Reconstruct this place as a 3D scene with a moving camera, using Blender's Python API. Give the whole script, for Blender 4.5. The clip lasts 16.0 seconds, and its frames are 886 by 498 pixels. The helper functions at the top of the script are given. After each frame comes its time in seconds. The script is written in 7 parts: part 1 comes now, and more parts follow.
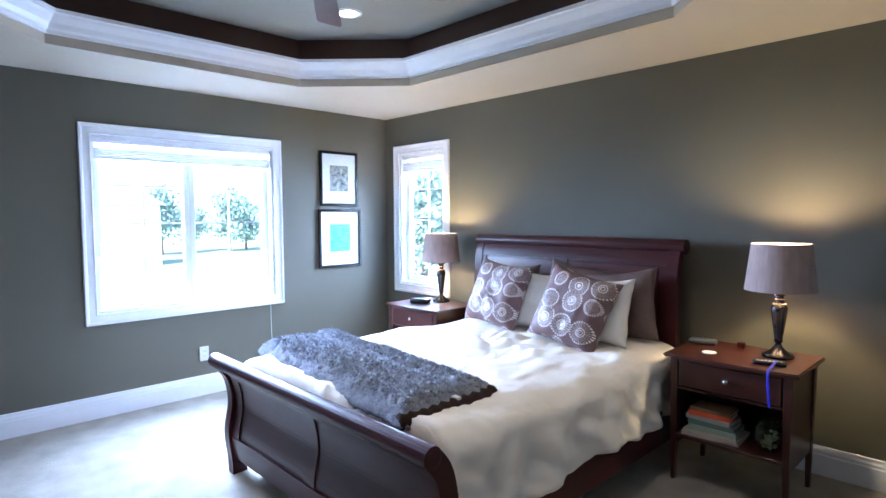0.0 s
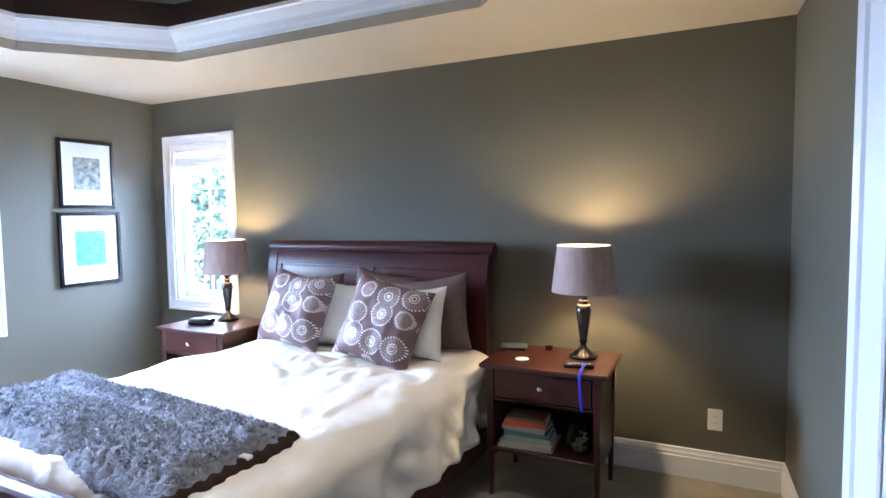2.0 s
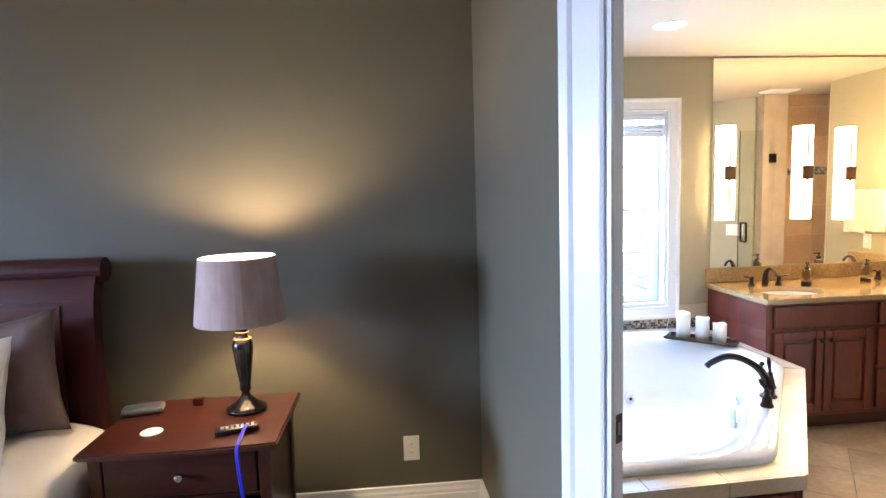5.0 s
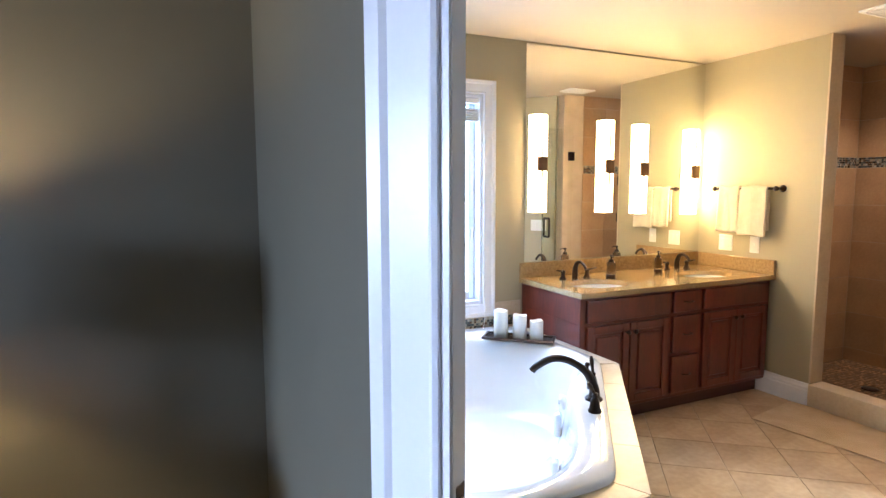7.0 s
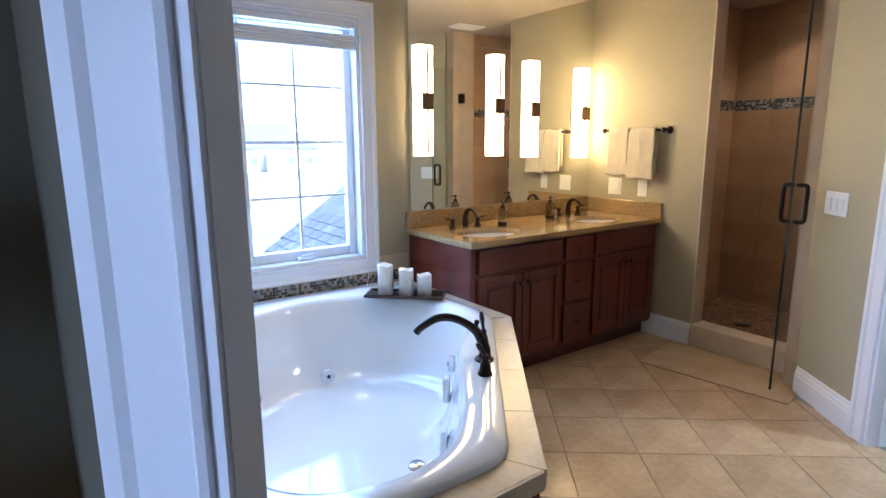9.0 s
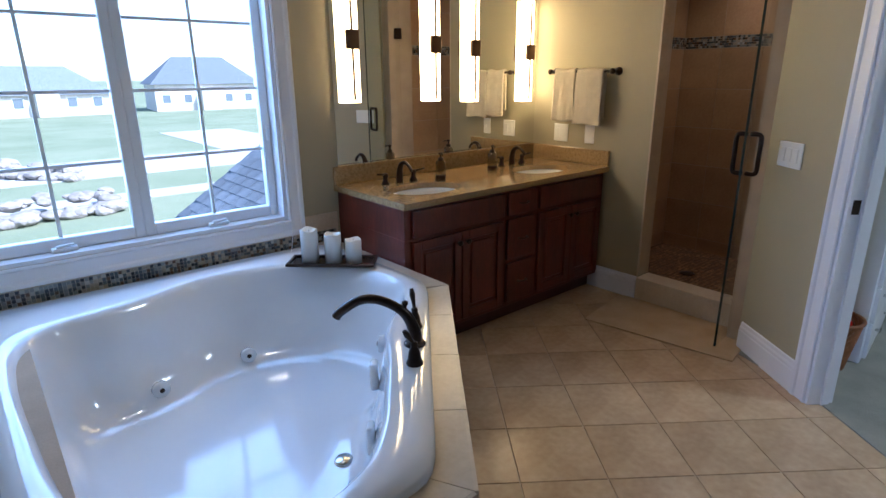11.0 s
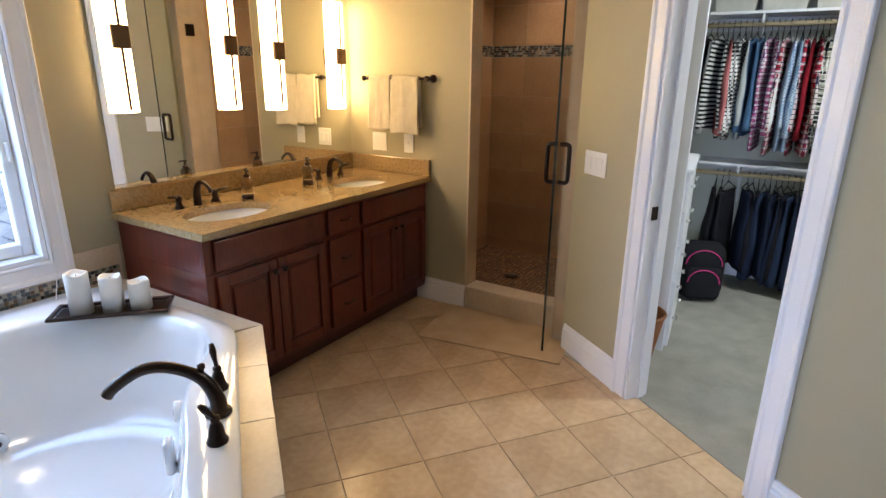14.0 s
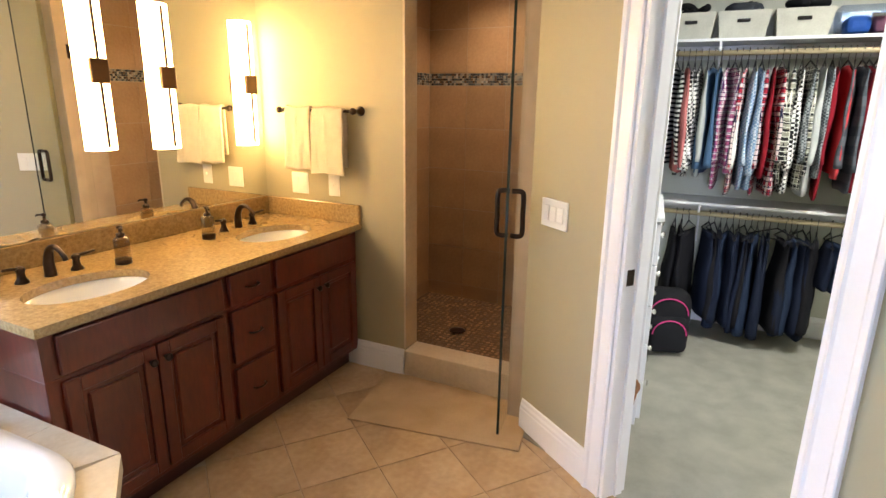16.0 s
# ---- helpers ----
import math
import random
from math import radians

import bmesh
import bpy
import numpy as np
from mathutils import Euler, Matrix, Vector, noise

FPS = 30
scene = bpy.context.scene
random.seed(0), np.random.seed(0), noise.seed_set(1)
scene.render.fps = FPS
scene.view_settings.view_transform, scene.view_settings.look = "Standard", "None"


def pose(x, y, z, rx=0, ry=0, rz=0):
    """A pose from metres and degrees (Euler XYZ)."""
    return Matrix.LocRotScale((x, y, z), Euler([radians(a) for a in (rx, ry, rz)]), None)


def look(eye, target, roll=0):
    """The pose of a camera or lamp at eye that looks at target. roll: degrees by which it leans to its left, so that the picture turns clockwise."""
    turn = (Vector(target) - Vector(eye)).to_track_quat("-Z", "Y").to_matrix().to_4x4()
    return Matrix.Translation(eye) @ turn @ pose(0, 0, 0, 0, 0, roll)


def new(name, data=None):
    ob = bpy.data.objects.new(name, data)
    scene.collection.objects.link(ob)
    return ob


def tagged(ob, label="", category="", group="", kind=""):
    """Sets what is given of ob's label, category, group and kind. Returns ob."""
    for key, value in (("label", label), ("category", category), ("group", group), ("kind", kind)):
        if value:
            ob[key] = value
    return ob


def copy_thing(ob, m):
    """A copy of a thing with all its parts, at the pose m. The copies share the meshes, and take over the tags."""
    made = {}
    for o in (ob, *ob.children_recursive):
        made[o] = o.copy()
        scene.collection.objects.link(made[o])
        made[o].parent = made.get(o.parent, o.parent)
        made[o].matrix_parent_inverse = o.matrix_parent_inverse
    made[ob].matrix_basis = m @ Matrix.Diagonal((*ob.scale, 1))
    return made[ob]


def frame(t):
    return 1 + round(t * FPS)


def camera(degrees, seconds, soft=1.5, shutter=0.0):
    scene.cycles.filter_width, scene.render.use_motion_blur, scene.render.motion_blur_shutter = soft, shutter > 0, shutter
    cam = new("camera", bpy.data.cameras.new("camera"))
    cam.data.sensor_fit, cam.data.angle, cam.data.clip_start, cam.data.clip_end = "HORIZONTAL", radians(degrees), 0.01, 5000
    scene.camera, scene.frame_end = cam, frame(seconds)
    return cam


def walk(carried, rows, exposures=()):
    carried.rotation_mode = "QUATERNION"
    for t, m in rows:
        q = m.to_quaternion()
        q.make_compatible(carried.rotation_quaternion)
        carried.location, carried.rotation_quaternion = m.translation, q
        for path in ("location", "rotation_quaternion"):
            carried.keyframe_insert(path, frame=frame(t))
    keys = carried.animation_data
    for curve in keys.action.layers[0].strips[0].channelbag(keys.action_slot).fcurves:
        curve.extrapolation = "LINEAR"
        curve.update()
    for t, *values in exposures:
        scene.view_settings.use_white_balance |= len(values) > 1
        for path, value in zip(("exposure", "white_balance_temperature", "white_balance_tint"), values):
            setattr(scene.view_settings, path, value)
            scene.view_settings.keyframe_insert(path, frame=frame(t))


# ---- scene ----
cam = camera(76.7, 16.0)
PATH = [
    (0, (0.768, 0.305, 1.485), (-0.669, 1.69, 1.363), -0.3),
    (0.5, (0.692, 0.399, 1.484), (-0.63, 1.896, 1.365), -0.3),
    (1, (0.623, 0.451, 1.507), (-0.557, 2.061, 1.383), -0.4),
    (1.5, (0.549, 0.519, 1.511), (-0.481, 2.229, 1.386), -0.5),
    (2, (0.49, 0.628, 1.501), (-0.371, 2.429, 1.375), -0.7),
    (2.5, (0.482, 0.782, 1.547), (-0.205, 2.653, 1.377), -1.4),
    (3, (0.451, 0.935, 1.555), (-0.034, 2.867, 1.374), -1.7),
    (3.5, (0.46, 1.097, 1.558), (0.154, 3.064, 1.375), -1.9),
    (4, (0.471, 1.208, 1.548), (0.319, 3.194, 1.361), -1.8),
    (4.5, (0.468, 1.334, 1.549), (0.472, 3.325, 1.355), -1.8),
    (5, (0.472, 1.447, 1.538), (0.655, 3.429, 1.343), -1.7),
    (5.2, (0.472, 1.488, 1.534), (0.732, 3.46, 1.334), -1.6),
    (7.3, (0.709, 2.003, 1.433), (1.575, 3.794, 1.233), -0.3),
    (7.5, (0.759, 1.977, 1.426), (1.642, 3.761, 1.231), -0.5),
    (8, (0.832, 2.07, 1.442), (1.805, 3.8, 1.199), -0.7),
    (8.5, (0.85, 2.163, 1.4), (1.912, 3.832, 1.11), -0.5),
    (9, (0.89, 2.242, 1.387), (2.018, 3.85, 1.009), -0.3),
    (9.2, (0.813, 2.243, 1.448), (1.964, 3.824, 1.03), -0.6),
    (11.3, (1.176, 2.473, 1.436), (2.428, 3.912, 0.837), -0.2),
    (11.5, (1.181, 2.492, 1.425), (2.464, 3.908, 0.833), 0.2),
    (12, (1.208, 2.493, 1.451), (2.547, 3.853, 0.855), 0.1),
    (12.5, (1.223, 2.51, 1.455), (2.638, 3.793, 0.861), 0.3),
    (13, (1.232, 2.54, 1.47), (2.724, 3.731, 0.873), 0.4),
    (13.5, (1.276, 2.555, 1.476), (2.837, 3.654, 0.879), 0.5),
    (14, (1.363, 2.564, 1.478), (2.983, 3.575, 0.885), 0.6),
    (14.5, (1.484, 2.626, 1.49), (3.155, 3.557, 0.907), 0.9),
    (15, (1.6, 2.656, 1.5), (3.301, 3.546, 0.94), 1.0),
    (15.5, (1.719, 2.693, 1.512), (3.437, 3.565, 0.974), 0.7),
    (16, (1.851, 2.808, 1.515), (3.589, 3.654, 1.003), 0.8),
]
EXPO = [(0.0, 3.2, 5200, 15), (1.0, 3.2, 5270, 14), (2.0, 3.42, 5400, 15), (3.0, 3.25, 5450, 15), (4.0, 3.4, 5550, 16), (5.0, 3.55, 5620, 18), (7.5, 3.1, 5450, 17), (9.0, 2.45, 5100, 17), (11.5, 1.5, 5000, 17),
        (12.5, 1.8, 5400, 18), (13.5, 2.15, 5700, 18), (14.5, 2.6, 6150, 19), (15.2, 2.85, 6400, 19), (16.0, 3.0, 6550, 19)]
LAMP_W, CAN_W, CLOSET_W, SHOWER_W, DAY_W, DAY_B, TUBE = 3.4, 4.0, 8.2, 6.0, 22.5, 9.2, 5.2
TRAY_W = 5
walk(cam, [(t, look(eye, target, roll)) for t, eye, target, roll in PATH],
     EXPO)

# ---- world and lights ----
world = bpy.data.worlds.new("world")
scene.world = world
world.use_nodes = True
sky = world.node_tree.nodes.new("ShaderNodeTexSky")
sky.sky_type, sky.sun_disc = "NISHITA", False
sky.sun_elevation, sky.sun_rotation = radians(38), radians(150)
world.node_tree.nodes["Background"].inputs["Strength"].default_value = 0.15
world.node_tree.links.new(sky.outputs[0], world.node_tree.nodes["Background"].inputs["Color"])


def lamp(name, kind, m, energy, color, **more):
    data = bpy.data.lights.new(name, kind)
    data.energy, data.color = energy, color
    for key in more:
        if key == "size":
            data.size = more[key]
        if key == "size_y":
            data.shape, data.size_y = "RECTANGLE", more[key]
        if key == "radius":
            data.shadow_soft_size = more[key]
        if key == "angle":
            data.angle = more[key]
        if key == "spread":
            data.spread = more[key]
    ob = new(name, data)
    ob.matrix_world = m
    return ob


lamp("sun", "SUN", look((0, 0, 30), (-14, 24, 0)), 3.6, (1.0, 0.95, 0.88), angle=radians(0.6))
DAY = (0.66, 0.79, 1.0)
DAY_BLUE = (0.50, 0.72, 1.0)
lamp("window_daylight", "AREA", look((-4.34, 2.01, 1.56), (-1.6, 2.01, -0.62)), DAY_W * 1.5, DAY, size=1.3, size_y=1.2, spread=radians(108))
lamp("window_daylight", "AREA", look((-3.375, 4.36, 1.52), (-3.1, 2.0, 0.1)), DAY_W * 0.6, DAY, size=0.58, size_y=1.2, spread=radians(120))
lamp("window_daylight", "AREA", look((1.735, 5.56, 1.45), (1.735, 3.2, 0.4)), DAY_B, DAY_BLUE, size=1.3, size_y=1.3)

# ---- materials ----
MATS = {}


def material(name, color, rough=0.6, metal=0.0, second=None, scale=6.0, fine=120.0, bump=0.1, depth=0.004, amount=0.5,
             coat=0.0, wave=None, random_amount=0.0, island=0.0, emit=None, strength=0.0, stretch=(1, 1, 1), alpha=None, spec=0.5):
    m = bpy.data.materials.new(name)
    m.use_nodes = True
    nt = m.node_tree
    b = nt.nodes["Principled BSDF"]
    b.inputs["Roughness"].default_value, b.inputs["Metallic"].default_value = rough, metal
    b.inputs["Specular IOR Level"].default_value = spec
    b.inputs["Coat Weight"].default_value = coat
    b.inputs["Coat Roughness"].default_value = 0.12
    tc = nt.nodes.new("ShaderNodeTexCoord")
    mp = nt.nodes.new("ShaderNodeMapping")
    mp.inputs["Scale"].default_value = stretch
    nt.links.new(tc.outputs["Object"], mp.inputs["Vector"])
    n1 = nt.nodes.new("ShaderNodeTexNoise")
    n1.inputs["Scale"].default_value, n1.inputs["Detail"].default_value = scale, 5
    nt.links.new(mp.outputs[0], n1.inputs["Vector"])
    n2 = nt.nodes.new("ShaderNodeTexNoise")
    n2.inputs["Scale"].default_value, n2.inputs["Detail"].default_value = fine, 3
    nt.links.new(mp.outputs[0], n2.inputs["Vector"])
    if second is None:
        second = tuple(c * 0.82 for c in color)
    ramp = nt.nodes.new("ShaderNodeValToRGB")
    ramp.color_ramp.elements[0].position, ramp.color_ramp.elements[1].position = 0.5 - 0.3 * amount, 0.5 + 0.3 * amount
    ramp.color_ramp.elements[0].color, ramp.color_ramp.elements[1].color = (*second, 1), (*color, 1)
    mixf = nt.nodes.new("ShaderNodeMath")
    mixf.operation = "MULTIPLY_ADD"
    mixf.inputs[1].default_value = 0.35
    nt.links.new(n2.outputs["Fac"], mixf.inputs[0])
    sc = nt.nodes.new("ShaderNodeMath")
    sc.operation = "MULTIPLY"
    sc.inputs[1].default_value = 0.65
    nt.links.new(n1.outputs["Fac"], sc.inputs[0])
    nt.links.new(sc.outputs[0], mixf.inputs[2])
    nt.links.new(mixf.outputs[0], ramp.inputs[0])
    col = ramp.outputs[0]
    if random_amount or island:
        if random_amount:
            src = nt.nodes.new("ShaderNodeObjectInfo").outputs["Random"]
        else:
            src = nt.nodes.new("ShaderNodeNewGeometry").outputs["Random Per Island"]
        amt = random_amount or island
        hsv = nt.nodes.new("ShaderNodeHueSaturation")
        mr = nt.nodes.new("ShaderNodeMapRange")
        mr.inputs["To Min"].default_value, mr.inputs["To Max"].default_value = 1 - amt, 1 + amt
        nt.links.new(src, mr.inputs["Value"])
        nt.links.new(mr.outputs[0], hsv.inputs["Value"])
        nt.links.new(col, hsv.inputs["Color"])
        col = hsv.outputs[0]
    nt.links.new(col, b.inputs["Base Color"])
    if bump:
        bp = nt.nodes.new("ShaderNodeBump")
        bp.inputs["Strength"].default_value, bp.inputs["Distance"].default_value = bump, depth
        nt.links.new(n2.outputs["Fac"], bp.inputs["Height"])
        nt.links.new(bp.outputs[0], b.inputs["Normal"])
    if emit:
        b.inputs["Emission Color"].default_value = (*emit, 1)
        b.inputs["Emission Strength"].default_value = strength
    MATS[name] = m
    return m


M_WALL = material("grey_green_paint", (0.128, 0.121, 0.090), 0.55, scale=1.5, fine=260, second=(0.120, 0.114, 0.085), bump=0.12, depth=0.001)
M_WALL2 = material("olive_beige_paint", (0.40, 0.36, 0.24), 0.55, scale=1.5, fine=260, second=(0.38, 0.34, 0.225), bump=0.12, depth=0.001)
M_CLOSET = material("pale_closet_paint", (0.62, 0.64, 0.58), 0.6, scale=1.5, fine=260, bump=0.1, depth=0.001, second=(0.58, 0.6, 0.54))
M_CEIL = material("cream_ceiling_paint", (0.52, 0.46, 0.37), 0.75, scale=2, fine=180, second=(0.50, 0.44, 0.35), bump=0.25, depth=0.002)
M_CEILGREY = material("grey_tray_paint", (0.30, 0.30, 0.27), 0.7, scale=2, fine=180, bump=0.1, depth=0.001)
M_BROWN = material("brown_tray_paint", (0.055, 0.018, 0.010), 0.5, scale=2, fine=180, bump=0.1, depth=0.001)
M_TRIM = material("white_semigloss_trim", (0.84, 0.85, 0.89), 0.30, scale=3, fine=90, second=(0.81, 0.82, 0.86), bump=0.04, depth=0.001)
M_CARPET = material("beige_carpet", (0.50, 0.46, 0.39), 0.95, scale=5, fine=420, second=(0.36, 0.325, 0.27), bump=0.9, depth=0.012, spec=0.1)
M_CARPET2 = material("pale_closet_carpet", (0.50, 0.49, 0.42), 0.95, scale=6, fine=420, second=(0.36, 0.35, 0.30), bump=0.9, depth=0.012, spec=0.1)
M_DARK = material("dark_cherry_wood", (0.058, 0.009, 0.010), 0.36, scale=3, fine=30, second=(0.034, 0.005, 0.006), bump=0.05, depth=0.001, coat=0.04, spec=0.35, stretch=(1, 1, 6))
M_CHERRY = material("red_cherry_wood", (0.155, 0.025, 0.012), 0.30, scale=3, fine=24, second=(0.075, 0.013, 0.008), bump=0.05, depth=0.001, coat=0.3, stretch=(3, 3, 0.7))
M_NIGHT = material("nightstand_wood", (0.052, 0.013, 0.008), 0.32, scale=3, fine=30, second=(0.03, 0.007, 0.005), bump=0.05, depth=0.001, coat=0.25, spec=0.4, stretch=(0.7, 4, 4))
M_GRANITE = material("beige_granite", (0.44, 0.315, 0.155), 0.09, scale=70, fine=240, second=(0.24, 0.16, 0.07), bump=0.0, amount=0.6, coat=0.3)
M_TILE = material("beige_floor_tile", (0.60, 0.45, 0.29), 0.22, scale=4, fine=30, second=(0.44, 0.31, 0.19), bump=0.05, depth=0.002, random_amount=0.08)
M_GROUT = material("tan_grout", (0.52, 0.41, 0.29), 0.9, scale=8, fine=200, bump=0.3, depth=0.002)
M_DECK = material("beige_deck_tile", (0.62, 0.53, 0.40), 0.3, scale=5, fine=60, second=(0.50, 0.41, 0.29), bump=0.06, depth=0.002, random_amount=0.05)
M_SHTILE = material("tan_shower_tile", (0.47, 0.30, 0.155), 0.30, scale=4, fine=60, second=(0.36, 0.215, 0.105), bump=0.06, depth=0.002, random_amount=0.07)
M_PEBBLE = material("brown_pebbles", (0.36, 0.19, 0.075), 0.35, scale=9, fine=90, second=(0.12, 0.06, 0.025), bump=0.2, island=0.45)
M_TUB = material("white_acrylic", (0.80, 0.82, 0.84), 0.08, scale=2, fine=40, second=(0.78, 0.80, 0.82), bump=0.0, coat=0.6)
M_BRONZE = material("oiled_bronze", (0.05, 0.035, 0.028), 0.3, metal=0.85, scale=10, fine=90, second=(0.03, 0.02, 0.016), bump=0.03, depth=0.001)
M_CHROME = material("brushed_nickel", (0.7, 0.7, 0.68), 0.22, metal=1.0, scale=10, fine=90, bump=0.02, depth=0.001)
M_LINEN = material("cream_duvet_cotton", (0.86, 0.82, 0.74), 0.9, scale=6, fine=300, second=(0.82, 0.78, 0.69), bump=0.25, depth=0.002, spec=0.15)
nt = M_LINEN.node_tree
creases = nt.nodes.new("ShaderNodeTexNoise")
creases.inputs["Scale"].default_value, creases.inputs["Detail"].default_value, creases.inputs["Distortion"].default_value = 4.5, 3, 0.5
stretch_map = nt.nodes.new("ShaderNodeMapping")
stretch_map.inputs["Scale"].default_value = (1.0, 0.55, 1.0)
nt.links.new(nt.nodes["Texture Coordinate"].outputs["Object"], stretch_map.inputs["Vector"])
nt.links.new(stretch_map.outputs[0], creases.inputs["Vector"])
crease_bump = nt.nodes.new("ShaderNodeBump")
crease_bump.inputs["Strength"].default_value, crease_bump.inputs["Distance"].default_value = 0.7, 0.035
nt.links.new(creases.outputs["Fac"], crease_bump.inputs["Height"])
nt.links.new(crease_bump.outputs[0], nt.nodes["Bump"].inputs["Normal"])
M_WHITE = material("white_cotton", (0.80, 0.80, 0.78), 0.9, scale=7, fine=300, second=(0.74, 0.74, 0.71), bump=0.25, depth=0.002, spec=0.15)
M_THROW = material("grey_fleece", (0.42, 0.44, 0.50), 0.95, scale=30, fine=150, second=(0.13, 0.14, 0.175), bump=0.8, depth=0.01, amount=0.9, spec=0.1)
M_THROWB = material("dark_throw_lining", (0.045, 0.03, 0.025), 0.95, scale=30, fine=150, bump=0.6, depth=0.006, spec=0.1)
M_SHADE = material("taupe_linen_shade", (0.44, 0.34, 0.32), 0.9, scale=9, fine=200, second=(0.34, 0.26, 0.24), bump=0.2, depth=0.001, stretch=(3, 3, 1), spec=0.1)
M_BLACK = material("black_lacquer", (0.012, 0.011, 0.012), 0.22, scale=8, fine=90, bump=0.02, coat=0.4)
M_BROWNCUSH = material("brown_satin", (0.13, 0.085, 0.075), 0.5, scale=8, fine=220, second=(0.09, 0.058, 0.05), bump=0.2, depth=0.001)
M_WAX = material("ivory_wax", (0.82, 0.80, 0.74), 0.5, scale=6, fine=60, second=(0.78, 0.76, 0.70), bump=0.08, depth=0.002)
M_PLATE = material("white_plastic", (0.80, 0.80, 0.78), 0.35, scale=4, fine=60, second=(0.78, 0.78, 0.76), bump=0.0)
M_PAPER = material("white_mat_board", (0.82, 0.82, 0.82), 0.8, scale=4, fine=90, second=(0.80, 0.80, 0.80), bump=0.02)
M_TOWEL = material("cream_terry", (0.66, 0.60, 0.48), 0.95, scale=20, fine=350, second=(0.58, 0.52, 0.41), bump=0.8, depth=0.006, spec=0.1)
M_VINYL = material("white_window_vinyl", (0.80, 0.82, 0.84), 0.3, scale=4, fine=60, second=(0.78, 0.8, 0.82), bump=0.0)
M_TUBE = material("glowing_sconce_glass", (0.9, 0.85, 0.7), 0.4, bump=0.0, emit=(1.0, 0.66, 0.26), strength=TUBE)
M_BULB = material("lit_bulb", (0.9, 0.85, 0.7), 0.4, bump=0.0, emit=(1.0, 0.78, 0.45), strength=6.0)
M_CAN = material("lit_ceiling_lens", (0.9, 0.88, 0.8), 0.4, bump=0.0, emit=(1.0, 0.86, 0.66), strength=3.5)


def glassy(name, color, rough=0.0, gloss=1.0):
    m = bpy.data.materials.new(name)
    m.use_nodes = True
    nt = m.node_tree
    nt.nodes.clear()
    out = nt.nodes.new("ShaderNodeOutputMaterial")
    t = nt.nodes.new("ShaderNodeBsdfTransparent")
    t.inputs[0].default_value = (*color, 1)
    g = nt.nodes.new("ShaderNodeBsdfGlossy")
    g.inputs["Roughness"].default_value = rough
    f = nt.nodes.new("ShaderNodeLayerWeight")
    f.inputs[0].default_value = 0.12
    mix = nt.nodes.new("ShaderNodeMixShader")
    mu = nt.nodes.new("ShaderNodeMath")
    mu.operation = "MULTIPLY"
    mu.inputs[1].default_value = gloss
    nt.links.new(f.outputs["Facing"], mu.inputs[0])
    nt.links.new(mu.outputs[0], mix.inputs[0])
    nt.links.new(t.outputs[0], mix.inputs[1])
    nt.links.new(g.outputs[0], mix.inputs[2])
    nt.links.new(mix.outputs[0], out.inputs[0])
    return m


M_GLASS = glassy("window_glass", (0.97, 0.99, 0.99), gloss=0.35)
M_SHGLASS = glassy("shower_glass", (0.95, 0.965, 0.955), gloss=0.3)
M_MIRROR = material("silvered_mirror", (0.88, 0.90, 0.89), 0.01, metal=1.0, bump=0.0, second=(0.88, 0.90, 0.89))

# ---- mesh helpers ----


def part(name, bm, mat, parent=None, label="", smooth=False, kind=""):
    me = bpy.data.meshes.new(name)
    bm.to_mesh(me)
    bm.free()
    me.materials.append(mat)
    if smooth:
        for p in me.polygons:
            p.use_smooth = True
    ob = new(name, me)
    if parent is not None:
        ob.parent = parent
    return tagged(ob, label, kind=kind)


def empty(name, m, label, category, group=""):
    e = new(name)
    e.empty_display_size = 0.1
    e.matrix_world = m
    return tagged(e, label, category, group)


def box(bm, a, b, bevel=0.0, seg=1, m=None):
    lo = [min(p, q) for p, q in zip(a, b)]
    hi = [max(p, q) for p, q in zip(a, b)]
    v = [bm.verts.new((x, y, z)) for z in (lo[2], hi[2]) for y in (lo[1], hi[1]) for x in (lo[0], hi[0])]
    fs = [bm.faces.new([v[i] for i in q]) for q in ((0, 2, 3, 1), (4, 5, 7, 6), (0, 1, 5, 4), (2, 6, 7, 3), (0, 4, 6, 2), (1, 3, 7, 5))]
    if bevel:
        es = list({e for f in fs for e in f.edges})
        r = bmesh.ops.bevel(bm, geom=es, offset=bevel, segments=seg, affect="EDGES", profile=0.5)
        vs = list({w for f in r["faces"] for w in f.verts} | {w for w in v if w.is_valid})
    else:
        vs = v
    if m is not None:
        bmesh.ops.transform(bm, matrix=m, verts=list({w for w in vs}))
    return bm


def B():
    return bmesh.new()


def lathe(bm, profile, n=32, m=None, cap=True):
    rings = []
    for r, z in profile:
        rings.append([bm.verts.new((r * math.cos(2 * math.pi * i / n), r * math.sin(2 * math.pi * i / n), z)) for i in range(n)])
    for a, b in zip(rings, rings[1:]):
        for i in range(n):
            bm.faces.new((a[i], a[(i + 1) % n], b[(i + 1) % n], b[i]))
    if cap:
        bm.faces.new(rings[0][::-1])
        bm.faces.new(rings[-1])
    if m is not None:
        bmesh.ops.transform(bm, matrix=m, verts=[v for r in rings for v in r])
    return bm


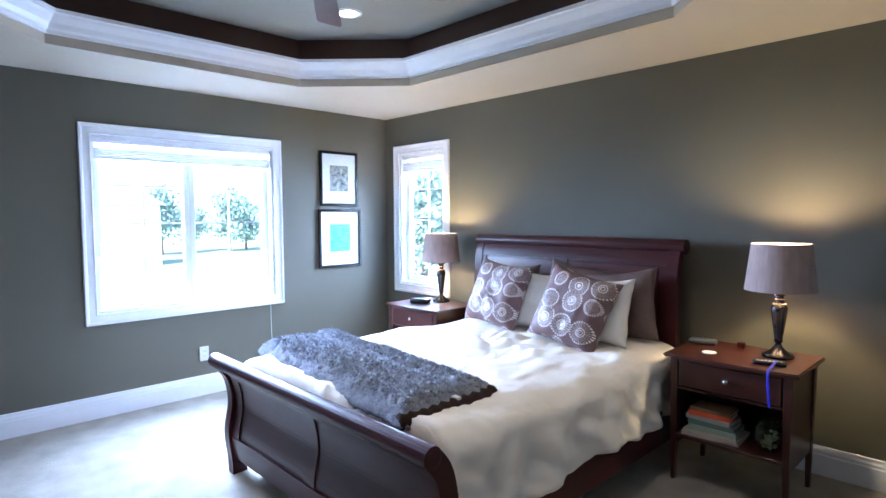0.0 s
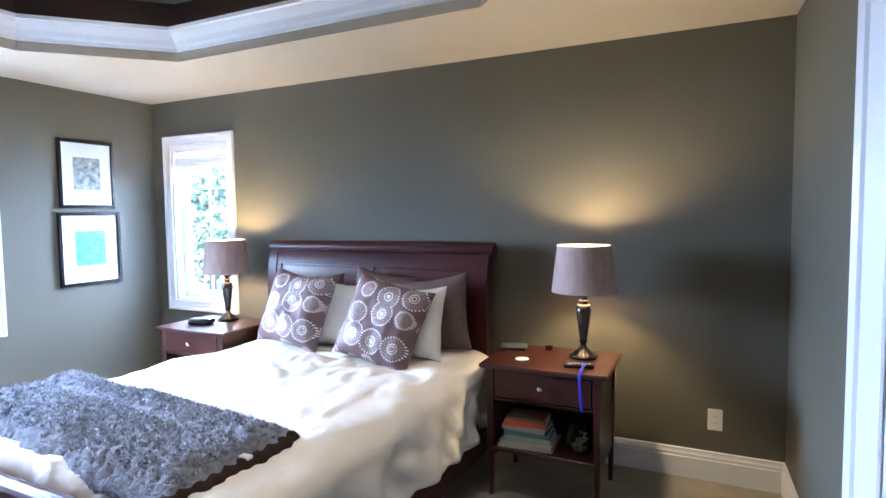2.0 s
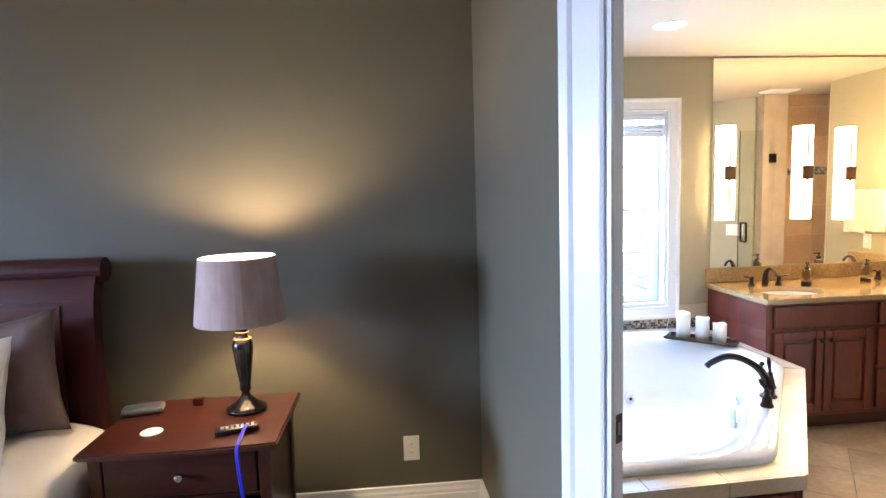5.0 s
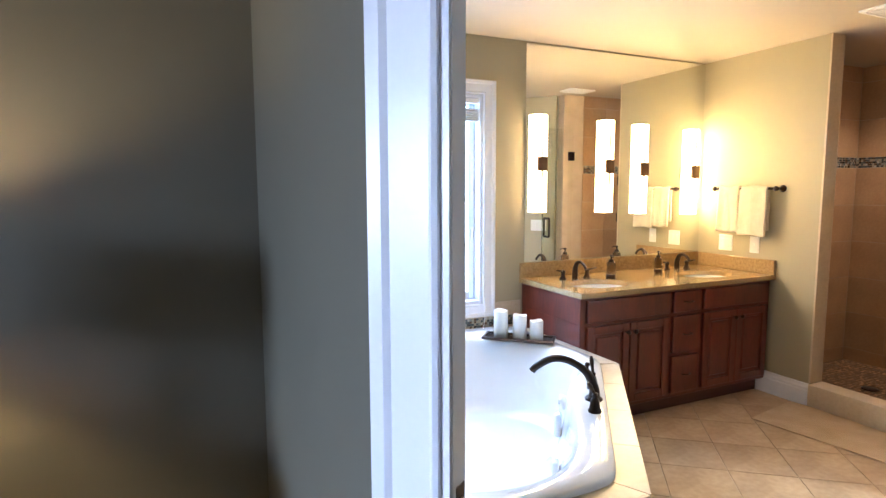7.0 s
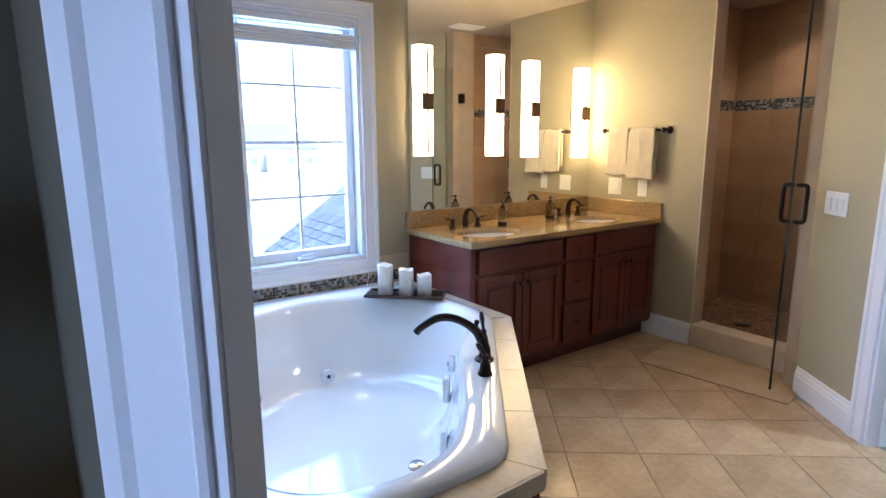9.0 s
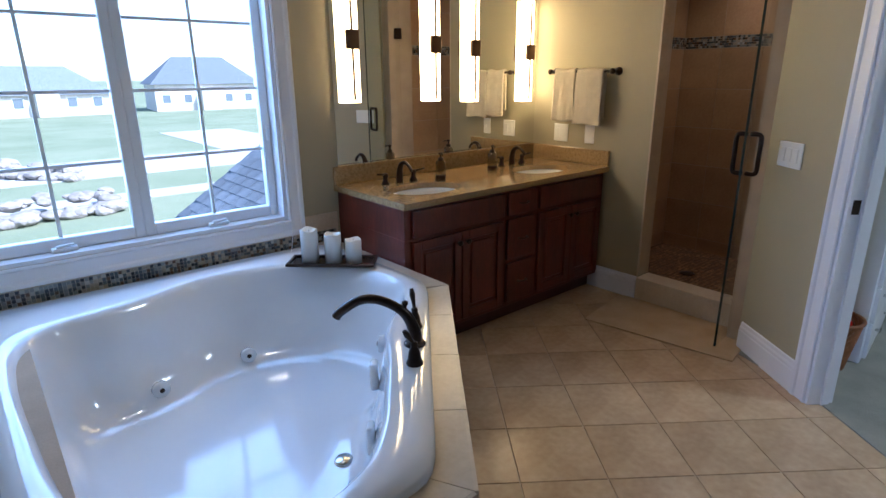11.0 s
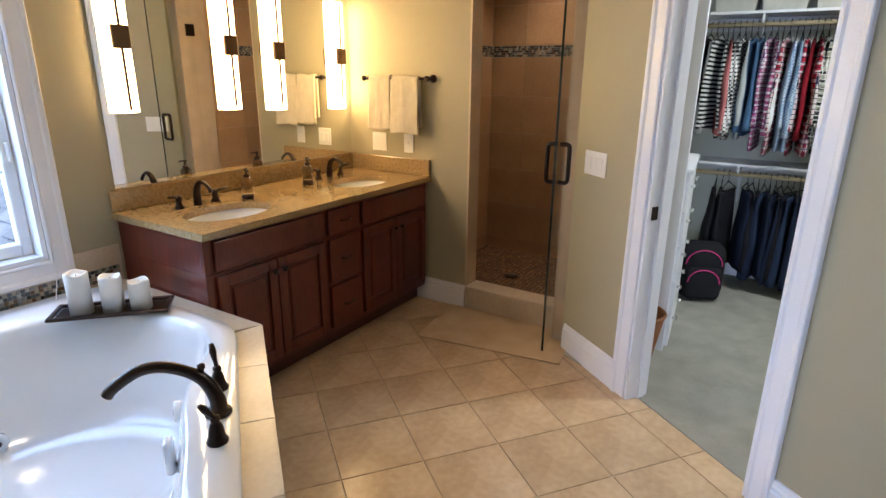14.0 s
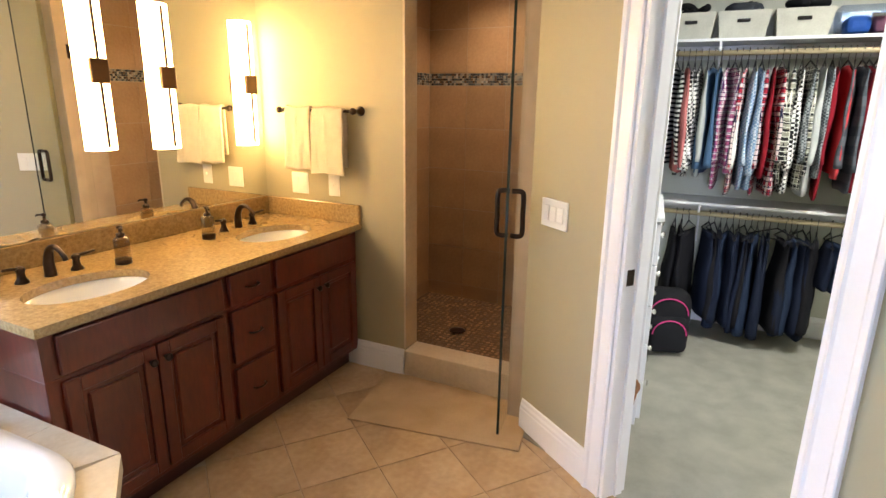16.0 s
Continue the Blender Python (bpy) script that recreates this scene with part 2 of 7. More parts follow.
def prism(bm, outline, z0, z1, m=None):
    """A closed outline in x and y, drawn up from z0 to z1."""
    lo = [bm.verts.new((x, y, z0)) for x, y in outline]
    hi = [bm.verts.new((x, y, z1)) for x, y in outline]
    n = len(outline)
    fs = [bm.faces.new(lo[::-1]), bm.faces.new(hi)]
    for i in range(n):
        fs.append(bm.faces.new((lo[i], lo[(i + 1) % n], hi[(i + 1) % n], hi[i])))
    bmesh.ops.recalc_face_normals(bm, faces=fs)
    if m is not None:
        bmesh.ops.transform(bm, matrix=m, verts=lo + hi)
    return bm


def tube(bm, pts, radii, n=12):
    pts = [Vector(p) for p in pts]
    if not hasattr(radii, "__len__"):
        radii = [radii] * len(pts)
    rings, up = [], None
    for i, p in enumerate(pts):
        d = (pts[min(i + 1, len(pts) - 1)] - pts[max(i - 1, 0)]).normalized()
        if up is None:
            up = Vector((0, 0, 1)) if abs(d.z) < 0.9 else Vector((1, 0, 0))
        s = d.cross(up).normalized()
        up = s.cross(d).normalized()
        rings.append([bm.verts.new(p + radii[i] * (math.cos(2 * math.pi * k / n) * s + math.sin(2 * math.pi * k / n) * up)) for k in range(n)])
    for a, b in zip(rings, rings[1:]):
        for k in range(n):
            bm.faces.new((a[k], a[(k + 1) % n], b[(k + 1) % n], b[k]))
    bm.faces.new(rings[0][::-1])
    bm.faces.new(rings[-1])
    return bm


def wall(name, a, b, z1, thick, mat, holes=(), z0=0.0):
    """A wall whose face runs from a to b in plan, thick to the right of that way; holes: (along0, along1, z0, z1)."""
    a, b = Vector(a), Vector(b)
    length = (b - a).length
    m = Matrix.Translation((a.x, a.y, 0)) @ Matrix.Rotation(math.atan2(b.y - a.y, b.x - a.x), 4, "Z")
    bm = B()
    cuts = sorted({0.0, length, *[h[0] for h in holes], *[h[1] for h in holes]})
    for u0, u1 in zip(cuts, cuts[1:]):
        spans = [(z0, z1)]
        for h in holes:
            if h[0] <= u0 + 1e-6 and h[1] >= u1 - 1e-6:
                spans = [(z0, h[2]), (h[3], z1)]
        for s0, s1 in spans:
            if s1 - s0 > 1e-4:
                box(bm, (u0, -thick, s0), (u1, 0, s1))
    bmesh.ops.remove_doubles(bm, verts=bm.verts, dist=1e-5)
    bmesh.ops.transform(bm, matrix=m, verts=bm.verts)
    return part(name, bm, mat, kind="structure")


def sweep(name, line, profile, mat, parent=None, closed=False, kind="structure", label=""):
    """A moulding: profile points (out, up) carried along a line in plan, at the left of its way."""
    pts = [Vector(p).to_3d() if len(p) == 2 else Vector(p) for p in line]
    n = len(pts)
    bm, rings = B(), []
    for i, p in enumerate(pts):
        d0 = (p - pts[i - 1]).normalized() if (i or closed) else None
        d1 = (pts[(i + 1) % n] - p).normalized() if (i < n - 1 or closed) else None
        d0, d1 = d0 or d1, d1 or d0
        n0, n1 = Vector((-d0.y, d0.x, 0)), Vector((-d1.y, d1.x, 0))
        s = (n0 + n1).normalized()
        s = s / max(s.dot(n0), 0.2)
        rings.append([bm.verts.new(p + s * o + Vector((0, 0, u))) for o, u in profile])
    k = len(profile)
    pairs = list(zip(rings, rings[1:])) + ([(rings[-1], rings[0])] if closed else [])
    for a, b in pairs:
        for i in range(k):
            bm.faces.new((a[i], b[i], b[(i + 1) % k], a[(i + 1) % k]))
    if not closed:
        bm.faces.new(rings[0])
        bm.faces.new(rings[-1][::-1])
    bmesh.ops.recalc_face_normals(bm, faces=bm.faces)
    return part(name, bm, mat, parent, label=label, kind=kind)


BASE_BED = [(0, 0), (0.016, 0), (0.016, 0.115), (0.013, 0.12), (0.013, 0.134), (0.008, 0.146), (0.006, 0.162), (0, 0.166)]
BASE_PROFILE = [(0, 0), (0.016, 0), (0.016, 0.105), (0.013, 0.11), (0.013, 0.124), (0.008, 0.134), (0.006, 0.150), (0, 0.154)]
CASE_PROFILE_W = 0.09


def casing(name, a, b, z0, z1, width, face, sill=False, bottom=False, thick=0.022):
    """Trim boards round an opening in the plane from a to b (plan), standing proud towards face (a plan vector)."""
    a, b, f = Vector(a), Vector(b), Vector(face).normalized()
    d = (b - a).normalized()
    L = (b - a).length
    m = Matrix(((d.x, f.x, 0, a.x), (d.y, f.y, 0, a.y), (0, 0, 1, 0), (0, 0, 0, 1)))
    bm = B()
    # a stepped profile: raised outer band, flat, raised inner band
    prof = [(0.0, 0.0), (0.0, 0.012), (0.008, 0.016), (0.016, 0.011), (0.062 * width / 0.09, 0.013),
            (0.070 * width / 0.09, 0.020), (width - 0.004, thick), (width, thick - 0.004), (width, 0.0)]
    def board(p0, p1, o0, o1):
        r0 = [bm.verts.new((p0[0] + o0[0] * w, t, p0[1] + o0[1] * w)) for w, t in prof]
        r1 = [bm.verts.new((p1[0] + o1[0] * w, t, p1[1] + o1[1] * w)) for w, t in prof]
        k = len(prof)
        for i in range(k):
            bm.faces.new((r0[i], r1[i], r1[(i + 1) % k], r0[(i + 1) % k]))
        bm.faces.new(r0)
        bm.faces.new(r1[::-1])
    zb = z0
    lowl, lowr = ((-1, -1), (1, -1)) if bottom else ((-1, 0), (1, 0))
    board((0, zb), (0, z1), lowl, (-1, 1))
    board((0, z1), (L, z1), (-1, 1), (1, 1))
    board((L, z1), (L, zb), (1, 1), lowr)
    if bottom:
        board((L, zb), (0, zb), (1, -1), (-1, -1))
    bmesh.ops.recalc_face_normals(bm, faces=bm.faces)
    bmesh.ops.transform(bm, matrix=m, verts=bm.verts)
    return part(name, bm, M_TRIM, kind="structure")


# ---- shell: bedroom ----
CH = 2.478
BW, BE, BN, BS = -3.92, 0.865, 4.0, -3.0
RN, RE = 5.215, 4.38
BCH = 2.425
D0, D1 = Vector((0.9095, 2.8676)), Vector((0.989, 2.750))
DDIR = (D1 - D0).normalized()
DR = D1 + DDIR * 0.88
DEND = DR + DDIR * 1.6
wall("wall_west", (BW, BS), (BW, BN), CH, -0.16, M_WALL, [(1.306 - BS, 2.708 - BS, 0.771, 2.076)])
wall("wall_north", (BW - 0.16, BN), (BE + 0.13, BN), CH, -0.16, M_WALL, [(0.385, 1.025, 0.785, 2.10)])
wall("wall_east", (BE, BN + 0.02), tuple(D0), CH, -0.12, M_WALL)
wall("wall_south", (BE + 3, BS), (BW - 0.16, BS), CH, -0.16, M_WALL)
DW = (DEND - D0).length
d1 = (D1 - D0).length
wall("wall_entry", D0, DEND, CH, -0.042, M_WALL, [(d1, d1 + 0.88, 0.0, 2.05)])
wall("wall_east_far", DEND, (DEND.x, BS), CH, -0.12, M_WALL)

TX0, TX1, TY0, TY1, TC = -3.17, 0.10, 0.33, 3.17, 0.61
TRAY = [(TX0, TY0 + TC), (TX0, TY1 - TC), (TX0 + TC, TY1), (TX1 - TC, TY1), (TX1, TY1 - TC), (TX1, TY0 + TC), (TX1 - TC, TY0), (TX0 + TC, TY0)]
bm = B()
outer = [(BW - 0.16, -0.5), (BW - 0.16, BN + 0.16), (BW - 0.16, BN + 0.16), (1.2, BN + 0.1), (1.2, BN + 0.1), (3.2, BS - 0.1), (3.2, BS - 0.1), (BW - 0.16, BS - 0.1)]
lo = [bm.verts.new((x, y, CH)) for x, y in TRAY]
hi = [bm.verts.new((x, y, 2.825)) for x, y in TRAY]
out = [bm.verts.new((x, y, CH)) for x, y in outer]
for i in range(8):
    j = (i + 1) % 8
    bm.faces.new((lo[i], lo[j], hi[j], hi[i]))
    f = [lo[i], out[i], out[j], lo[j]]
    if (out[i].co - out[j].co).length < 1e-6:
        f = [lo[i], out[i], lo[j]]
    bm.faces.new(f)
bmesh.ops.remove_doubles(bm, verts=bm.verts, dist=1e-5)
part("ceiling", bm, M_CEIL, kind="structure")
bm = B()
box(bm, (TX0 - 0.05, TY0 - 0.05, 2.825), (TX1 + 0.05, TY1 + 0.05, 2.89))
part("ceiling_tray_top", bm, M_CEILGREY, kind="structure")
bm = B()
box(bm, (BW - 0.16, BS - 0.1, 2.9), (2.8, BN + 0.16, 3.0))
part("roof_deck", bm, M_CEILGREY, kind="structure")
ring = [(x, y, 2.535) for x, y in TRAY][::-1]
sweep("tray_crown_moulding", ring, [(0, 0), (0.012, 0.0), (0.016, 0.018), (0.03, 0.03), (0.045, 0.055), (0.075, 0.085), (0.085, 0.10), (0.10, 0.104), (0.10, 0.125), (0, 0.125)], M_TRIM, closed=True)
sweep("tray_brown_band", [(x, y, 2.661) for x, y in TRAY][::-1], [(0, 0), (0.02, 0), (0.02, 0.164), (0, 0.164)], M_BROWN, closed=True)

bm = B()
prism(bm, [(BW - 0.16, BS - 0.1), (3.2, BS - 0.1), (DEND.x + 0.04, DEND.y + 0.04), (D0.x + 0.06, D0.y + 0.05), (0.93, BN + 0.16), (BW - 0.16, BN + 0.16)], -0.12, 0.0)
part("floor_carpet", bm, M_CARPET, kind="structure")
E1 = (D0.x, D0.y)
sweep("baseboard", [(D0.x, D0.y + 0.012), (BE, BN), (BW, BN), (BW, BS), (1.4, BS)], BASE_BED, M_TRIM)
casing("window_1_casing", (BW, 1.306), (BW, 2.708), 0.771, 2.076, 0.082, (1, 0), bottom=True)
casing("window_2_casing", (-3.695, BN), (-3.055, BN), 0.785, 2.10, 0.085, (0, -1), bottom=True)
nface = Vector((DDIR.y, -DDIR.x))
casing("entry_casing", D1, DR, 0.0, 2.05, 0.128, nface)
casing("entry_casing", D1 - nface * 0.042, DR - nface * 0.042, 0.0, 2.05, 0.092, -nface)


def jamb(name, a, b, z1, depth, back, stop=0.5, proud=0.012):
    """The lining of a doorway from a to b, reaching depth along back."""
    a, b, k = Vector(a), Vector(b), Vector(back).normalized()
    d = (b - a).normalized()
    L = (b - a).length
    m = Matrix(((d.x, k.x, 0, a.x), (d.y, k.y, 0, a.y), (0, 0, 1, 0), (0, 0, 0, 1)))
    bm = B()
    box(bm, (-0.002, -0.004, 0), (0.016, depth + 0.004, z1), m=m)
    box(bm, (L - 0.016, -0.004, 0), (L + 0.002, depth + 0.004, z1), m=m)
    box(bm, (0.016, -0.004, z1 - 0.016), (L - 0.016, depth + 0.004, z1 + 0.002), m=m)
    for u in (0.016, L - 0.016 - proud):
        box(bm, (u, depth * stop, 0), (u + proud, depth * stop + 0.033, z1 - 0.016), m=m)
    return part(name, bm, M_TRIM, kind="structure")


jamb("entry_jamb", D1, DR, 2.05, 0.042, -nface, 0.06, 0.002)

# ---- shell: bathroom ----
CD = Vector((0.609, 0.793))
CL, CR = Vector((3.84, 3.07)), Vector((3.84 - 0.609 * 0.706, 3.07 - 0.793 * 0.706))
CLAR = CL + CD * 0.57
CNEAR = CR - CD * 0.7
cn = Vector((-CD.y, CD.x))
wall("wall_bath_north", (1.0, RN), (RE + 0.12, RN), BCH, -0.16, M_WALL2, [(0.04, 1.405, 0.70, 2.06)])
wall("wall_bath_west", (1.02, 2.96), (1.02, RN + 0.16), BCH, -0.02, M_WALL2)
wall("wall_bath_east", (RE, RN), (RE, 4.27), BCH, -0.12, M_WALL2)
wall("wall_closet_side", CLAR, CNEAR, BCH, -0.11, M_WALL2, [(0.57, 0.57 + (CL - CR).length, 0.0, 2.05)])
wall("wall_bath_south", CNEAR, (DEND.x + 0.15, DEND.y + 0.02), BCH, -0.1, M_WALL2)
bm = B()
prism(bm, [(0.93, BN + 0.16), (1.0, 2.9), (DEND.x, DEND.y), (2.7, 0), (6.6, 0), (6.6, 3.6), (RE + 1.35, 3.6), (RE + 1.35, RN + 0.16), (0.93, RN + 0.16)], BCH, BCH + 0.03)
part("ceiling_bath", bm, M_CEIL, kind="structure")
bm = B()
prism(bm, [(D0.x + 0.061, D0.y + 0.051), (0.94, RN + 0.1), (RE + 0.05, RN + 0.1), (RE + 0.05, 3.65), (CL.x - cn.x * 0.06, CL.y - cn.y * 0.06), (CR.x - cn.x * 0.06, CR.y - cn.y * 0.06), (2.7, 1.6), (DEND.x + 0.041, DEND.y + 0.041)], -0.12, -0.004)
part("floor_bath", bm, M_GROUT, kind="structure")
bm = B()
prism(bm, [(2.7, -0.2), (6.6, -0.2), (6.6, 3.6), (4.15, 3.6), (CL.x - cn.x * 0.06, CL.y - cn.y * 0.06), (CR.x - cn.x * 0.06, CR.y - cn.y * 0.06), (2.7, 1.5)], -0.12, 0.006)
part("floor_closet", bm, M_CARPET2, kind="structure")
casing("bath_window_casing", (1.04, RN), (2.405, RN), 0.70, 2.06, 0.088, (0, -1), bottom=True)
casing("closet_casing", CL, CR, 0.0, 2.05, 0.09, cn)
jamb("closet_jamb", CL, CR, 2.05, 0.11, -cn)
sweep("baseboard", [(RE, 4.27), (RE, 4.68)], BASE_PROFILE, M_TRIM)
sweep("baseboard", [tuple(CL + CD * 0.09), tuple(CL + CD * 0.55)], BASE_PROFILE, M_TRIM)
sweep("baseboard", [tuple(CNEAR), tuple(CR - CD * 0.09)], BASE_PROFILE, M_TRIM)
# shower
SB = RE + 1.30
wall("wall_shower_left", (RE + 0.12, 4.80), (SB, 4.80), BCH, -0.1, M_GROUT)
wall("wall_shower_back", (SB, 4.90), (SB, 3.5), BCH, -0.1, M_GROUT)
wall("wall_shower_right", (SB, 3.60), (4.23, 3.60), BCH, -0.1, M_GROUT)
wall("wall_shower_front", (RE + 0.12, 4.27), (RE + 0.12, 4.80), BCH, -0.004, M_SHTILE)
bm = B()
box(bm, (RE - 0.002, 4.262, 0.16), (RE + 0.124, 4.2735, BCH))
part("shower_jamb_tile", bm, M_DECK, kind="structure")
bm = B()
box(bm, (RE + 0.1, 3.60, -0.05), (SB, 4.80, 0.012))
part("floor_shower", bm, material("brown_shower_grout", (0.16, 0.095, 0.05), 0.9, bump=0.2), kind="structure")
bm = B()
rng = random.Random(5)
for i in range(34):
    for j in range(34):
        x, y = RE + 0.15 + i * 0.0345 + rng.uniform(-0.006, 0.006), 3.62 + j * 0.0345 + rng.uniform(-0.006, 0.006)
        a, q, w = rng.uniform(0, 3), rng.uniform(0.012, 0.016), rng.uniform(0.009, 0.014)
        vs = []
        for k in range(8):
            t = 2 * math.pi * k / 8
            px, py = q * math.cos(t), w * math.sin(t)
            vs.append(bm.verts.new((x + px * math.cos(a) - py * math.sin(a), y + px * math.sin(a) + py * math.cos(a), 0.012)))
        top = bm.verts.new((x, y, 0.019))
        for k in range(8):
            bm.faces.new((vs[k], vs[(k + 1) % 8], top))
tagged(part("shower_pebble_floor", bm, M_PEBBLE, smooth=True), "brown and tan river pebbles set in the shower floor", "shower floor", kind="stuff")
bm = B()
box(bm, (RE - 0.02, 3.585, 0.0), (RE + 0.13, 4.265, 0.155), 0.006, 2)
part("shower_curb", bm, M_DECK, kind="structure")

# closet
CB = 6.08
wall("wall_closet_back", (CB, 3.55), (CB, 0.0), BCH, -0.1, M_CLOSET)
wall("wall_closet_north", (4.24, 3.46), (CB, 3.46), BCH, -0.1, M_CLOSET)
wall("wall_closet_south", (CB + 0.1, 0.3), (2.7, 0.3), BCH, -0.1, M_CLOSET)
wall("wall_closet_west", (2.9, 0.2), (2.9, 1.75), BCH, -0.1, M_CLOSET)
sweep("baseboard", [(CB, 0.4), (CB, 3.46)], BASE_PROFILE, M_TRIM)

# ---- windows ----


def window(name, a, b, z0, z1, out, sashes, bars, blind):
    """A casement window in the wall opening from a to b; out: plan vector to the outside; bars: (columns, rows) of each sash."""
    a, b, o = Vector(a), Vector(b), Vector(out).normalized()
    d = (b - a).normalized()
    L = (b - a).length
    m = Matrix(((d.x, o.x, 0, a.x), (d.y, o.y, 0, a.y), (0, 0, 1, 0), (0, 0, 0, 1)))
    w = empty(name, m, "white vinyl casement window with grid bars and a raised white blind", "window")
    w["kind"] = "structure"
    bm = B()
    for q in (((0.001, 0.002, z0 + 0.001), (0.02, 0.155, z1 - 0.001)), ((L - 0.02, 0.002, z0 + 0.001), (L - 0.001, 0.155, z1 - 0.001)),
              ((0.02, 0.002, z0 + 0.001), (L - 0.02, 0.155, z0 + 0.02)), ((0.02, 0.002, z1 - 0.02), (L - 0.02, 0.155, z1 - 0.001))):
        box(bm, *q)
    part("window_frame", bm, M_TRIM, w)
    sw = (L - 0.04) / sashes
    for s in range(sashes):
        x0, x1 = 0.02 + s * sw, 0.02 + (s + 1) * sw
        bm = B()
        f, y0, y1 = 0.045, 0.075, 0.125
        box(bm, (x0, y0, z0 + 0.02), (x0 + f, y1, z1 - 0.02), 0.005, 1)
        box(bm, (x1 - f, y0, z0 + 0.02), (x1, y1, z1 - 0.02), 0.005, 1)
        box(bm, (x0 + f, y0, z0 + 0.02), (x1 - f, y1, z0 + 0.02 + f + 0.01), 0.005, 1)
        box(bm, (x0 + f, y0, z1 - 0.02 - f), (x1 - f, y1, z1 - 0.02), 0.005, 1)
        part("sash", bm, M_VINYL, w)
        gx0, gx1, gz0, gz1 = x0 + f, x1 - f, z0 + 0.03 + f, z1 - 0.02 - f
        for c in range(1, bars[0]):
            bm = B()
            x = gx0 + (gx1 - gx0) * c / bars[0]
            box(bm, (x - 0.007, 0.096, gz0), (x + 0.007, 0.110, gz1))
            part("grid_bar", bm, M_VINYL, w)
        for c in range(1, bars[1]):
            bm = B()
            z = gz0 + (gz1 - gz0) * c / bars[1]
            box(bm, (gx0, 0.097, z - 0.007), (gx1, 0.109, z + 0.007))
            part("grid_bar", bm, M_VINYL, w)
        bm = B()
        box(bm, (gx0 - 0.004, 0.101, gz0 - 0.004), (gx1 + 0.004, 0.105, gz1 + 0.004))
        g = part("pane", bm, M_GLASS, w)
        g.visible_shadow = False
        # crank and its cover
        bm = B()
        box(bm, (x0 + sw * 0.5 - 0.05, 0.035, z0 + 0.02), (x0 + sw * 0.5 + 0.05, 0.075, z0 + 0.04), 0.006, 2)
        tube(bm, [(x0 + sw * 0.5 - 0.03, 0.045, z0 + 0.045), (x0 + sw * 0.5 + 0.035, 0.035, z0 + 0.052)], 0.007, 8)
        part("crank", bm, M_VINYL, w)
        bm = B()
        box(bm, ((x1 - f * 0.6) if s else (x0 + f * 0.4), 0.06, z0 + 0.42), ((x1 - f * 0.3) if s else (x0 + f * 0.7), 0.076, z0 + 0.50), 0.004, 1)
        part("sash_lock", bm, M_VINYL, w)
    bl = part("blind", box(B(), (0.024, 0.012, z1 - 0.055), (L - 0.024, 0.06, z1 - 0.021), 0.004, 1), M_TRIM, w)
    bm = B()
    n = 5
    for k in range(n):
        z = z1 - 0.085 - blind + k * blind / n
        box(bm, (0.024, 0.016, z), (L - 0.024, 0.056, z + blind / n - 0.003), 0.004, 1)
    part("blind_folds", bm, M_PAPER, bl)
    bm = B()
    box(bm, (0.024, 0.014, z1 - 0.10 - blind), (L - 0.024, 0.058, z1 - 0.087 - blind), 0.004, 1)
    part("bottom_rail", bm, M_TRIM, bl)
    return w


window("window_1", (BW, 1.306), (BW, 2.708), 0.771, 2.076, (-1, 0), 2, (2, 4), 0.07)
window("window_2", (-3.695, BN), (-3.055, BN), 0.785, 2.10, (0, 1), 1, (2, 4), 0.08)
window("window_3", (1.04, RN), (2.405, RN), 0.70, 2.06, (0, 1), 2, (2, 4), 0.07)

# ---- bedroom things ----


def bez(p, n):
    """A smooth open curve through the points p."""
    out = []
    for i in range(len(p) - 1):
        a, b, c, d = Vector(p[max(i - 1, 0)]), Vector(p[i]), Vector(p[i + 1]), Vector(p[min(i + 2, len(p) - 1)])
        for k in range(n):
            t = k / n
            out.append(0.5 * ((2 * b) + (-a + c) * t + (2 * a - 5 * b + 4 * c - d) * t * t + (-a + 3 * b - 3 * c + d) * t ** 3))
    out.append(Vector(p[-1]))
    return out


def ribbon(bm, pts, x0, x1, th):
    """A board th thick, bent along pts (y, z), from x0 to x1."""
    rings = []
    for i, p in enumerate(pts):
        d = (pts[min(i + 1, len(pts) - 1)] - pts[max(i - 1, 0)]).normalized()
        s = Vector((-d.y, d.x)) * th / 2
        q0, q1 = p + s, p - s
        rings.append([bm.verts.new(v) for v in ((x0, q0.x, q0.y), (x1, q0.x, q0.y), (x1, q1.x, q1.y), (x0, q1.x, q1.y))])
    for a, b in zip(rings, rings[1:]):
        for k in range(4):
            bm.faces.new((a[k], a[(k + 1) % 4], b[(k + 1) % 4], b[k]))
    bm.faces.new(rings[0][::-1])
    bm.faces.new(rings[-1])
    bmesh.ops.recalc_face_normals(bm, faces=bm.faces)
    return bm


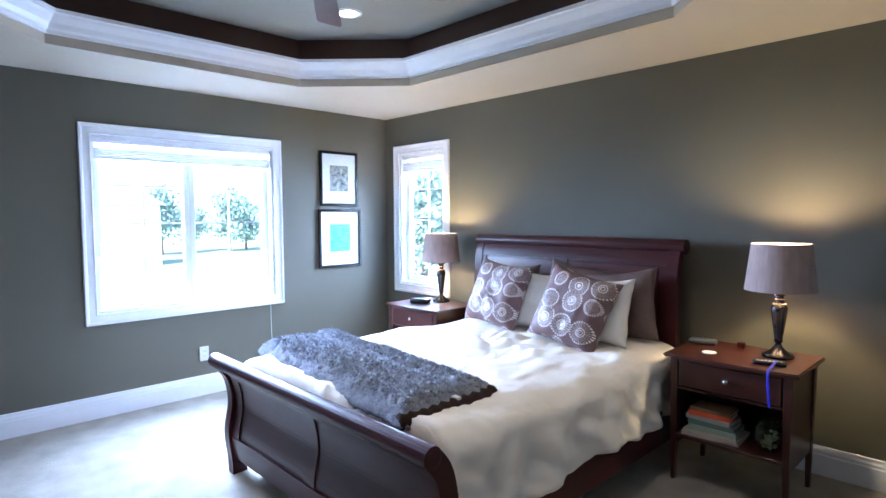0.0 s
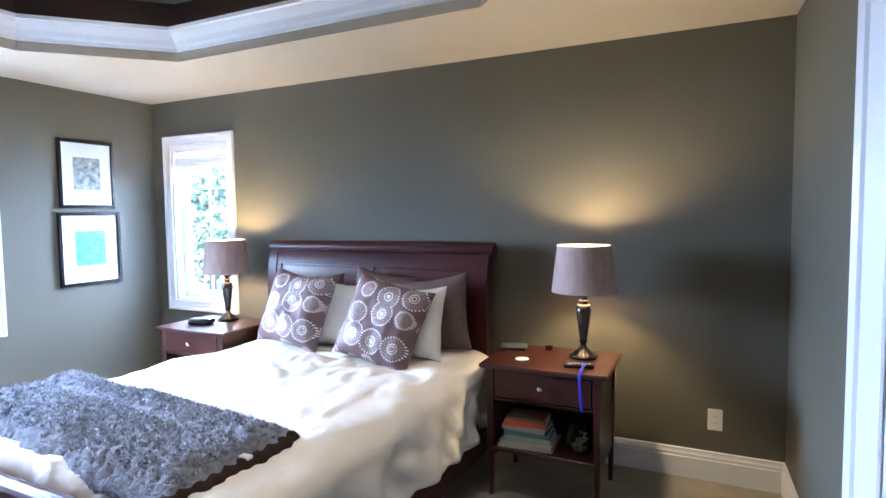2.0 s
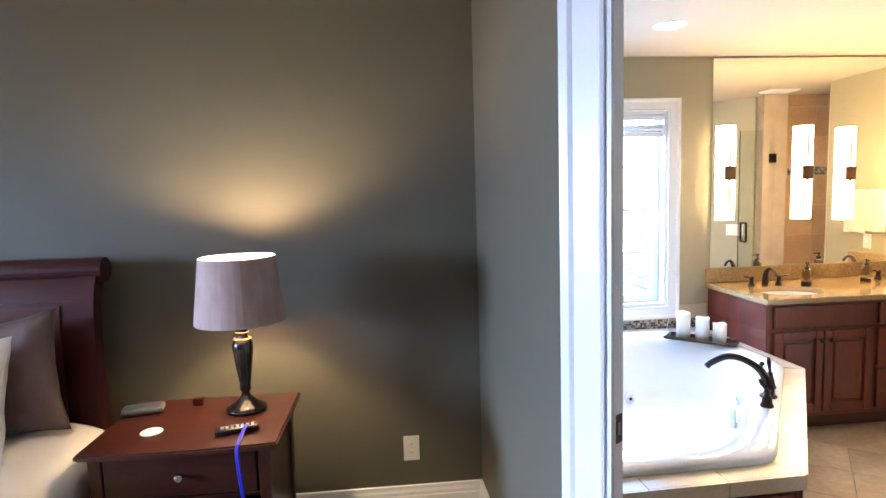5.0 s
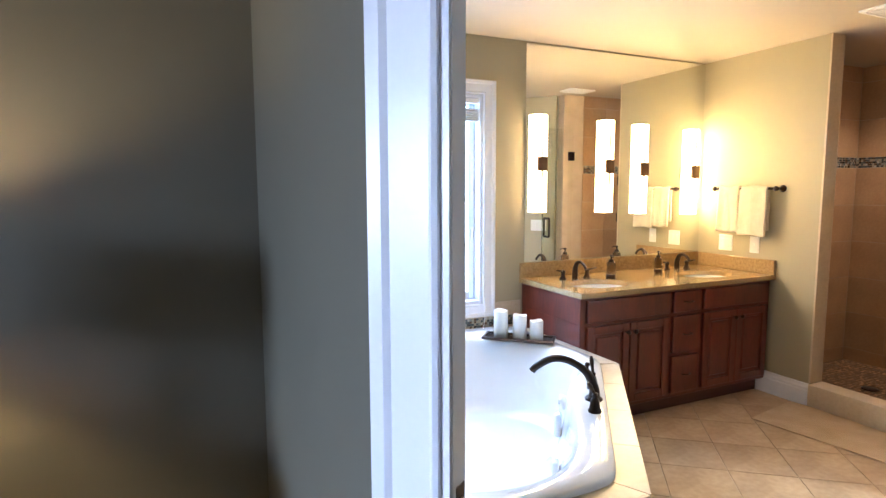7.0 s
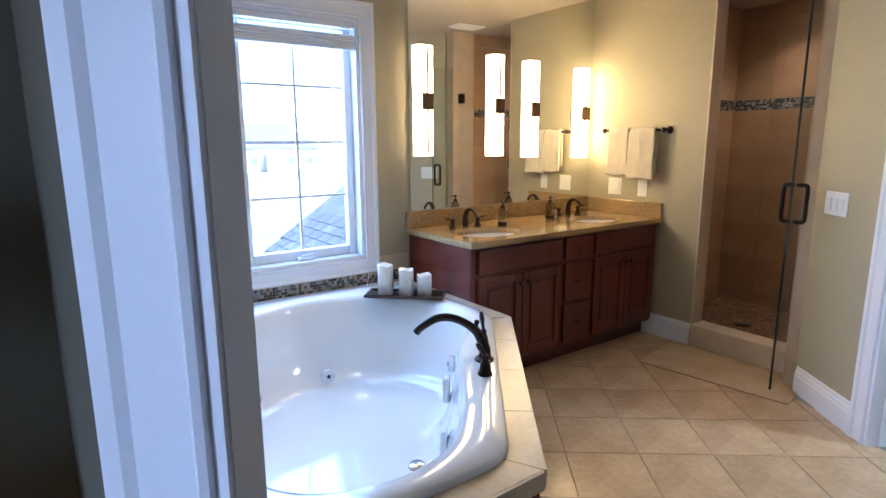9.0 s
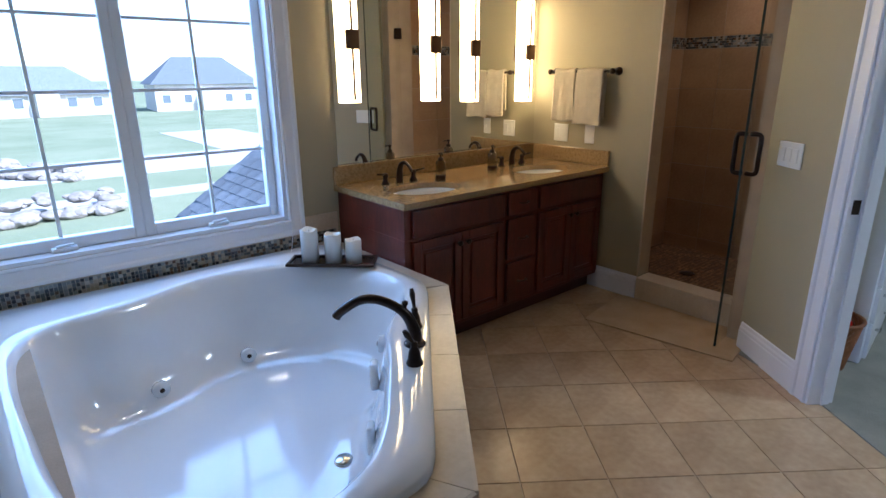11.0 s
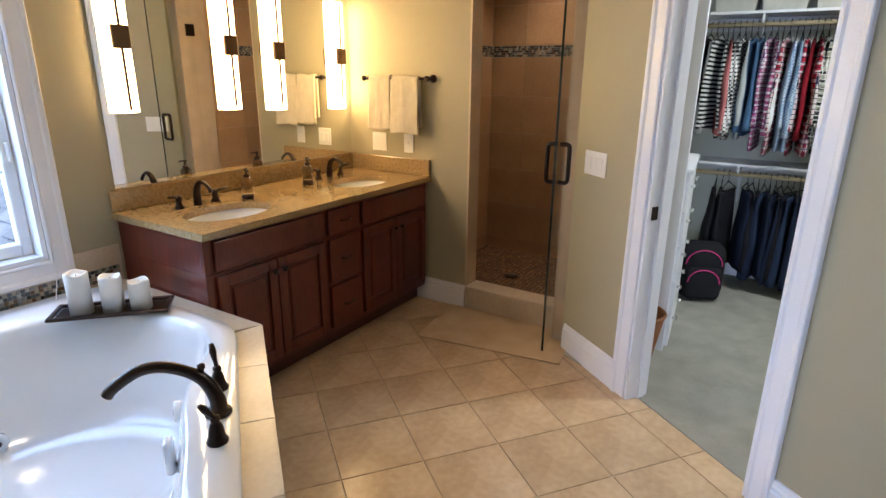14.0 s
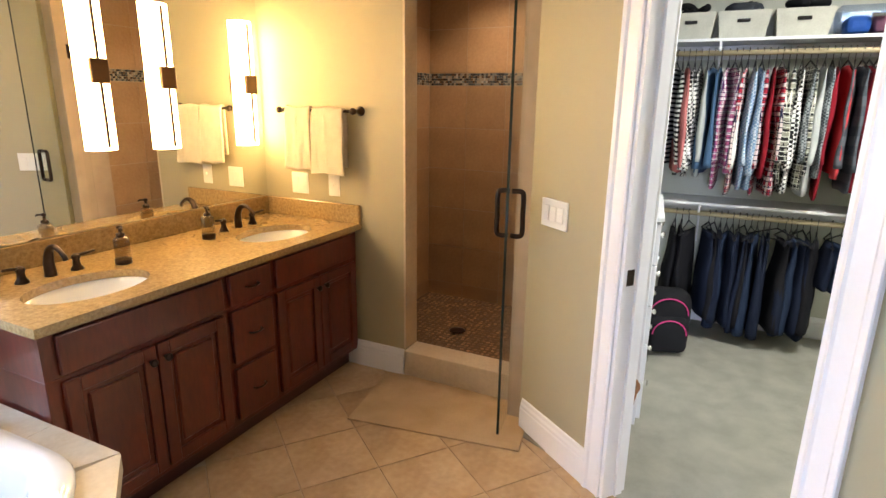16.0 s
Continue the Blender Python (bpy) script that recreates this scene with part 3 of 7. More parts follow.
def bed():
    e = empty("bed", pose(0, 0, 0), "dark cherry sleigh bed, made up, with panelled headboard and footboard", "bed")
    # headboard: sleigh curve leaning back to the wall
    X0, X1 = -2.445, -0.725
    hc = bez([(3.80, 0.05), (3.80, 0.55), (3.80, 0.98), (3.815, 1.15), (3.85, 1.25)], 8)
    hb = part("headboard", ribbon(B(), hc, X0 + 0.07, X1 - 0.07, 0.03), M_DARK, e, smooth=False)
    for x in (X0, X1 - 0.075):
        part("post", ribbon(B(), hc, x, x + 0.075, 0.062), M_DARK, hb)
    bm = B()
    tube(bm, [(X0 - 0.02, 3.862, 1.272), (X1 + 0.02, 3.862, 1.272)], 0.050, 20)
    part("top_roll", bm, M_DARK, hb)
    part("top_rail", ribbon(B(), hc[-9:], X0 + 0.075, X1 - 0.075, 0.05), M_DARK, hb)
    mid = (X0 + X1) / 2
    part("stile", ribbon(B(), hc[8:-8], mid - 0.045, mid + 0.045, 0.046), M_DARK, hb)
    for x in (X0 + 0.075, X1 - 0.115):
        part("stile", ribbon(B(), hc[8:-8], x, x + 0.04, 0.046), M_DARK, hb)
    for x0, x1 in ((X0 + 0.135, mid - 0.065), (mid + 0.065, X1 - 0.135)):
        part("panel", ribbon(B(), hc[8:-9], x0, x1, 0.040), M_DARKRED, hb)
    # footboard
    F0, F1, fy = -2.39, -0.60, 1.60
    fc = bez([(fy + 0.05, 0.10), (fy + 0.03, 0.25), (fy + 0.055, 0.42), (fy + 0.03, 0.57), (fy - 0.03, 0.655)], 8)
    fb = part("footboard", ribbon(B(), fc, F0 + 0.06, F1 - 0.06, 0.028), M_DARK, e)
    for x in (F0, F1 - 0.06):
        part("post", ribbon(B(), bez([(fy + 0.05, 0.0), (fy + 0.045, 0.10), (fy + 0.03, 0.25), (fy + 0.055, 0.42), (fy + 0.03, 0.57), (fy - 0.03, 0.655)], 6), x, x + 0.06, 0.085), M_DARK, fb)
    bm = B()
    tube(bm, [(F0 - 0.02, fy - 0.045, 0.665), (F0 - 0.018, fy - 0.045, 0.665), (F1 + 0.018, fy - 0.045, 0.665), (F1 + 0.02, fy - 0.045, 0.665)], [0.03, 0.042, 0.042, 0.03], 20)
    part("top_roll", bm, M_DARK, fb)
    part("bottom_rail", ribbon(B(), fc[:8], F0 + 0.06, F1 - 0.06, 0.055), M_DARK, fb)
    fm = (F0 + F1) / 2
    for x in (F0 + 0.06, fm - 0.05, F1 - 0.15):
        part("stile", ribbon(B(), fc[7:-6], x, x + (0.1 if x == fm - 0.05 else 0.09), 0.045), M_DARK, fb)
    part("upper_rail", ribbon(B(), fc[-9:], F0 + 0.06, F1 - 0.06, 0.046), M_DARK, fb)
    # side rails
    for x in (-2.35, -0.67):
        bm = B()
        box(bm, (x - 0.015, 1.65, 0.13), (x + 0.015, 3.78, 0.34), 0.005, 2)
        part("side_rail", bm, M_DARK, e)
    bm = B()
    box(bm, (-2.33, 1.68, 0.22), (-0.70, 3.76, 0.56), 0.04, 3)
    part("mattress", bm, M_WHITE, e)
    return e


M_DARKRED = material("red_brown_panel_wood", (0.085, 0.020, 0.015), 0.3, scale=3, fine=30, second=(0.05, 0.012, 0.009), bump=0.05, depth=0.001, coat=0.35, stretch=(1, 1, 6))


def duvet():
    """The duvet: a cloth over the mattress with soft folds and a hem that hangs down the sides."""
    nx, ny = 110, 110
    x0, x1, y0, y1 = -2.38, -0.66, 1.70, 3.70
    drop = 0.30
    bm = B()
    grid = []
    for j in range(ny + 1):
        v = j / ny
        y = y0 + (y1 - y0) * v
        row = []
        for i in range(nx + 1):
            s = -drop + (x1 - x0 + 2 * drop) * i / nx
            w = x1 - x0
            r = 0.07
            if s < 0:
                x, z = x0 - 0.0, 0.60 + s
                x += -0.02 - 0.02 * math.sin(y * 9) * min(1, -s * 5)
            elif s > w:
                q = s - w
                k = min(1, q * 5)
                x = x1 + 0.10 * q + k * (0.018 * math.sin(y * 11 + 2 * math.sin(y * 3)) + 0.012 * math.sin(y * 24 + q * 14 + 2 * noise.noise(Vector((y * 3, q * 4, 6)))) + 0.032 * noise.noise(Vector((y * 7 - q * 9, q * 3, 2))) + 0.02 * abs(noise.noise(Vector((y * 13 - q * 12, q * 5, 4)))))
                z = 0.60 - q + 0.05 * noise.noise(Vector((y * 1.7, 0, 5))) * k + 0.10 * (v - 0.5) * q
            else:
                edge = min(s, w - s)
                z = 0.60 + 0.055 * (1 - math.exp(-edge / 0.07))
                x = x0 + s
                p = Vector((x * 2.2, y * 1.6, 0.3))
                q = Vector((x * 5 + y * 2, y * 4 - x * 3, 1.3))
                z += 0.018 * noise.noise(p) + 0.018 * abs(noise.noise(q)) * min(1, edge * 6) + 0.010 * abs(noise.noise(q * 2.7)) + 0.010 * abs(noise.noise(Vector((x * 7 + y * 5, y * 3 - x * 2, 9)))) * math.exp(-((x + 0.9) ** 2) / 0.35)
                z += 0.035 * math.exp(-((x + 1.45) ** 2 / 0.09 + (y - 3.0) ** 2 / 0.06)) * (0.4 + abs(noise.noise(Vector((x * 9, y * 9, 2)))) * 2)
            zz = z + (0.02 * noise.noise(Vector((x * 3, y * 3, z * 3))) if 0 < s < w else 0)
            yy = y + 0.012 * noise.noise(Vector((x * 4, y * 4, 7)))
            if j == 0:
                zz = min(zz, 0.56)
            row.append(bm.verts.new((x + (0.012 * noise.noise(Vector((y * 9, z * 6, 3))) if not 0 < s < w else 0), yy, zz)))
        grid.append(row)
    for j in range(ny):
        for i in range(nx):
            bm.faces.new((grid[j][i], grid[j][i + 1], grid[j + 1][i + 1], grid[j + 1][i]))
    bmesh.ops.recalc_face_normals(bm, faces=bm.faces)
    ob = part("duvet", bm, M_LINEN, smooth=True)
    so = ob.modifiers.new("thick", "SOLIDIFY")
    so.thickness, so.offset = 0.018, 1.0
    return tagged(ob, "rumpled cream cotton duvet spread over the bed and its sides", "duvet")


M_PILE = material("grey_fleece_pile", (0.46, 0.50, 0.56), 0.95, scale=48, fine=80, second=(0.07, 0.08, 0.10), bump=0.0, island=0.6, spec=0.1)


def throw():
    nx, ny = 150, 70
    bm = B()
    grid = []
    rngt = random.Random(3)
    for j in range(ny + 1):
        v = j / ny
        row = []
        for i in range(nx + 1):
            u = i / nx
            # a skewed strip across the foot of the bed
            x = -2.44 + 1.56 * u + 0.03 * noise.noise(Vector((u * 3, v * 4, 1)))
            yl = 1.84 - 0.17 * u
            yh = 2.38 - 0.14 * u
            y = yl + (yh - yl) * v + 0.02 * noise.noise(Vector((u * 5, v * 3, 5)))
            e = min(u * 1.6, (1 - u) * 1.6, v * 0.55, (1 - v) * 0.55)
            z = 0.645 + 0.075 * (1 - math.exp(-e / 0.035)) + 0.012 * noise.noise(Vector((x * 4, y * 6, 0))) + rngt.uniform(-0.006, 0.006)
            z += 0.012 * noise.noise(Vector((x * 40, y * 40, 0)))
            z -= 0.02 * math.exp(-((v - 0.62) ** 2) / 0.002)
            row.append(bm.verts.new((x, y, z)))
        grid.append(row)
    for j in range(ny):
        for i in range(nx):
            bm.faces.new((grid[j][i], grid[j][i + 1], grid[j + 1][i + 1], grid[j + 1][i]))
    bmesh.ops.recalc_face_normals(bm, faces=bm.faces)
    tops = [[w.co.copy() for w in row] for row in grid]
    e = empty("throw_blanket", pose(0, 0, 0), "folded grey shaggy fleece throw across the foot of the bed", "blanket")
    ob = part("fleece", bm, M_THROW, e, smooth=True)
    so = ob.modifiers.new("thick", "SOLIDIFY")
    so.thickness, so.offset = 0.02, 1.0
    rt = random.Random(11)
    verts, faces = [], []
    for _ in range(26000):
        j, i = rt.randrange(ny), rt.randrange(nx)
        p = tops[j][i]
        p = p + Vector((rt.uniform(-0.006, 0.006), rt.uniform(-0.005, 0.005), 0.018))
        lean = Vector((rt.gauss(0, 0.012), rt.gauss(0, 0.012), rt.uniform(0.004, 0.016)))
        side = Vector((-lean.y, lean.x, 0)).normalized() * 0.0028
        k = len(verts)
        verts += [tuple(p - side), tuple(p + side), tuple(p + lean)]
        faces.append((k, k + 1, k + 2))
    me = bpy.data.meshes.new("pile")
    me.from_pydata(verts, [], faces)
    me.materials.append(M_PILE)
    pile = new("pile", me)
    pile.parent = e
    tagged(pile, kind="stuff")
    bm = B()
    pts = bez([(-0.895, 1.67, 0), (-0.865, 1.79, 0), (-0.875, 1.93, 0), (-0.865, 2.08, 0), (-0.885, 2.22, 0)], 8)
    rings = []
    for i, p in enumerate(pts):
        rr = 0.033 + 0.006 * math.sin(i * 1.9)
        rings.append(rr)
    tube(bm, [(p.x - 0.01, p.y, 0.672) for p in pts], rings, 10)
    bmesh.ops.scale(bm, vec=(1, 1, 1), verts=bm.verts)
    part("lining", bm, M_THROWB, e, smooth=True)
    bm = B()
    box(bm, (-0.905, 1.96, 0.70), (-0.865, 1.985, 0.712), 0.002, 1)
    part("tag", bm, M_PAPER, e)


def pillow_mesh(w, h, t, seed, pinch=0.0):
    bm = B()
    n = 28
    sides = []
    for sgn in (1, -1):
        grid = []
        for j in range(n + 1):
            v = -1 + 2 * j / n
            row = []
            for i in range(n + 1):
                u = -1 + 2 * i / n
                x = u * w / 2 * (1 - 0.11 * (1 - v * v) * abs(u)) + 0.006 * noise.noise(Vector((v * 3 + seed, u, 4)))
                z = v * h / 2 * (1 - 0.11 * (1 - u * u) * abs(v)) + 0.006 * noise.noise(Vector((u * 3 + seed, v, 8)))
                th = t / 2 * (max(0, (1 - u ** 4)) * max(0, (1 - v ** 4))) ** 0.55
                th *= 1 + 0.18 * noise.noise(Vector((u * 2 + seed, v * 2, sgn)))
                th += 0.012 * noise.noise(Vector((u * 5 + seed, v * 5, sgn))) * (1 - u * u) * (1 - v * v)
                th -= pinch * math.exp(-(u * u) / 0.1) * max(0, v) * 0.5
                row.append(bm.verts.new((x, -sgn * th, z)))
            grid.append(row)
        for j in range(n):
            for i in range(n):
                q = (grid[j][i], grid[j][i + 1], grid[j + 1][i + 1], grid[j + 1][i])
                bm.faces.new(q if sgn == 1 else q[::-1])
        sides.append(grid)
    bmesh.ops.remove_doubles(bm, verts=bm.verts, dist=1e-4)
    return bm


def circles_fabric():
    m = material("brown_circle_fabric", (0.19, 0.115, 0.115), 0.55, scale=8, fine=240, second=(0.12, 0.07, 0.07), bump=0.15, depth=0.001)
    nt = m.node_tree
    b = nt.nodes["Principled BSDF"]
    old = b.inputs["Base Color"].links[0].from_socket
    tc = nt.nodes.new("ShaderNodeTexCoord")
    mp = nt.nodes.new("ShaderNodeMapping")
    mp.inputs["Scale"].default_value = (1, 0.0, 1)
    nt.links.new(tc.outputs["Object"], mp.inputs["Vector"])
    vo = nt.nodes.new("ShaderNodeTexVoronoi")
    vo.inputs["Scale"].default_value, vo.inputs["Randomness"].default_value = 7.2, 0.35
    nt.links.new(mp.outputs[0], vo.inputs["Vector"])
    total = None

    def math_node(op, a, c=None, d=None):
        n = nt.nodes.new("ShaderNodeMath")
        n.operation = op
        for k, q in enumerate((a, c, d)):
            if q is None:
                continue
            if isinstance(q, (int, float)):
                n.inputs[k].default_value = q
            else:
                nt.links.new(q, n.inputs[k])
        return n.outputs[0]

    dist = vo.outputs["Distance"]
    # direction round each cell's centre, for the dotted rings
    sub = nt.nodes.new("ShaderNodeVectorMath")
    sub.operation = "SUBTRACT"
    sc = nt.nodes.new("ShaderNodeVectorMath")
    sc.operation = "SCALE"
    sc.inputs["Scale"].default_value = 1.0
    nt.links.new(vo.outputs["Position"], sc.inputs[0])
    nt.links.new(mp.outputs[0], sub.inputs[0])
    nt.links.new(sc.outputs[0], sub.inputs[1])
    sep = nt.nodes.new("ShaderNodeSeparateXYZ")
    nt.links.new(sub.outputs[0], sep.inputs[0])
    ang = math_node("ARCTAN2", sep.outputs[0], sep.outputs[2])
    dots = math_node("GREATER_THAN", math_node("SINE", math_node("MULTIPLY", ang, 26.0)), -0.1)
    rays = math_node("GREATER_THAN", math_node("SINE", math_node("MULTIPLY", ang, 30.0)), 0.45)
    for r, w, mask in ((0.47, 0.035, dots), (0.20, 0.018, None), (0.13, 0.014, None), (0.05, 0.03, None), (0.32, 0.10, rays)):
        ring = math_node("LESS_THAN", math_node("ABSOLUTE", math_node("SUBTRACT", dist, r)), w)
        if mask is not None:
            ring = math_node("MULTIPLY", ring, mask)
        if r == 0.32:
            ring = math_node("MULTIPLY", ring, 0.5)
        total = ring if total is None else math_node("MAXIMUM", total, ring)
    mix = nt.nodes.new("ShaderNodeMix")
    mix.data_type = "RGBA"
    nt.links.new(total, mix.inputs[0])
    nt.links.new(old, mix.inputs[6])
    mix.inputs[7].default_value = (0.80, 0.76, 0.74, 1)
    nt.links.new(mix.outputs[2], b.inputs["Base Color"])
    return m


M_CIRC = circles_fabric()
bed()
duvet()
throw()


def pillow(m, w, h, t, mat, label, seed, flange=0.0, group=""):
    e = empty("pillow", m, label, "pillow", group)
    part("cushion", pillow_mesh(w, h, t, seed), mat, e, smooth=True)
    bm = B()
    hw, hh = w / 2 * 0.985, h / 2 * 0.985
    loop = []
    for k in range(48):
        a = k / 12
        s, f = int(a), a - int(a)
        c = [(-1, -1), (1, -1), (1, 1), (-1, 1)]
        p, q = c[s], c[(s + 1) % 4]
        u, v = p[0] + (q[0] - p[0]) * f, p[1] + (q[1] - p[1]) * f
        loop.append((u * hw * (1 - 0.11 * (1 - v * v)), 0, v * hh * (1 - 0.11 * (1 - u * u))))
    tube(bm, loop + [loop[0]], 0.004, 6)
    part("piping", bm, mat, e, smooth=True)
    return e


G1 = "pillows on the bed"
pillow(pose(-1.86, 3.60, 0.885, -14, -6, -6), 0.44, 0.45, 0.13, M_BROWNCUSH, "dark brown satin cushion behind a patterned cushion", 1, group=G1)
pillow(pose(-1.07, 3.45, 0.87, -18, -4, -4), 0.44, 0.43, 0.15, M_WHITE, "plump white cotton pillow leaning behind a patterned cushion", 2, group=G1)
pillow(pose(-1.60, 3.50, 0.875, -16, 3, 4), 0.38, 0.42, 0.14, M_WHITE, "plump white cotton pillow leaning behind a patterned cushion", 3, group=G1)
pillow(pose(-1.40, 3.64, 0.915, -12, 9, 4), 0.44, 0.46, 0.13, M_BROWNCUSH, "dark brown satin cushion leaning on the headboard", 4, group=G1)
pillow(pose(-1.03, 3.62, 0.895, -12, -8, 2), 0.52, 0.46, 0.13, M_BROWNCUSH, "dark brown satin pillow tilted against the headboard", 5, group=G1)
pillow(pose(-1.845, 3.37, 0.915, -20, 6, -4), 0.49, 0.48, 0.19, M_CIRC, "brown square cushion embroidered with white dotted circles", 6, group=G1)
pillow(pose(-1.17, 3.30, 0.89, -22, 12, -3), 0.51, 0.50, 0.20, M_CIRC, "tilted brown square cushion embroidered with white dotted circles", 7, group=G1)


def nightstand():
    e = empty("nightstand", pose(0, 0, 0), "cherry wood nightstand with one drawer and books on its shelf", "nightstand", "nightstands beside the bed")
    W, D, T = 0.66, 0.50, 0.715
    bm = B()
    pts = [(-W / 2, D / 2)] + [(-W / 2 + W * k / 16, -D / 2 - 0.02 * math.sin(math.pi * k / 16)) for k in range(17)] + [(W / 2, D / 2)]
    prism(bm, pts, T - 0.024, T)
    es = [ed for ed in bm.edges if abs(ed.verts[0].co.z - ed.verts[1].co.z) < 1e-5]
    bmesh.ops.bevel(bm, geom=es, offset=0.006, segments=2, affect="EDGES")
    part("top", bm, M_NIGHT, e)
    for x in (-W / 2 + 0.03, W / 2 - 0.075):
        for y in (-D / 2 + 0.02, D / 2 - 0.065):
            bm = B()
            box(bm, (x, y, 0.0), (x + 0.045, y + 0.045, T - 0.024), 0.003, 1)
            for v in bm.verts:
                if v.co.z < 0.1:
                    v.co.x += 0.012 * (1 if v.co.x < x + 0.02 else -1) * (1 if x < 0 else 1)
                    v.co.y += 0.006 * (1 if v.co.y < y + 0.02 else -1)
            part("leg", bm, M_NIGHT, e)
    bm = B()
    box(bm, (-W / 2 + 0.08, -D / 2 + 0.018, T - 0.175), (W / 2 - 0.08, -D / 2 + 0.04, T - 0.032), 0.004, 2)
    dr = part("drawer", bm, M_NIGHT, e)
    bm = B()
    lathe(bm, [(0.005, 0), (0.006, 0.012), (0.013, 0.018), (0.015, 0.026), (0.009, 0.031)], 20, pose(0, -D / 2 + 0.018, T - 0.10, 90, 0, 0))
    part("knob", bm, M_CHROME, dr, "round polished nickel knob", smooth=True)
    for x in (-W / 2 + 0.045, W / 2 - 0.06):
        bm = B()
        box(bm, (x, -D / 2 + 0.06, 0.245), (x + 0.015, D / 2 - 0.06, T - 0.024))
        part("side_panel", bm, M_NIGHT, e)
        bm = B()
        box(bm, (x, -D / 2 + 0.06, 0.20), (x + 0.015, D / 2 - 0.06, 0.245))
        part("side_rail", bm, M_NIGHT, e)
    bm = B()
    box(bm, (-W / 2 + 0.05, D / 2 - 0.05, 0.24), (W / 2 - 0.05, D / 2 - 0.038, T - 0.024))
    part("back_panel", bm, M_NIGHT, e)
    bm = B()
    box(bm, (-W / 2 + 0.045, -D / 2 + 0.025, 0.245), (W / 2 - 0.045, D / 2 - 0.05, 0.265), 0.003, 1)
    part("shelf", bm, M_NIGHT, e)
    bm = B()
    box(bm, (-W / 2 + 0.045, -D / 2 + 0.03, T - 0.195), (W / 2 - 0.045, D / 2 - 0.05, T - 0.183))
    part("drawer_floor", bm, M_NIGHT, e)
    return e


N1 = (-0.27, 3.575)
N2 = (-2.78, 3.585)
ns = nightstand()
ns2 = copy_thing(ns, pose(N2[0], N2[1], 0))
ns2["label"] = "cherry wood nightstand between the bed and the window wall"
ns.matrix_world = pose(N1[0], N1[1], 0)


def table_lamp(x, y, z):
    e = empty("table_lamp", pose(x, y, z), "black turned table lamp with a taupe linen drum shade, switched on", "lamp", "bedside lamps")
    bm = B()
    lathe(bm, [(0.075, 0), (0.077, 0.012), (0.06, 0.022), (0.035, 0.04), (0.018, 0.06), (0.014, 0.075), (0.022, 0.085), (0.02, 0.10), (0.03, 0.17),
               (0.038, 0.235), (0.040, 0.262), (0.030, 0.285), (0.018, 0.295), (0.022, 0.305), (0.024, 0.315), (0.016, 0.325), (0.034, 0.34), (0.012, 0.348), (0.010, 0.36)], 32)
    part("base", bm, M_BLACK, e, smooth=True)
    for z0 in (0.284, 0.31):
        bm = B()
        lathe(bm, [(0.0325 - (z0 - 0.284) * 0.3, z0), (0.034 - (z0 - 0.284) * 0.3, z0 + 0.002), (0.0325 - (z0 - 0.284) * 0.3, z0 + 0.005)], 24)
        part("gold_ring", bm, M_GOLD, e, smooth=True)
    bm = B()
    r = [(0.168, 0.358), (0.170, 0.358), (0.141, 0.607), (0.139, 0.607)]
    lathe(bm, r + [r[0]], 40, cap=False)
    part("shade", bm, M_SHADE, e, smooth=False)
    bm = B()
    for a in range(3):
        t = 2 * math.pi * a / 3
        tube(bm, [(0, 0, 0.595), (0.139 * math.cos(t), 0.139 * math.sin(t), 0.60)], 0.0015, 6)
    part("shade_spider", bm, M_GOLD, e)
    part("socket", tube(B(), [(0, 0, 0.362), (0.0, 0, 0.40)], 0.012, 10), M_GOLD, e)
    bm = B()
    lathe(bm, [(0.010, 0.40), (0.014, 0.415), (0.028, 0.45), (0.028, 0.47), (0.015, 0.49), (0.002, 0.495)], 16)
    bulb = part("bulb", bm, M_BULB, e, smooth=True)
    bulb.visible_shadow = False
    return e


M_GOLD = material("aged_gold", (0.55, 0.38, 0.18), 0.3, metal=1.0, bump=0.0)
LZ = 0.716
table_lamp(-0.12, 3.65, LZ)
table_lamp(-2.80, 3.72, LZ)
lamp("bedside_bulb", "POINT", pose(-0.12, 3.65, LZ + 0.53), LAMP_W, (1.0, 0.71, 0.31), radius=0.03)
lamp("bedside_bulb", "POINT", pose(-2.80, 3.72, LZ + 0.53), LAMP_W, (1.0, 0.71, 0.31), radius=0.03)


def box_thing(name, a, b, mat, label, category, bevel=0.004, m=None, group=""):
    bm = B()
    box(bm, a, b, bevel, 2)
    if m is not None:
        bmesh.ops.transform(bm, matrix=m, verts=bm.verts)
    return tagged(part(name, bm, mat), label, category, group)


def book(x, y, z, w, d, h, ang, cover, label):
    e = empty("book", pose(x, y, z, 0, 0, ang), label, "book", "books on the nightstand shelf")
    bm = B()
    box(bm, (-w / 2, -d / 2, 0), (w / 2, d / 2, 0.002))
    box(bm, (-w / 2, -d / 2, h - 0.002), (w / 2, d / 2, h))
    box(bm, (-w / 2, -d / 2, 0.002), (w / 2, -d / 2 + 0.003, h - 0.002))
    part("cover", bm, cover, e)
    bm = B()
    box(bm, (-w / 2 + 0.004, -d / 2 + 0.0035, 0.0022), (w / 2 - 0.004, d / 2 - 0.005, h - 0.0022))
    part("page_block", bm, M_PAPER, e)


def plain(name, c, rough=0.6, **k):
    return material(name, c, rough, second=tuple(q * 0.8 for q in c), scale=9, fine=120, bump=0.03, depth=0.001, **k)


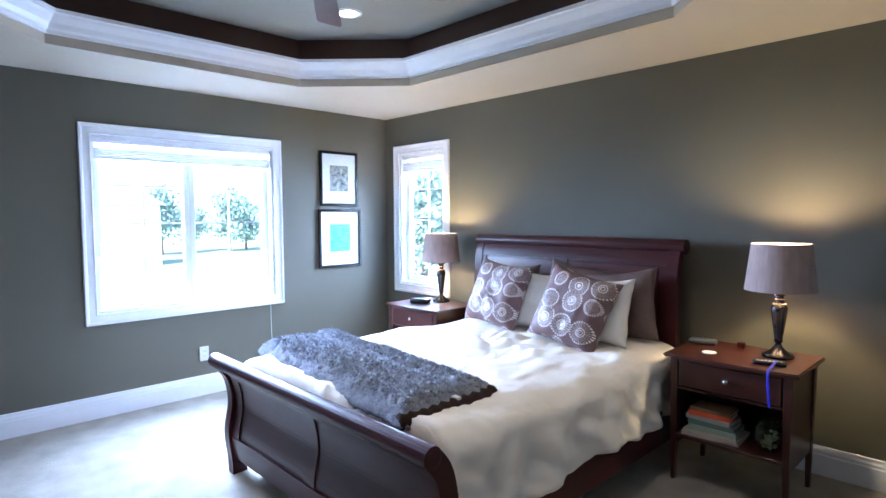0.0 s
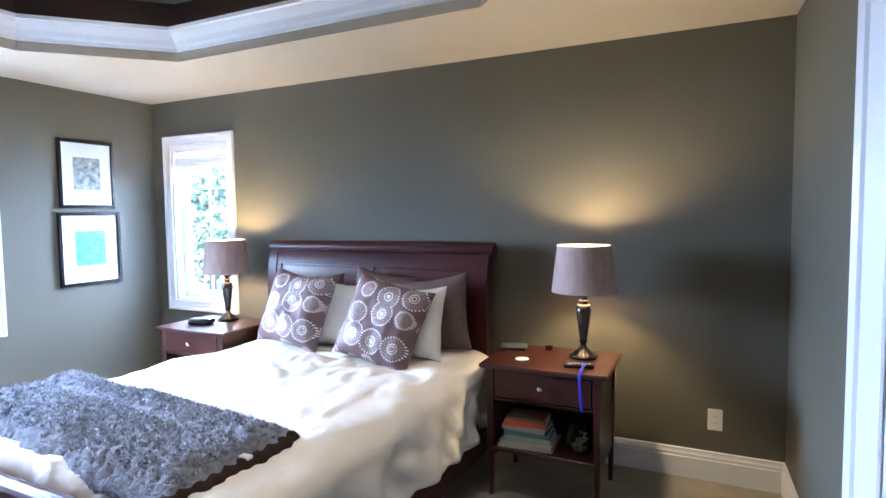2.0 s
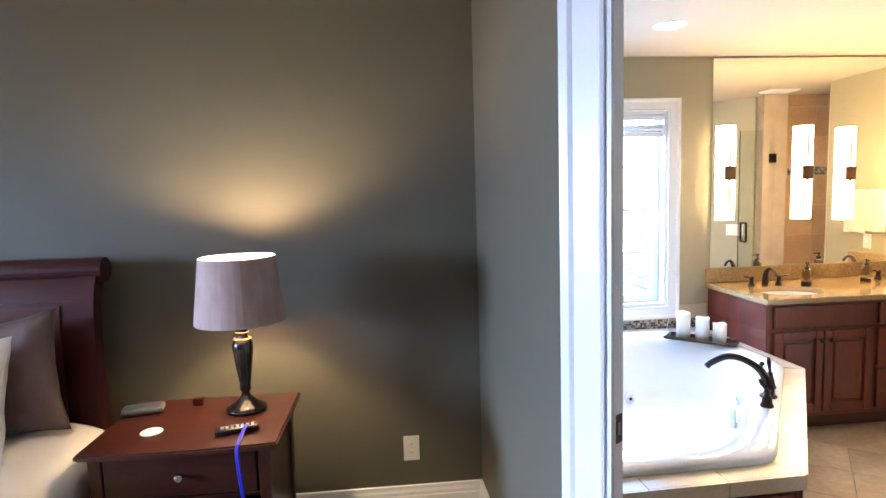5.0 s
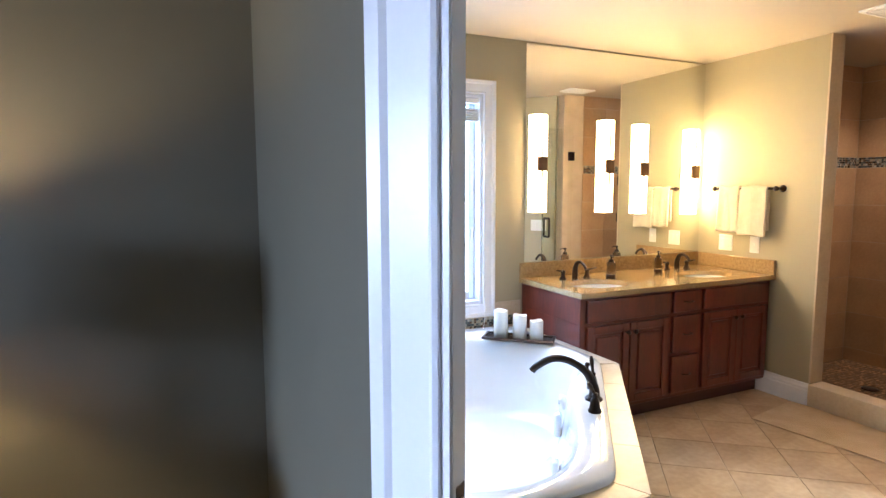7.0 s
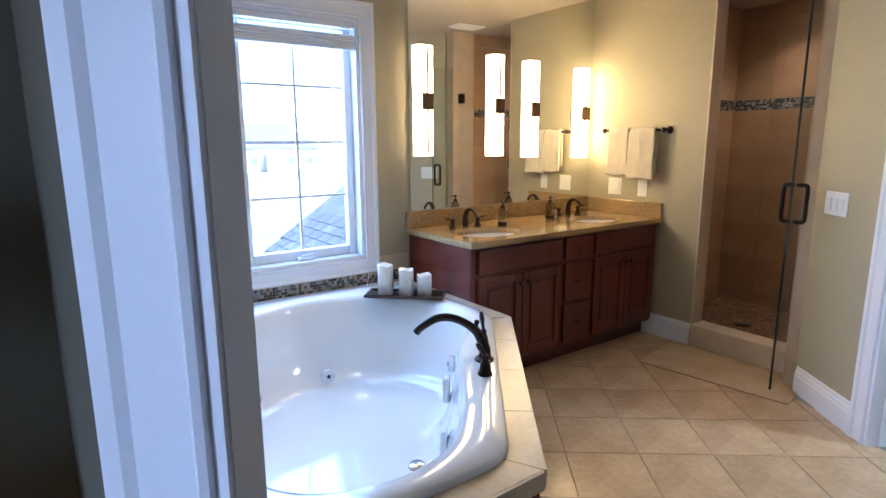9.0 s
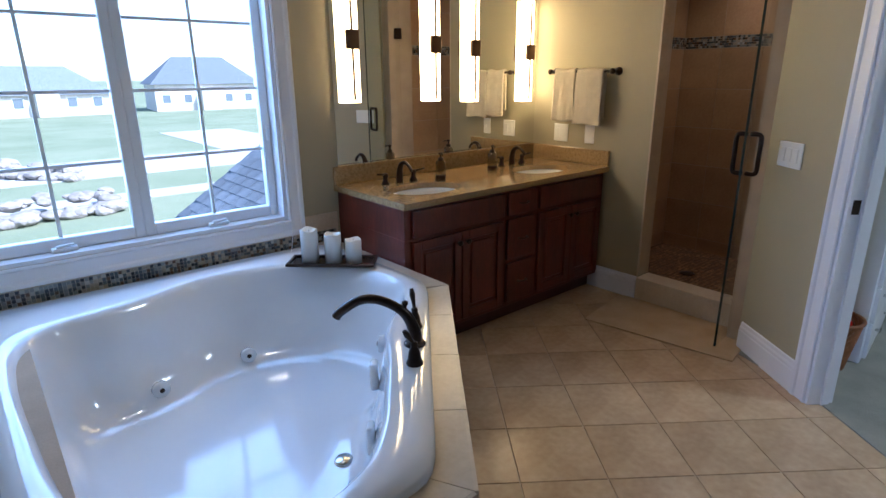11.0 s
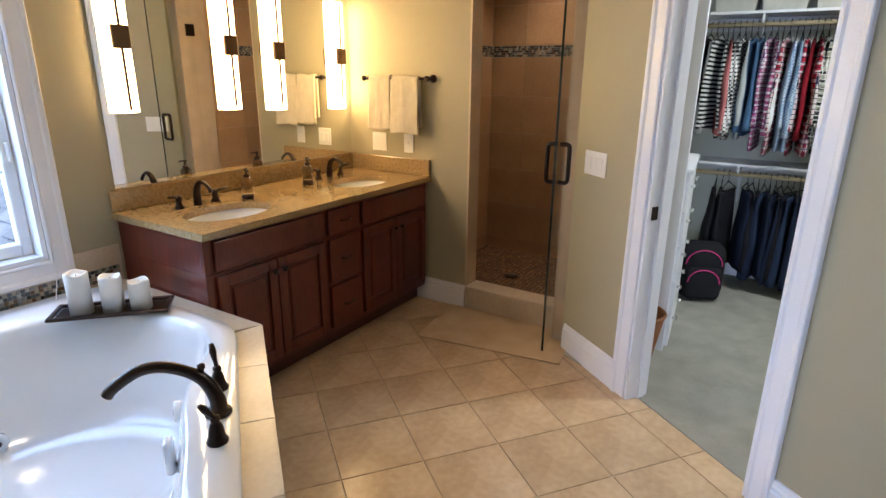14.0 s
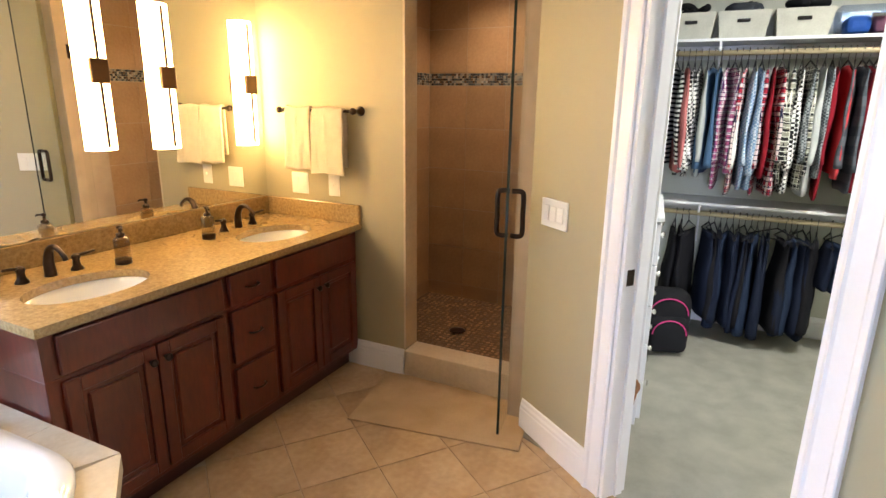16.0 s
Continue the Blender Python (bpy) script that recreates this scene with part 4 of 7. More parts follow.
BC = [plain("cover_ivory", (0.6, 0.55, 0.5)), plain("cover_teal", (0.14, 0.24, 0.23)), plain("cover_green", (0.36, 0.46, 0.40)), plain("cover_grey", (0.42, 0.46, 0.46)),
      plain("cover_orange", (0.80, 0.12, 0.05)), plain("cover_tan", (0.32, 0.20, 0.10))]
zz = 0.2655
for k, (h, w, d, ang, ci, lab) in enumerate(((0.018, 0.29, 0.20, 3, 0, "thin pale magazine lying on the nightstand shelf"), (0.014, 0.28, 0.20, -2, 0, "thin ivory magazine lying on the nightstand shelf"),
                                             (0.030, 0.24, 0.18, 4, 2, "green grey hardback book in a stack"), (0.026, 0.23, 0.17, 1, 1, "dark teal hardback book in a stack"),
                                             (0.022, 0.23, 0.17, -3, 3, "grey paperback book in a stack"), (0.026, 0.22, 0.16, 5, 4, "bright orange hardback book in a stack"),
                                             (0.018, 0.21, 0.15, 0, 5, "tan paperback book on top of a stack"))):
    book(N1[0] - 0.10 + 0.01 * math.sin(k), N1[1] - 0.10, zz, w, d, h, ang, BC[ci], lab)
    zz += h + 0.0005
e = empty("glass_jar", pose(N1[0] + 0.17, N1[1] - 0.10, 0.2655), "round pale green glass jar filled with small objects", "jar")
bm = B()
lathe(bm, [(0.045, 0), (0.062, 0.02), (0.07, 0.06), (0.066, 0.11), (0.052, 0.135), (0.05, 0.15), (0.056, 0.155), (0.053, 0.156), (0.047, 0.148), (0.048, 0.135), (0.062, 0.108), (0.066, 0.06), (0.058, 0.022), (0.04, 0.004)], 28)
part("jar_glass", bm, glassy("green_glass", (0.82, 0.90, 0.82), gloss=1.6), e, smooth=True)
bm = B()
rg = random.Random(9)
for k in range(38):
    a, rr, z = rg.uniform(0, 6.3), rg.uniform(0, 0.042), rg.uniform(0.012, 0.085)
    bmesh.ops.create_icosphere(bm, subdivisions=1, radius=rg.uniform(0.009, 0.014), matrix=pose(rr * math.cos(a), rr * math.sin(a), z))
part("pebbles", bm, material("mixed_pebbles", (0.50, 0.48, 0.40), 0.5, island=0.5, bump=0.0), e, smooth=True)


def clock_radio(x, y, z, ang):
    e = empty("clock_radio", pose(x, y, z, 0, 0, ang), "low black plastic clock radio", "clock")
    bm = B()
    box(bm, (-0.085, -0.05, 0), (0.085, 0.05, 0.045), 0.018, 4)
    part("body", bm, M_BLACK, e, smooth=True)
    bm = B()
    box(bm, (-0.06, -0.0525, 0.012), (0.06, -0.0495, 0.034), 0.001, 1)
    part("display", bm, plain("dark_display", (0.02, 0.025, 0.03), 0.1), e)


clock_radio(N2[0] - 0.08, N2[1] - 0.06, LZ, 25)
e = empty("phone_cradle", pose(N1[0] - 0.255, N1[1] + 0.11, LZ, 0, 0, 12), "grey plastic gadget lying on the nightstand", "gadget")
bm = B()
box(bm, (-0.075, -0.04, 0), (0.075, 0.04, 0.028), 0.012, 3)
part("body", bm, plain("slate_plastic", (0.06, 0.07, 0.09), 0.3), e, smooth=True)
bm = B()
lathe(bm, [(0.034, 0), (0.038, 0.004), (0.037, 0.006), (0.02, 0.005)], 28, pose(N1[0] - 0.14, N1[1] - 0.10, LZ))
tagged(part("coaster", bm, M_PLATE, smooth=True), "small round white dish on the nightstand", "dish")
box_thing("wooden_box", (-0.02, -0.012, 0), (0.02, 0.012, 0.03), M_DARK, "small dark wooden block on the nightstand", "box", 0.002, pose(N1[0] - 0.06, N1[1] + 0.16, LZ))
e = empty("remote_control", pose(N1[0] + 0.17, N1[1] - 0.14, LZ, 0, 0, 14), "black remote control with buttons and a blue wrist strap", "remote")
bm = B()
box(bm, (-0.075, -0.022, 0), (0.075, 0.022, 0.022), 0.008, 3)
part("body", bm, M_BLACK, e, smooth=True)
for k in range(7):
    bm = B()
    box(bm, (-0.055 + k * 0.017, -0.010, 0.0215), (-0.045 + k * 0.017, 0.008, 0.025), 0.001, 1)
    part("button", bm, plain("button_grey", (0.3, 0.3, 0.32)) if k == 0 else bpy.data.materials["button_grey"], e)
M_BLUE = material("blue_strap", (0.03, 0.02, 0.55), 0.5, bump=0.0, second=(0.02, 0.015, 0.45))
bm = B()
sp = bez([(N1[0] + 0.20, N1[1] - 0.15, LZ + 0.028), (N1[0] + 0.20, N1[1] - 0.235, LZ + 0.012), (N1[0] + 0.20, N1[1] - 0.278, LZ - 0.01), (N1[0] + 0.205, N1[1] - 0.282, LZ - 0.09), (N1[0] + 0.212, N1[1] - 0.280, LZ - 0.175)], 6)
for off in (0, 0.006):
    tube(bm, [(p.x + off, p.y, p.z) for p in sp], 0.0038, 6)
tagged(part("wrist_strap", bm, M_BLUE, smooth=True), "bright blue cord strap hanging over the nightstand's edge", "strap")


def plate(name, m, w, h, kind_of, label, cat):
    """A wall plate in the plane y = 0 of m, facing -y."""
    e = empty(name, m, label, cat)
    bm = B()
    box(bm, (-w / 2, -0.006, -h / 2), (w / 2, 0, h / 2), 0.003, 2)
    part("cover_plate", bm, M_PLATE, e)
    n = max(1, round(w / 0.046) - 1)
    for k in range(n):
        x = (k - (n - 1) / 2) * 0.046
        if kind_of == "outlet":
            for z in (-0.02, 0.02):
                bm = B()
                box(bm, (x - 0.016, -0.008, z - 0.014), (x + 0.016, -0.0065, z + 0.014), 0.001, 1)
                part("socket", bm, M_PLATE, e)
                bm = B()
                for q in (-0.006, 0.005):
                    box(bm, (x + q, -0.0088, z - 0.004), (x + q + 0.002, -0.0084, z + 0.006))
                part("slot", bm, M_BLACK, e)
        elif kind_of == "rocker":
            bm = B()
            box(bm, (x - 0.016, -0.010, -0.032), (x + 0.016, -0.0065, 0.032), 0.002, 1)
            part("rocker", bm, M_PLATE, e)
        elif kind_of == "toggle":
            bm = B()
            box(bm, (x - 0.004, -0.018, -0.006), (x + 0.004, -0.0065, 0.010), 0.002, 1)
            part("toggle", bm, M_PLATE, e)
    return e


def facing(x, y, z, fx, fy):
    """A pose whose -y looks along (fx, fy) in plan."""
    return pose(x, y, z, 0, 0, math.degrees(math.atan2(fy, fx)) + 90)


plate("wall_outlet", facing(0.53, BN, 0.348, 0, -1), 0.075, 0.12, "outlet", "white plastic double outlet plate low on the wall", "outlet")
plate("wall_outlet", facing(BW, 2.06, 0.345, 1, 0), 0.075, 0.12, "outlet", "white plastic double outlet plate under the window", "outlet")
bm = B()
tube(bm, [(BW + 0.004, 2.66, 0.69), (BW + 0.006, 2.66, 0.5), (BW + 0.004, 2.665, 0.35)], 0.0022, 6)
tagged(part("blind_cord", bm, M_PAPER), "thin white cord hanging below the window", "cord")


def picture(y0, y1, z0, z1, art, label):
    e = empty("framed_picture", pose(0, 0, 0), label, "picture", "framed pictures on the window wall")
    x = BW
    bm = B()
    f = 0.026
    for a, b in (((x + 0.001, y0, z0), (x + 0.024, y0 + f, z1)), ((x + 0.001, y1 - f, z0), (x + 0.024, y1, z1)),
                 ((x + 0.001, y0 + f, z0), (x + 0.024, y1 - f, z0 + f)), ((x + 0.001, y0 + f, z1 - f), (x + 0.024, y1 - f, z1))):
        box(bm, a, b, 0.003, 1)
    part("frame", bm, M_BLACK, e)
    bm = B()
    box(bm, (x + 0.002, y0 + f - 0.001, z0 + f - 0.001), (x + 0.010, y1 - f + 0.001, z1 - f + 0.001))
    part("mat_board", bm, M_PAPER, e)
    cy, cz = (y0 + y1) / 2, (z0 + z1) / 2 + 0.005
    w, h = (y1 - y0) * 0.24, (z1 - z0) * 0.235
    bm = B()
    box(bm, (x + 0.0102, cy - w, cz - h), (x + 0.0125, cy + w, cz + h))
    part("print", bm, art, e)
    bm = B()
    box(bm, (x + 0.0135, y0 + f - 0.001, z0 + f - 0.001), (x + 0.0155, y1 - f + 0.001, z1 - f + 0.001))
    part("glazing", bm, M_GLASS, e)


M_ART1 = material("grey_stone_print", (0.55, 0.55, 0.53), 0.6, scale=22, fine=60, second=(0.05, 0.05, 0.05), bump=0.0, amount=0.5)
M_ART2 = material("teal_water_print", (0.25, 0.72, 0.70), 0.6, scale=12, fine=50, second=(0.04, 0.40, 0.42), bump=0.0, amount=0.5, stretch=(1, 1, 4))
picture(3.185, 3.62, 1.575, 2.103, M_ART1, "black framed picture with a white mat and small grey print")
picture(3.163, 3.65, 0.975, 1.545, M_ART2, "black framed picture with a white mat and small teal print")

# ceiling fan and the tray's light


def fan():
    cx, cy = -1.535, 1.75
    e = empty("ceiling_fan", pose(cx, cy, 2.825), "dark brown ceiling fan with five wooden blades hanging in the tray", "fan")
    bm = B()
    lathe(bm, [(0.06, -0.06), (0.08, -0.03), (0.085, 0.0)], 28)
    part("canopy", bm, M_BRONZE, e, smooth=True)
    part("downrod", tube(B(), [(0, 0, -0.14), (0, 0, -0.05)], 0.012, 12), M_BRONZE, e)
    bm = B()
    lathe(bm, [(0.04, -0.29), (0.09, -0.28), (0.11, -0.25), (0.115, -0.20), (0.10, -0.16), (0.05, -0.14), (0.02, -0.135)], 32)
    part("motor_housing", bm, M_BRONZE, e, smooth=True)
    for k in range(5):
        bm = B()
        m = pose(0, 0, -0.235, 0, 0, 144 + 72 * k) @ pose(0, 0, 0, 12, 0, 0)
        prism(bm, [(0.17, -0.05), (0.30, -0.062), (0.62, -0.072), (0.655, -0.06), (0.66, 0.0), (0.655, 0.06), (0.62, 0.072), (0.30, 0.062), (0.17, 0.05)], -0.004, 0.004, m)
        bl = part("blade", bm, M_BLADE, e)
        bm = B()
        prism(bm, [(0.08, -0.016), (0.21, -0.035), (0.21, 0.035), (0.08, 0.016)], 0.0045, 0.010, m)
        part("blade_bracket", bm, M_BRONZE, bl)


M_BLADE = material("dark_mahogany_blade", (0.12, 0.05, 0.05), 0.35, scale=3, fine=30, second=(0.07, 0.03, 0.03), bump=0.03, depth=0.001, coat=0.3, stretch=(1, 6, 1))
fan()


def can_light(x, y, z, label, energy, r=0.075, cone=130):
    e = empty("recessed_light", pose(x, y, z), label, "ceiling light", "recessed ceiling lights")
    bm = B()
    lathe(bm, [(r * 0.80, -0.001), (r * 0.82, -0.006), (r * 1.15, -0.006), (r * 1.2, -0.001)], 32, cap=False)
    part("trim_ring", bm, M_TRIM, e, smooth=True)
    bm = B()
    lathe(bm, [(r * 0.80, -0.006), (r * 0.5, -0.010), (0.002, -0.011)], 28, cap=False)
    part("lens", bm, M_CAN, e, smooth=True)
    d = lamp("recessed_bulb", "SPOT", look((x, y, z - 0.02), (x, y, 0)), energy, (1.0, 0.80, 0.56), radius=0.06)
    d.data.spot_size, d.data.spot_blend = radians(cone), 0.7


# Only the first is known; three unseen ones are added to warm the bed.
for x, y in ((-2.40, 2.50), (-0.67, 2.50), (-0.67, 1.00), (-2.40, 1.00)):
    can_light(x, y, 2.825, "lit round recessed light in the tray ceiling, assumed where unseen", TRAY_W if x > -1 else 3, cone=92)
can_light(2.04, 4.49, BCH, "lit round recessed light over the bathtub", CAN_W)
can_light(5.25, 4.15, BCH, "lit round recessed light in the shower ceiling", SHOWER_W)
e = empty("ceiling_vent", pose(4.2, 3.85, BCH), "white slatted ceiling exhaust vent", "vent")
bm = B()
box(bm, (-0.15, -0.09, -0.012), (0.15, 0.09, 0.0), 0.004, 1)
part("vent_frame", bm, M_TRIM, e)
for k in range(7):
    bm = B()
    box(bm, (-0.13, -0.075 + k * 0.022, -0.018), (0.13, -0.062 + k * 0.022, -0.0125), 0.001, 1)
    part("slat", bm, M_TRIM, e)

# door hardware
bm = B()
hm = facing(D1.x + DDIR.x * 0.016, D1.y + DDIR.y * 0.016, 0, DDIR.x, DDIR.y)
e = empty("strike_plate", hm, "dark bronze door strike plate set in the white jamb", "strike plate")
# the plate's local x runs across the jamb
sx = 1 if (hm.to_3x3() @ Vector((1, 0, 0))).xy.dot(-nface) > 0 else -1
bm = B()
box(bm, (sx * 0.012, -0.003, 0.905), (sx * 0.040, 0.0, 0.980), 0.001, 1)
part("plate", bm, M_BRONZE, e)
bm = B()
box(bm, (sx * 0.018, -0.0045, 0.926), (sx * 0.030, -0.0032, 0.960))
part("catch_hole", bm, M_BLACK, e)
bm = B()
cm = facing(CL.x - CD.x * 0.016, CL.y - CD.y * 0.016, 0, -CD.x, -CD.y)
sx = 1 if (cm.to_3x3() @ Vector((1, 0, 0))).xy.dot(-cn) > 0 else -1
box(bm, (sx * 0.012, -0.003, 0.885), (sx * 0.045, 0.0, 0.945), 0.001, 1)
bmesh.ops.transform(bm, matrix=cm, verts=bm.verts)
tagged(part("strike_plate", bm, M_BRONZE), "dark bronze strike plate on the closet jamb", "strike plate")

# ---- bathroom things ----
DECK = [(1.022, RN - 0.002), (2.69, RN - 0.002), (2.70, 4.25), (1.885, 3.20), (1.022, 3.17)]
TZ = 0.525


def offset_poly(pts, d):
    """The outline pts (clockwise) moved inwards by d."""
    n, out = len(pts), []
    for i in range(n):
        a, b, c = Vector(pts[i - 1]), Vector(pts[i]), Vector(pts[(i + 1) % n])
        u, v = (b - a).normalized(), (c - b).normalized()
        n0, n1 = Vector((u.y, -u.x)), Vector((v.y, -v.x))
        s = (n0 + n1).normalized()
        out.append(tuple(b + s * d / max(0.3, s.dot(n0))))
    return out


def closed_smooth(p, n):
    out = []
    k = len(p)
    for i in range(k):
        a, b, c, d = Vector(p[i - 1]), Vector(p[i]), Vector(p[(i + 1) % k]), Vector(p[(i + 2) % k])
        for q in range(n):
            t = q / n
            out.append(0.5 * ((2 * b) + (-a + c) * t + (2 * a - 5 * b + 4 * c - d) * t * t + (-a + 3 * b - 3 * c + d) * t ** 3))
    return out


def bathtub():
    e = empty("bathtub", pose(0, 0, 0), "white acrylic corner whirlpool bathtub dropped into a tiled deck", "bathtub")
    basin = closed_smooth([(2.53, 4.36), (2.53, 4.55), (2.46, 4.76), (2.30, 4.93), (2.06, 5.02), (1.84, 5.02), (1.64, 4.95), (1.44, 4.89), (1.26, 4.86), (1.14, 4.74), (1.11, 4.50),
                           (1.12, 4.15), (1.16, 3.75), (1.30, 3.46), (1.52, 3.37), (1.72, 3.41), (1.86, 3.53), (1.97, 3.67), (2.08, 3.82), (2.18, 3.97), (2.29, 4.09), (2.42, 4.19)], 5)
    n = len(basin)
    cx, cy = 1.78, 4.25
    # the shell's outer edge, sampled on rays from the centre
    oc = offset_poly(DECK[:4] + [DECK[4]], 0.085)
    oc[0] = (1.05, RN - 0.03)
    oc[1] = (2.60, RN - 0.03)
    oc[4] = (1.05, 3.26)
    oc = [Vector(p) for p in oc]

    def edge(p):
        d = Vector((p.x - cx, p.y - cy)).normalized()
        best = 9
        for i in range(len(oc)):
            a, b = oc[i], oc[(i + 1) % len(oc)]
            w = b - a
            det = d.x * -w.y + d.y * w.x
            if abs(det) < 1e-9:
                continue
            t = ((a.x - cx) * -w.y + (a.y - cy) * w.x) / det
            s = (d.x * (a.y - cy) - d.y * (a.x - cx)) / det
            if t > 0 and -1e-6 <= s <= 1 + 1e-6:
                best = min(best, t)
        return Vector((cx + d.x * best, cy + d.y * best))

    outer = [edge(p) for p in basin]
    # round the corners of the shell
    for _ in range(3):
        outer = [(outer[i - 1] + outer[i] * 2 + outer[(i + 1) % n]) / 4 for i in range(n)]
    bm = B()
    rings = []

    def ring(pts, z):
        rings.append([bm.verts.new((p.x, p.y, z)) for p in pts])

    ring(outer, TZ + 0.001)
    ring(outer, TZ + 0.014)
    ring([o + (b - o) * 0.06 for o, b in zip(outer, basin)], TZ + 0.024)
    ring([o + (b - o) * 0.5 for o, b in zip(outer, basin)], TZ + 0.025)
    ring([o + (b - o) * 0.90 for o, b in zip(outer, basin)], TZ + 0.025)
    c = Vector((cx, cy))
    for k, z in ((1.0, 0.018), (0.985, 0.0), (0.965, -0.04), (0.94, -0.12), (0.90, -0.22), (0.85, -0.32), (0.78, -0.38), (0.68, -0.405), (0.45, -0.415), (0.2, -0.418)):
        ring([c + (p - c) * k for p in basin], TZ + z)
    for a, b in zip(rings, rings[1:]):
        for i in range(n):
            bm.faces.new((a[i], a[(i + 1) % n], b[(i + 1) % n], b[i]))
    bm.faces.new(rings[-1])
    bmesh.ops.recalc_face_normals(bm, faces=bm.faces)
    for f in bm.faces:
        if f.calc_center_median().z > TZ + 0.02 and f.normal.z < 0:
            f.normal_flip()
    part("shell", bm, M_TUB, e, smooth=True)
    # jets on the walls of the basin
    for (x, y, z, fx, fy) in ((1.575, 4.775, 0.19, 0.1, -1), (1.975, 4.84, 0.185, -0.1, -1), (2.245, 4.12, 0.43, -0.8, 0.6)):
        m = facing(x, y, z, fx, fy) @ pose(0, 0, 0, 90, 0, 0)
        bm = B()
        lathe(bm, [(0.034, -0.02), (0.036, 0.004), (0.032, 0.009), (0.018, 0.005), (0.017, 0.009), (0.010, 0.010)], 24, m)
        j = part("jet", bm, M_TUB, e, smooth=True)
        bm = B()
        lathe(bm, [(0.0105, 0.0095), (0.0105, 0.013), (0.001, 0.014)], 14, m)
        part("nozzle", bm, M_BRONZE, j, "dark metal nozzle", smooth=True)
    bm = B()
    lathe(bm, [(0.045, 0.0), (0.046, 0.004), (0.036, 0.006), (0.034, 0.016), (0.030, 0.020), (0.002, 0.022)], 28, pose(1.965, 3.96, TZ - 0.416))
    part("drain", bm, M_CHROME, e, "round chrome drain", smooth=True)
    for x, y, z in ((2.125, 3.975, 0.40), (2.005, 3.825, 0.27)):
        bm = B()
        box(bm, (-0.028, -0.020, -0.055), (0.028, 0.010, 0.055), 0.012, 3)
        bmesh.ops.transform(bm, matrix=facing(x, y, z, -0.8, 0.6), verts=bm.verts)
        part("suction_cover", bm, M_TUB, e, smooth=True)
    return e


bathtub()
fd = (Vector(DECK[3]) - Vector(DECK[2])).normalized()
fn = Vector((-fd.y, fd.x))
fn = fn if fn.dot(Vector((1, -1))) > 0 else -fn


def surround():
    e = empty("tub_surround", pose(0, 0, 0), "red cherry wood panelled tub surround under a beige tile deck", "tub surround")
    inner = offset_poly(DECK, 0.16)
    bm = B()
    n = len(DECK)
    # rim of the deck as a bed for its tiles
    for i in range(n):
        j = (i + 1) % n
        lo = [bm.verts.new((*p, TZ - 0.05)) for p in (DECK[i], DECK[j], inner[j], inner[i])]
        hi = [bm.verts.new((*p, TZ - 0.012)) for p in (DECK[i], DECK[j], inner[j], inner[i])]
        bm.faces.new(lo[::-1])
        bm.faces.new(hi)
        for k in range(4):
            bm.faces.new((lo[k], lo[(k + 1) % 4], hi[(k + 1) % 4], hi[k]))
    part("deck_bed", bm, M_GROUT, e)
    # tiles along the open edges
    for a, b, step in ((DECK[1], DECK[2], 0.325), (DECK[2], DECK[3], 0.333), (DECK[3], DECK[4], 0.29)):
        a, b = Vector(a), Vector(b)
        d = (b - a).normalized()
        nn = Vector((d.y, -d.x))
        L = (b - a).length
        u = 0.0
        while u < L - 0.01:
            v = min(L, u + step)
            ins = 0.15
            m0 = 0.07 if u == 0 and a != Vector(DECK[1]) else 0
            m1 = 0.07 if v >= L - 0.01 and b != Vector(DECK[4]) else 0
            q = [a + d * (u + 0.0015), a + d * (v - 0.0015), a + d * (v - 0.0015 - m1) + nn * ins, a + d * (u + 0.0015 + m0) + nn * ins]
            bm = B()
            prism(bm, [tuple(p) for p in q], TZ - 0.0115, TZ)
            part("tile", bm, M_DECK, e)
            bm = B()
            q = [a + d * (u + 0.0015), a + d * (v - 0.0015), a + d * (v - 0.0015) - nn * 0.010, a + d * (u + 0.0015) - nn * 0.010]
            prism(bm, [tuple(p) for p in q], TZ - 0.055, TZ - 0.001)
            part("tile", bm, M_DECK, e)
            u = v
    for a, b, k in ((DECK[2], DECK[3], 3), (DECK[3], DECK[4], 2)):
        a, b = Vector(a), Vector(b)
        d = (b - a).normalized()
        nn = Vector((d.y, -d.x))
        L = (b - a).length
        m = Matrix(((d.x, -nn.x, 0, a.x + nn.x * 0.02), (d.y, -nn.y, 0, a.y + nn.y * 0.02), (0, 0, 1, 0), (0, 0, 0, 1)))
        bm = B()
        box(bm, (0, -0.02, 0.0), (L, 0.0, TZ - 0.056))
        bmesh.ops.transform(bm, matrix=m, verts=bm.verts)
        bmesh.ops.recalc_face_normals(bm, faces=bm.faces)
        part("apron", bm, M_CHERRY, e)
        for i in range(k):
            x0, x1 = L * i / k + 0.035, L * (i + 1) / k - 0.035
            bm = B()
            w = 0.05
            for q in (((x0, 0.001, 0.09), (x0 + w, 0.018, 0.45)), ((x1 - w, 0.001, 0.09), (x1, 0.018, 0.45)), ((x0 + w, 0.001, 0.09), (x1 - w, 0.018, 0.09 + w)), ((x0 + w, 0.001, 0.45 - w), (x1 - w, 0.018, 0.45))):
                box(bm, *q, 0.003, 1)
            box(bm, (x0 + w + 0.012, 0.001, 0.09 + w + 0.012), (x1 - w - 0.012, 0.012, 0.45 - w - 0.012), 0.006, 1)
            bmesh.ops.transform(bm, matrix=m, verts=bm.verts)
            bmesh.ops.recalc_face_normals(bm, faces=bm.faces)
            part("raised_panel", bm, M_CHERRY, e)
    return e


surround()


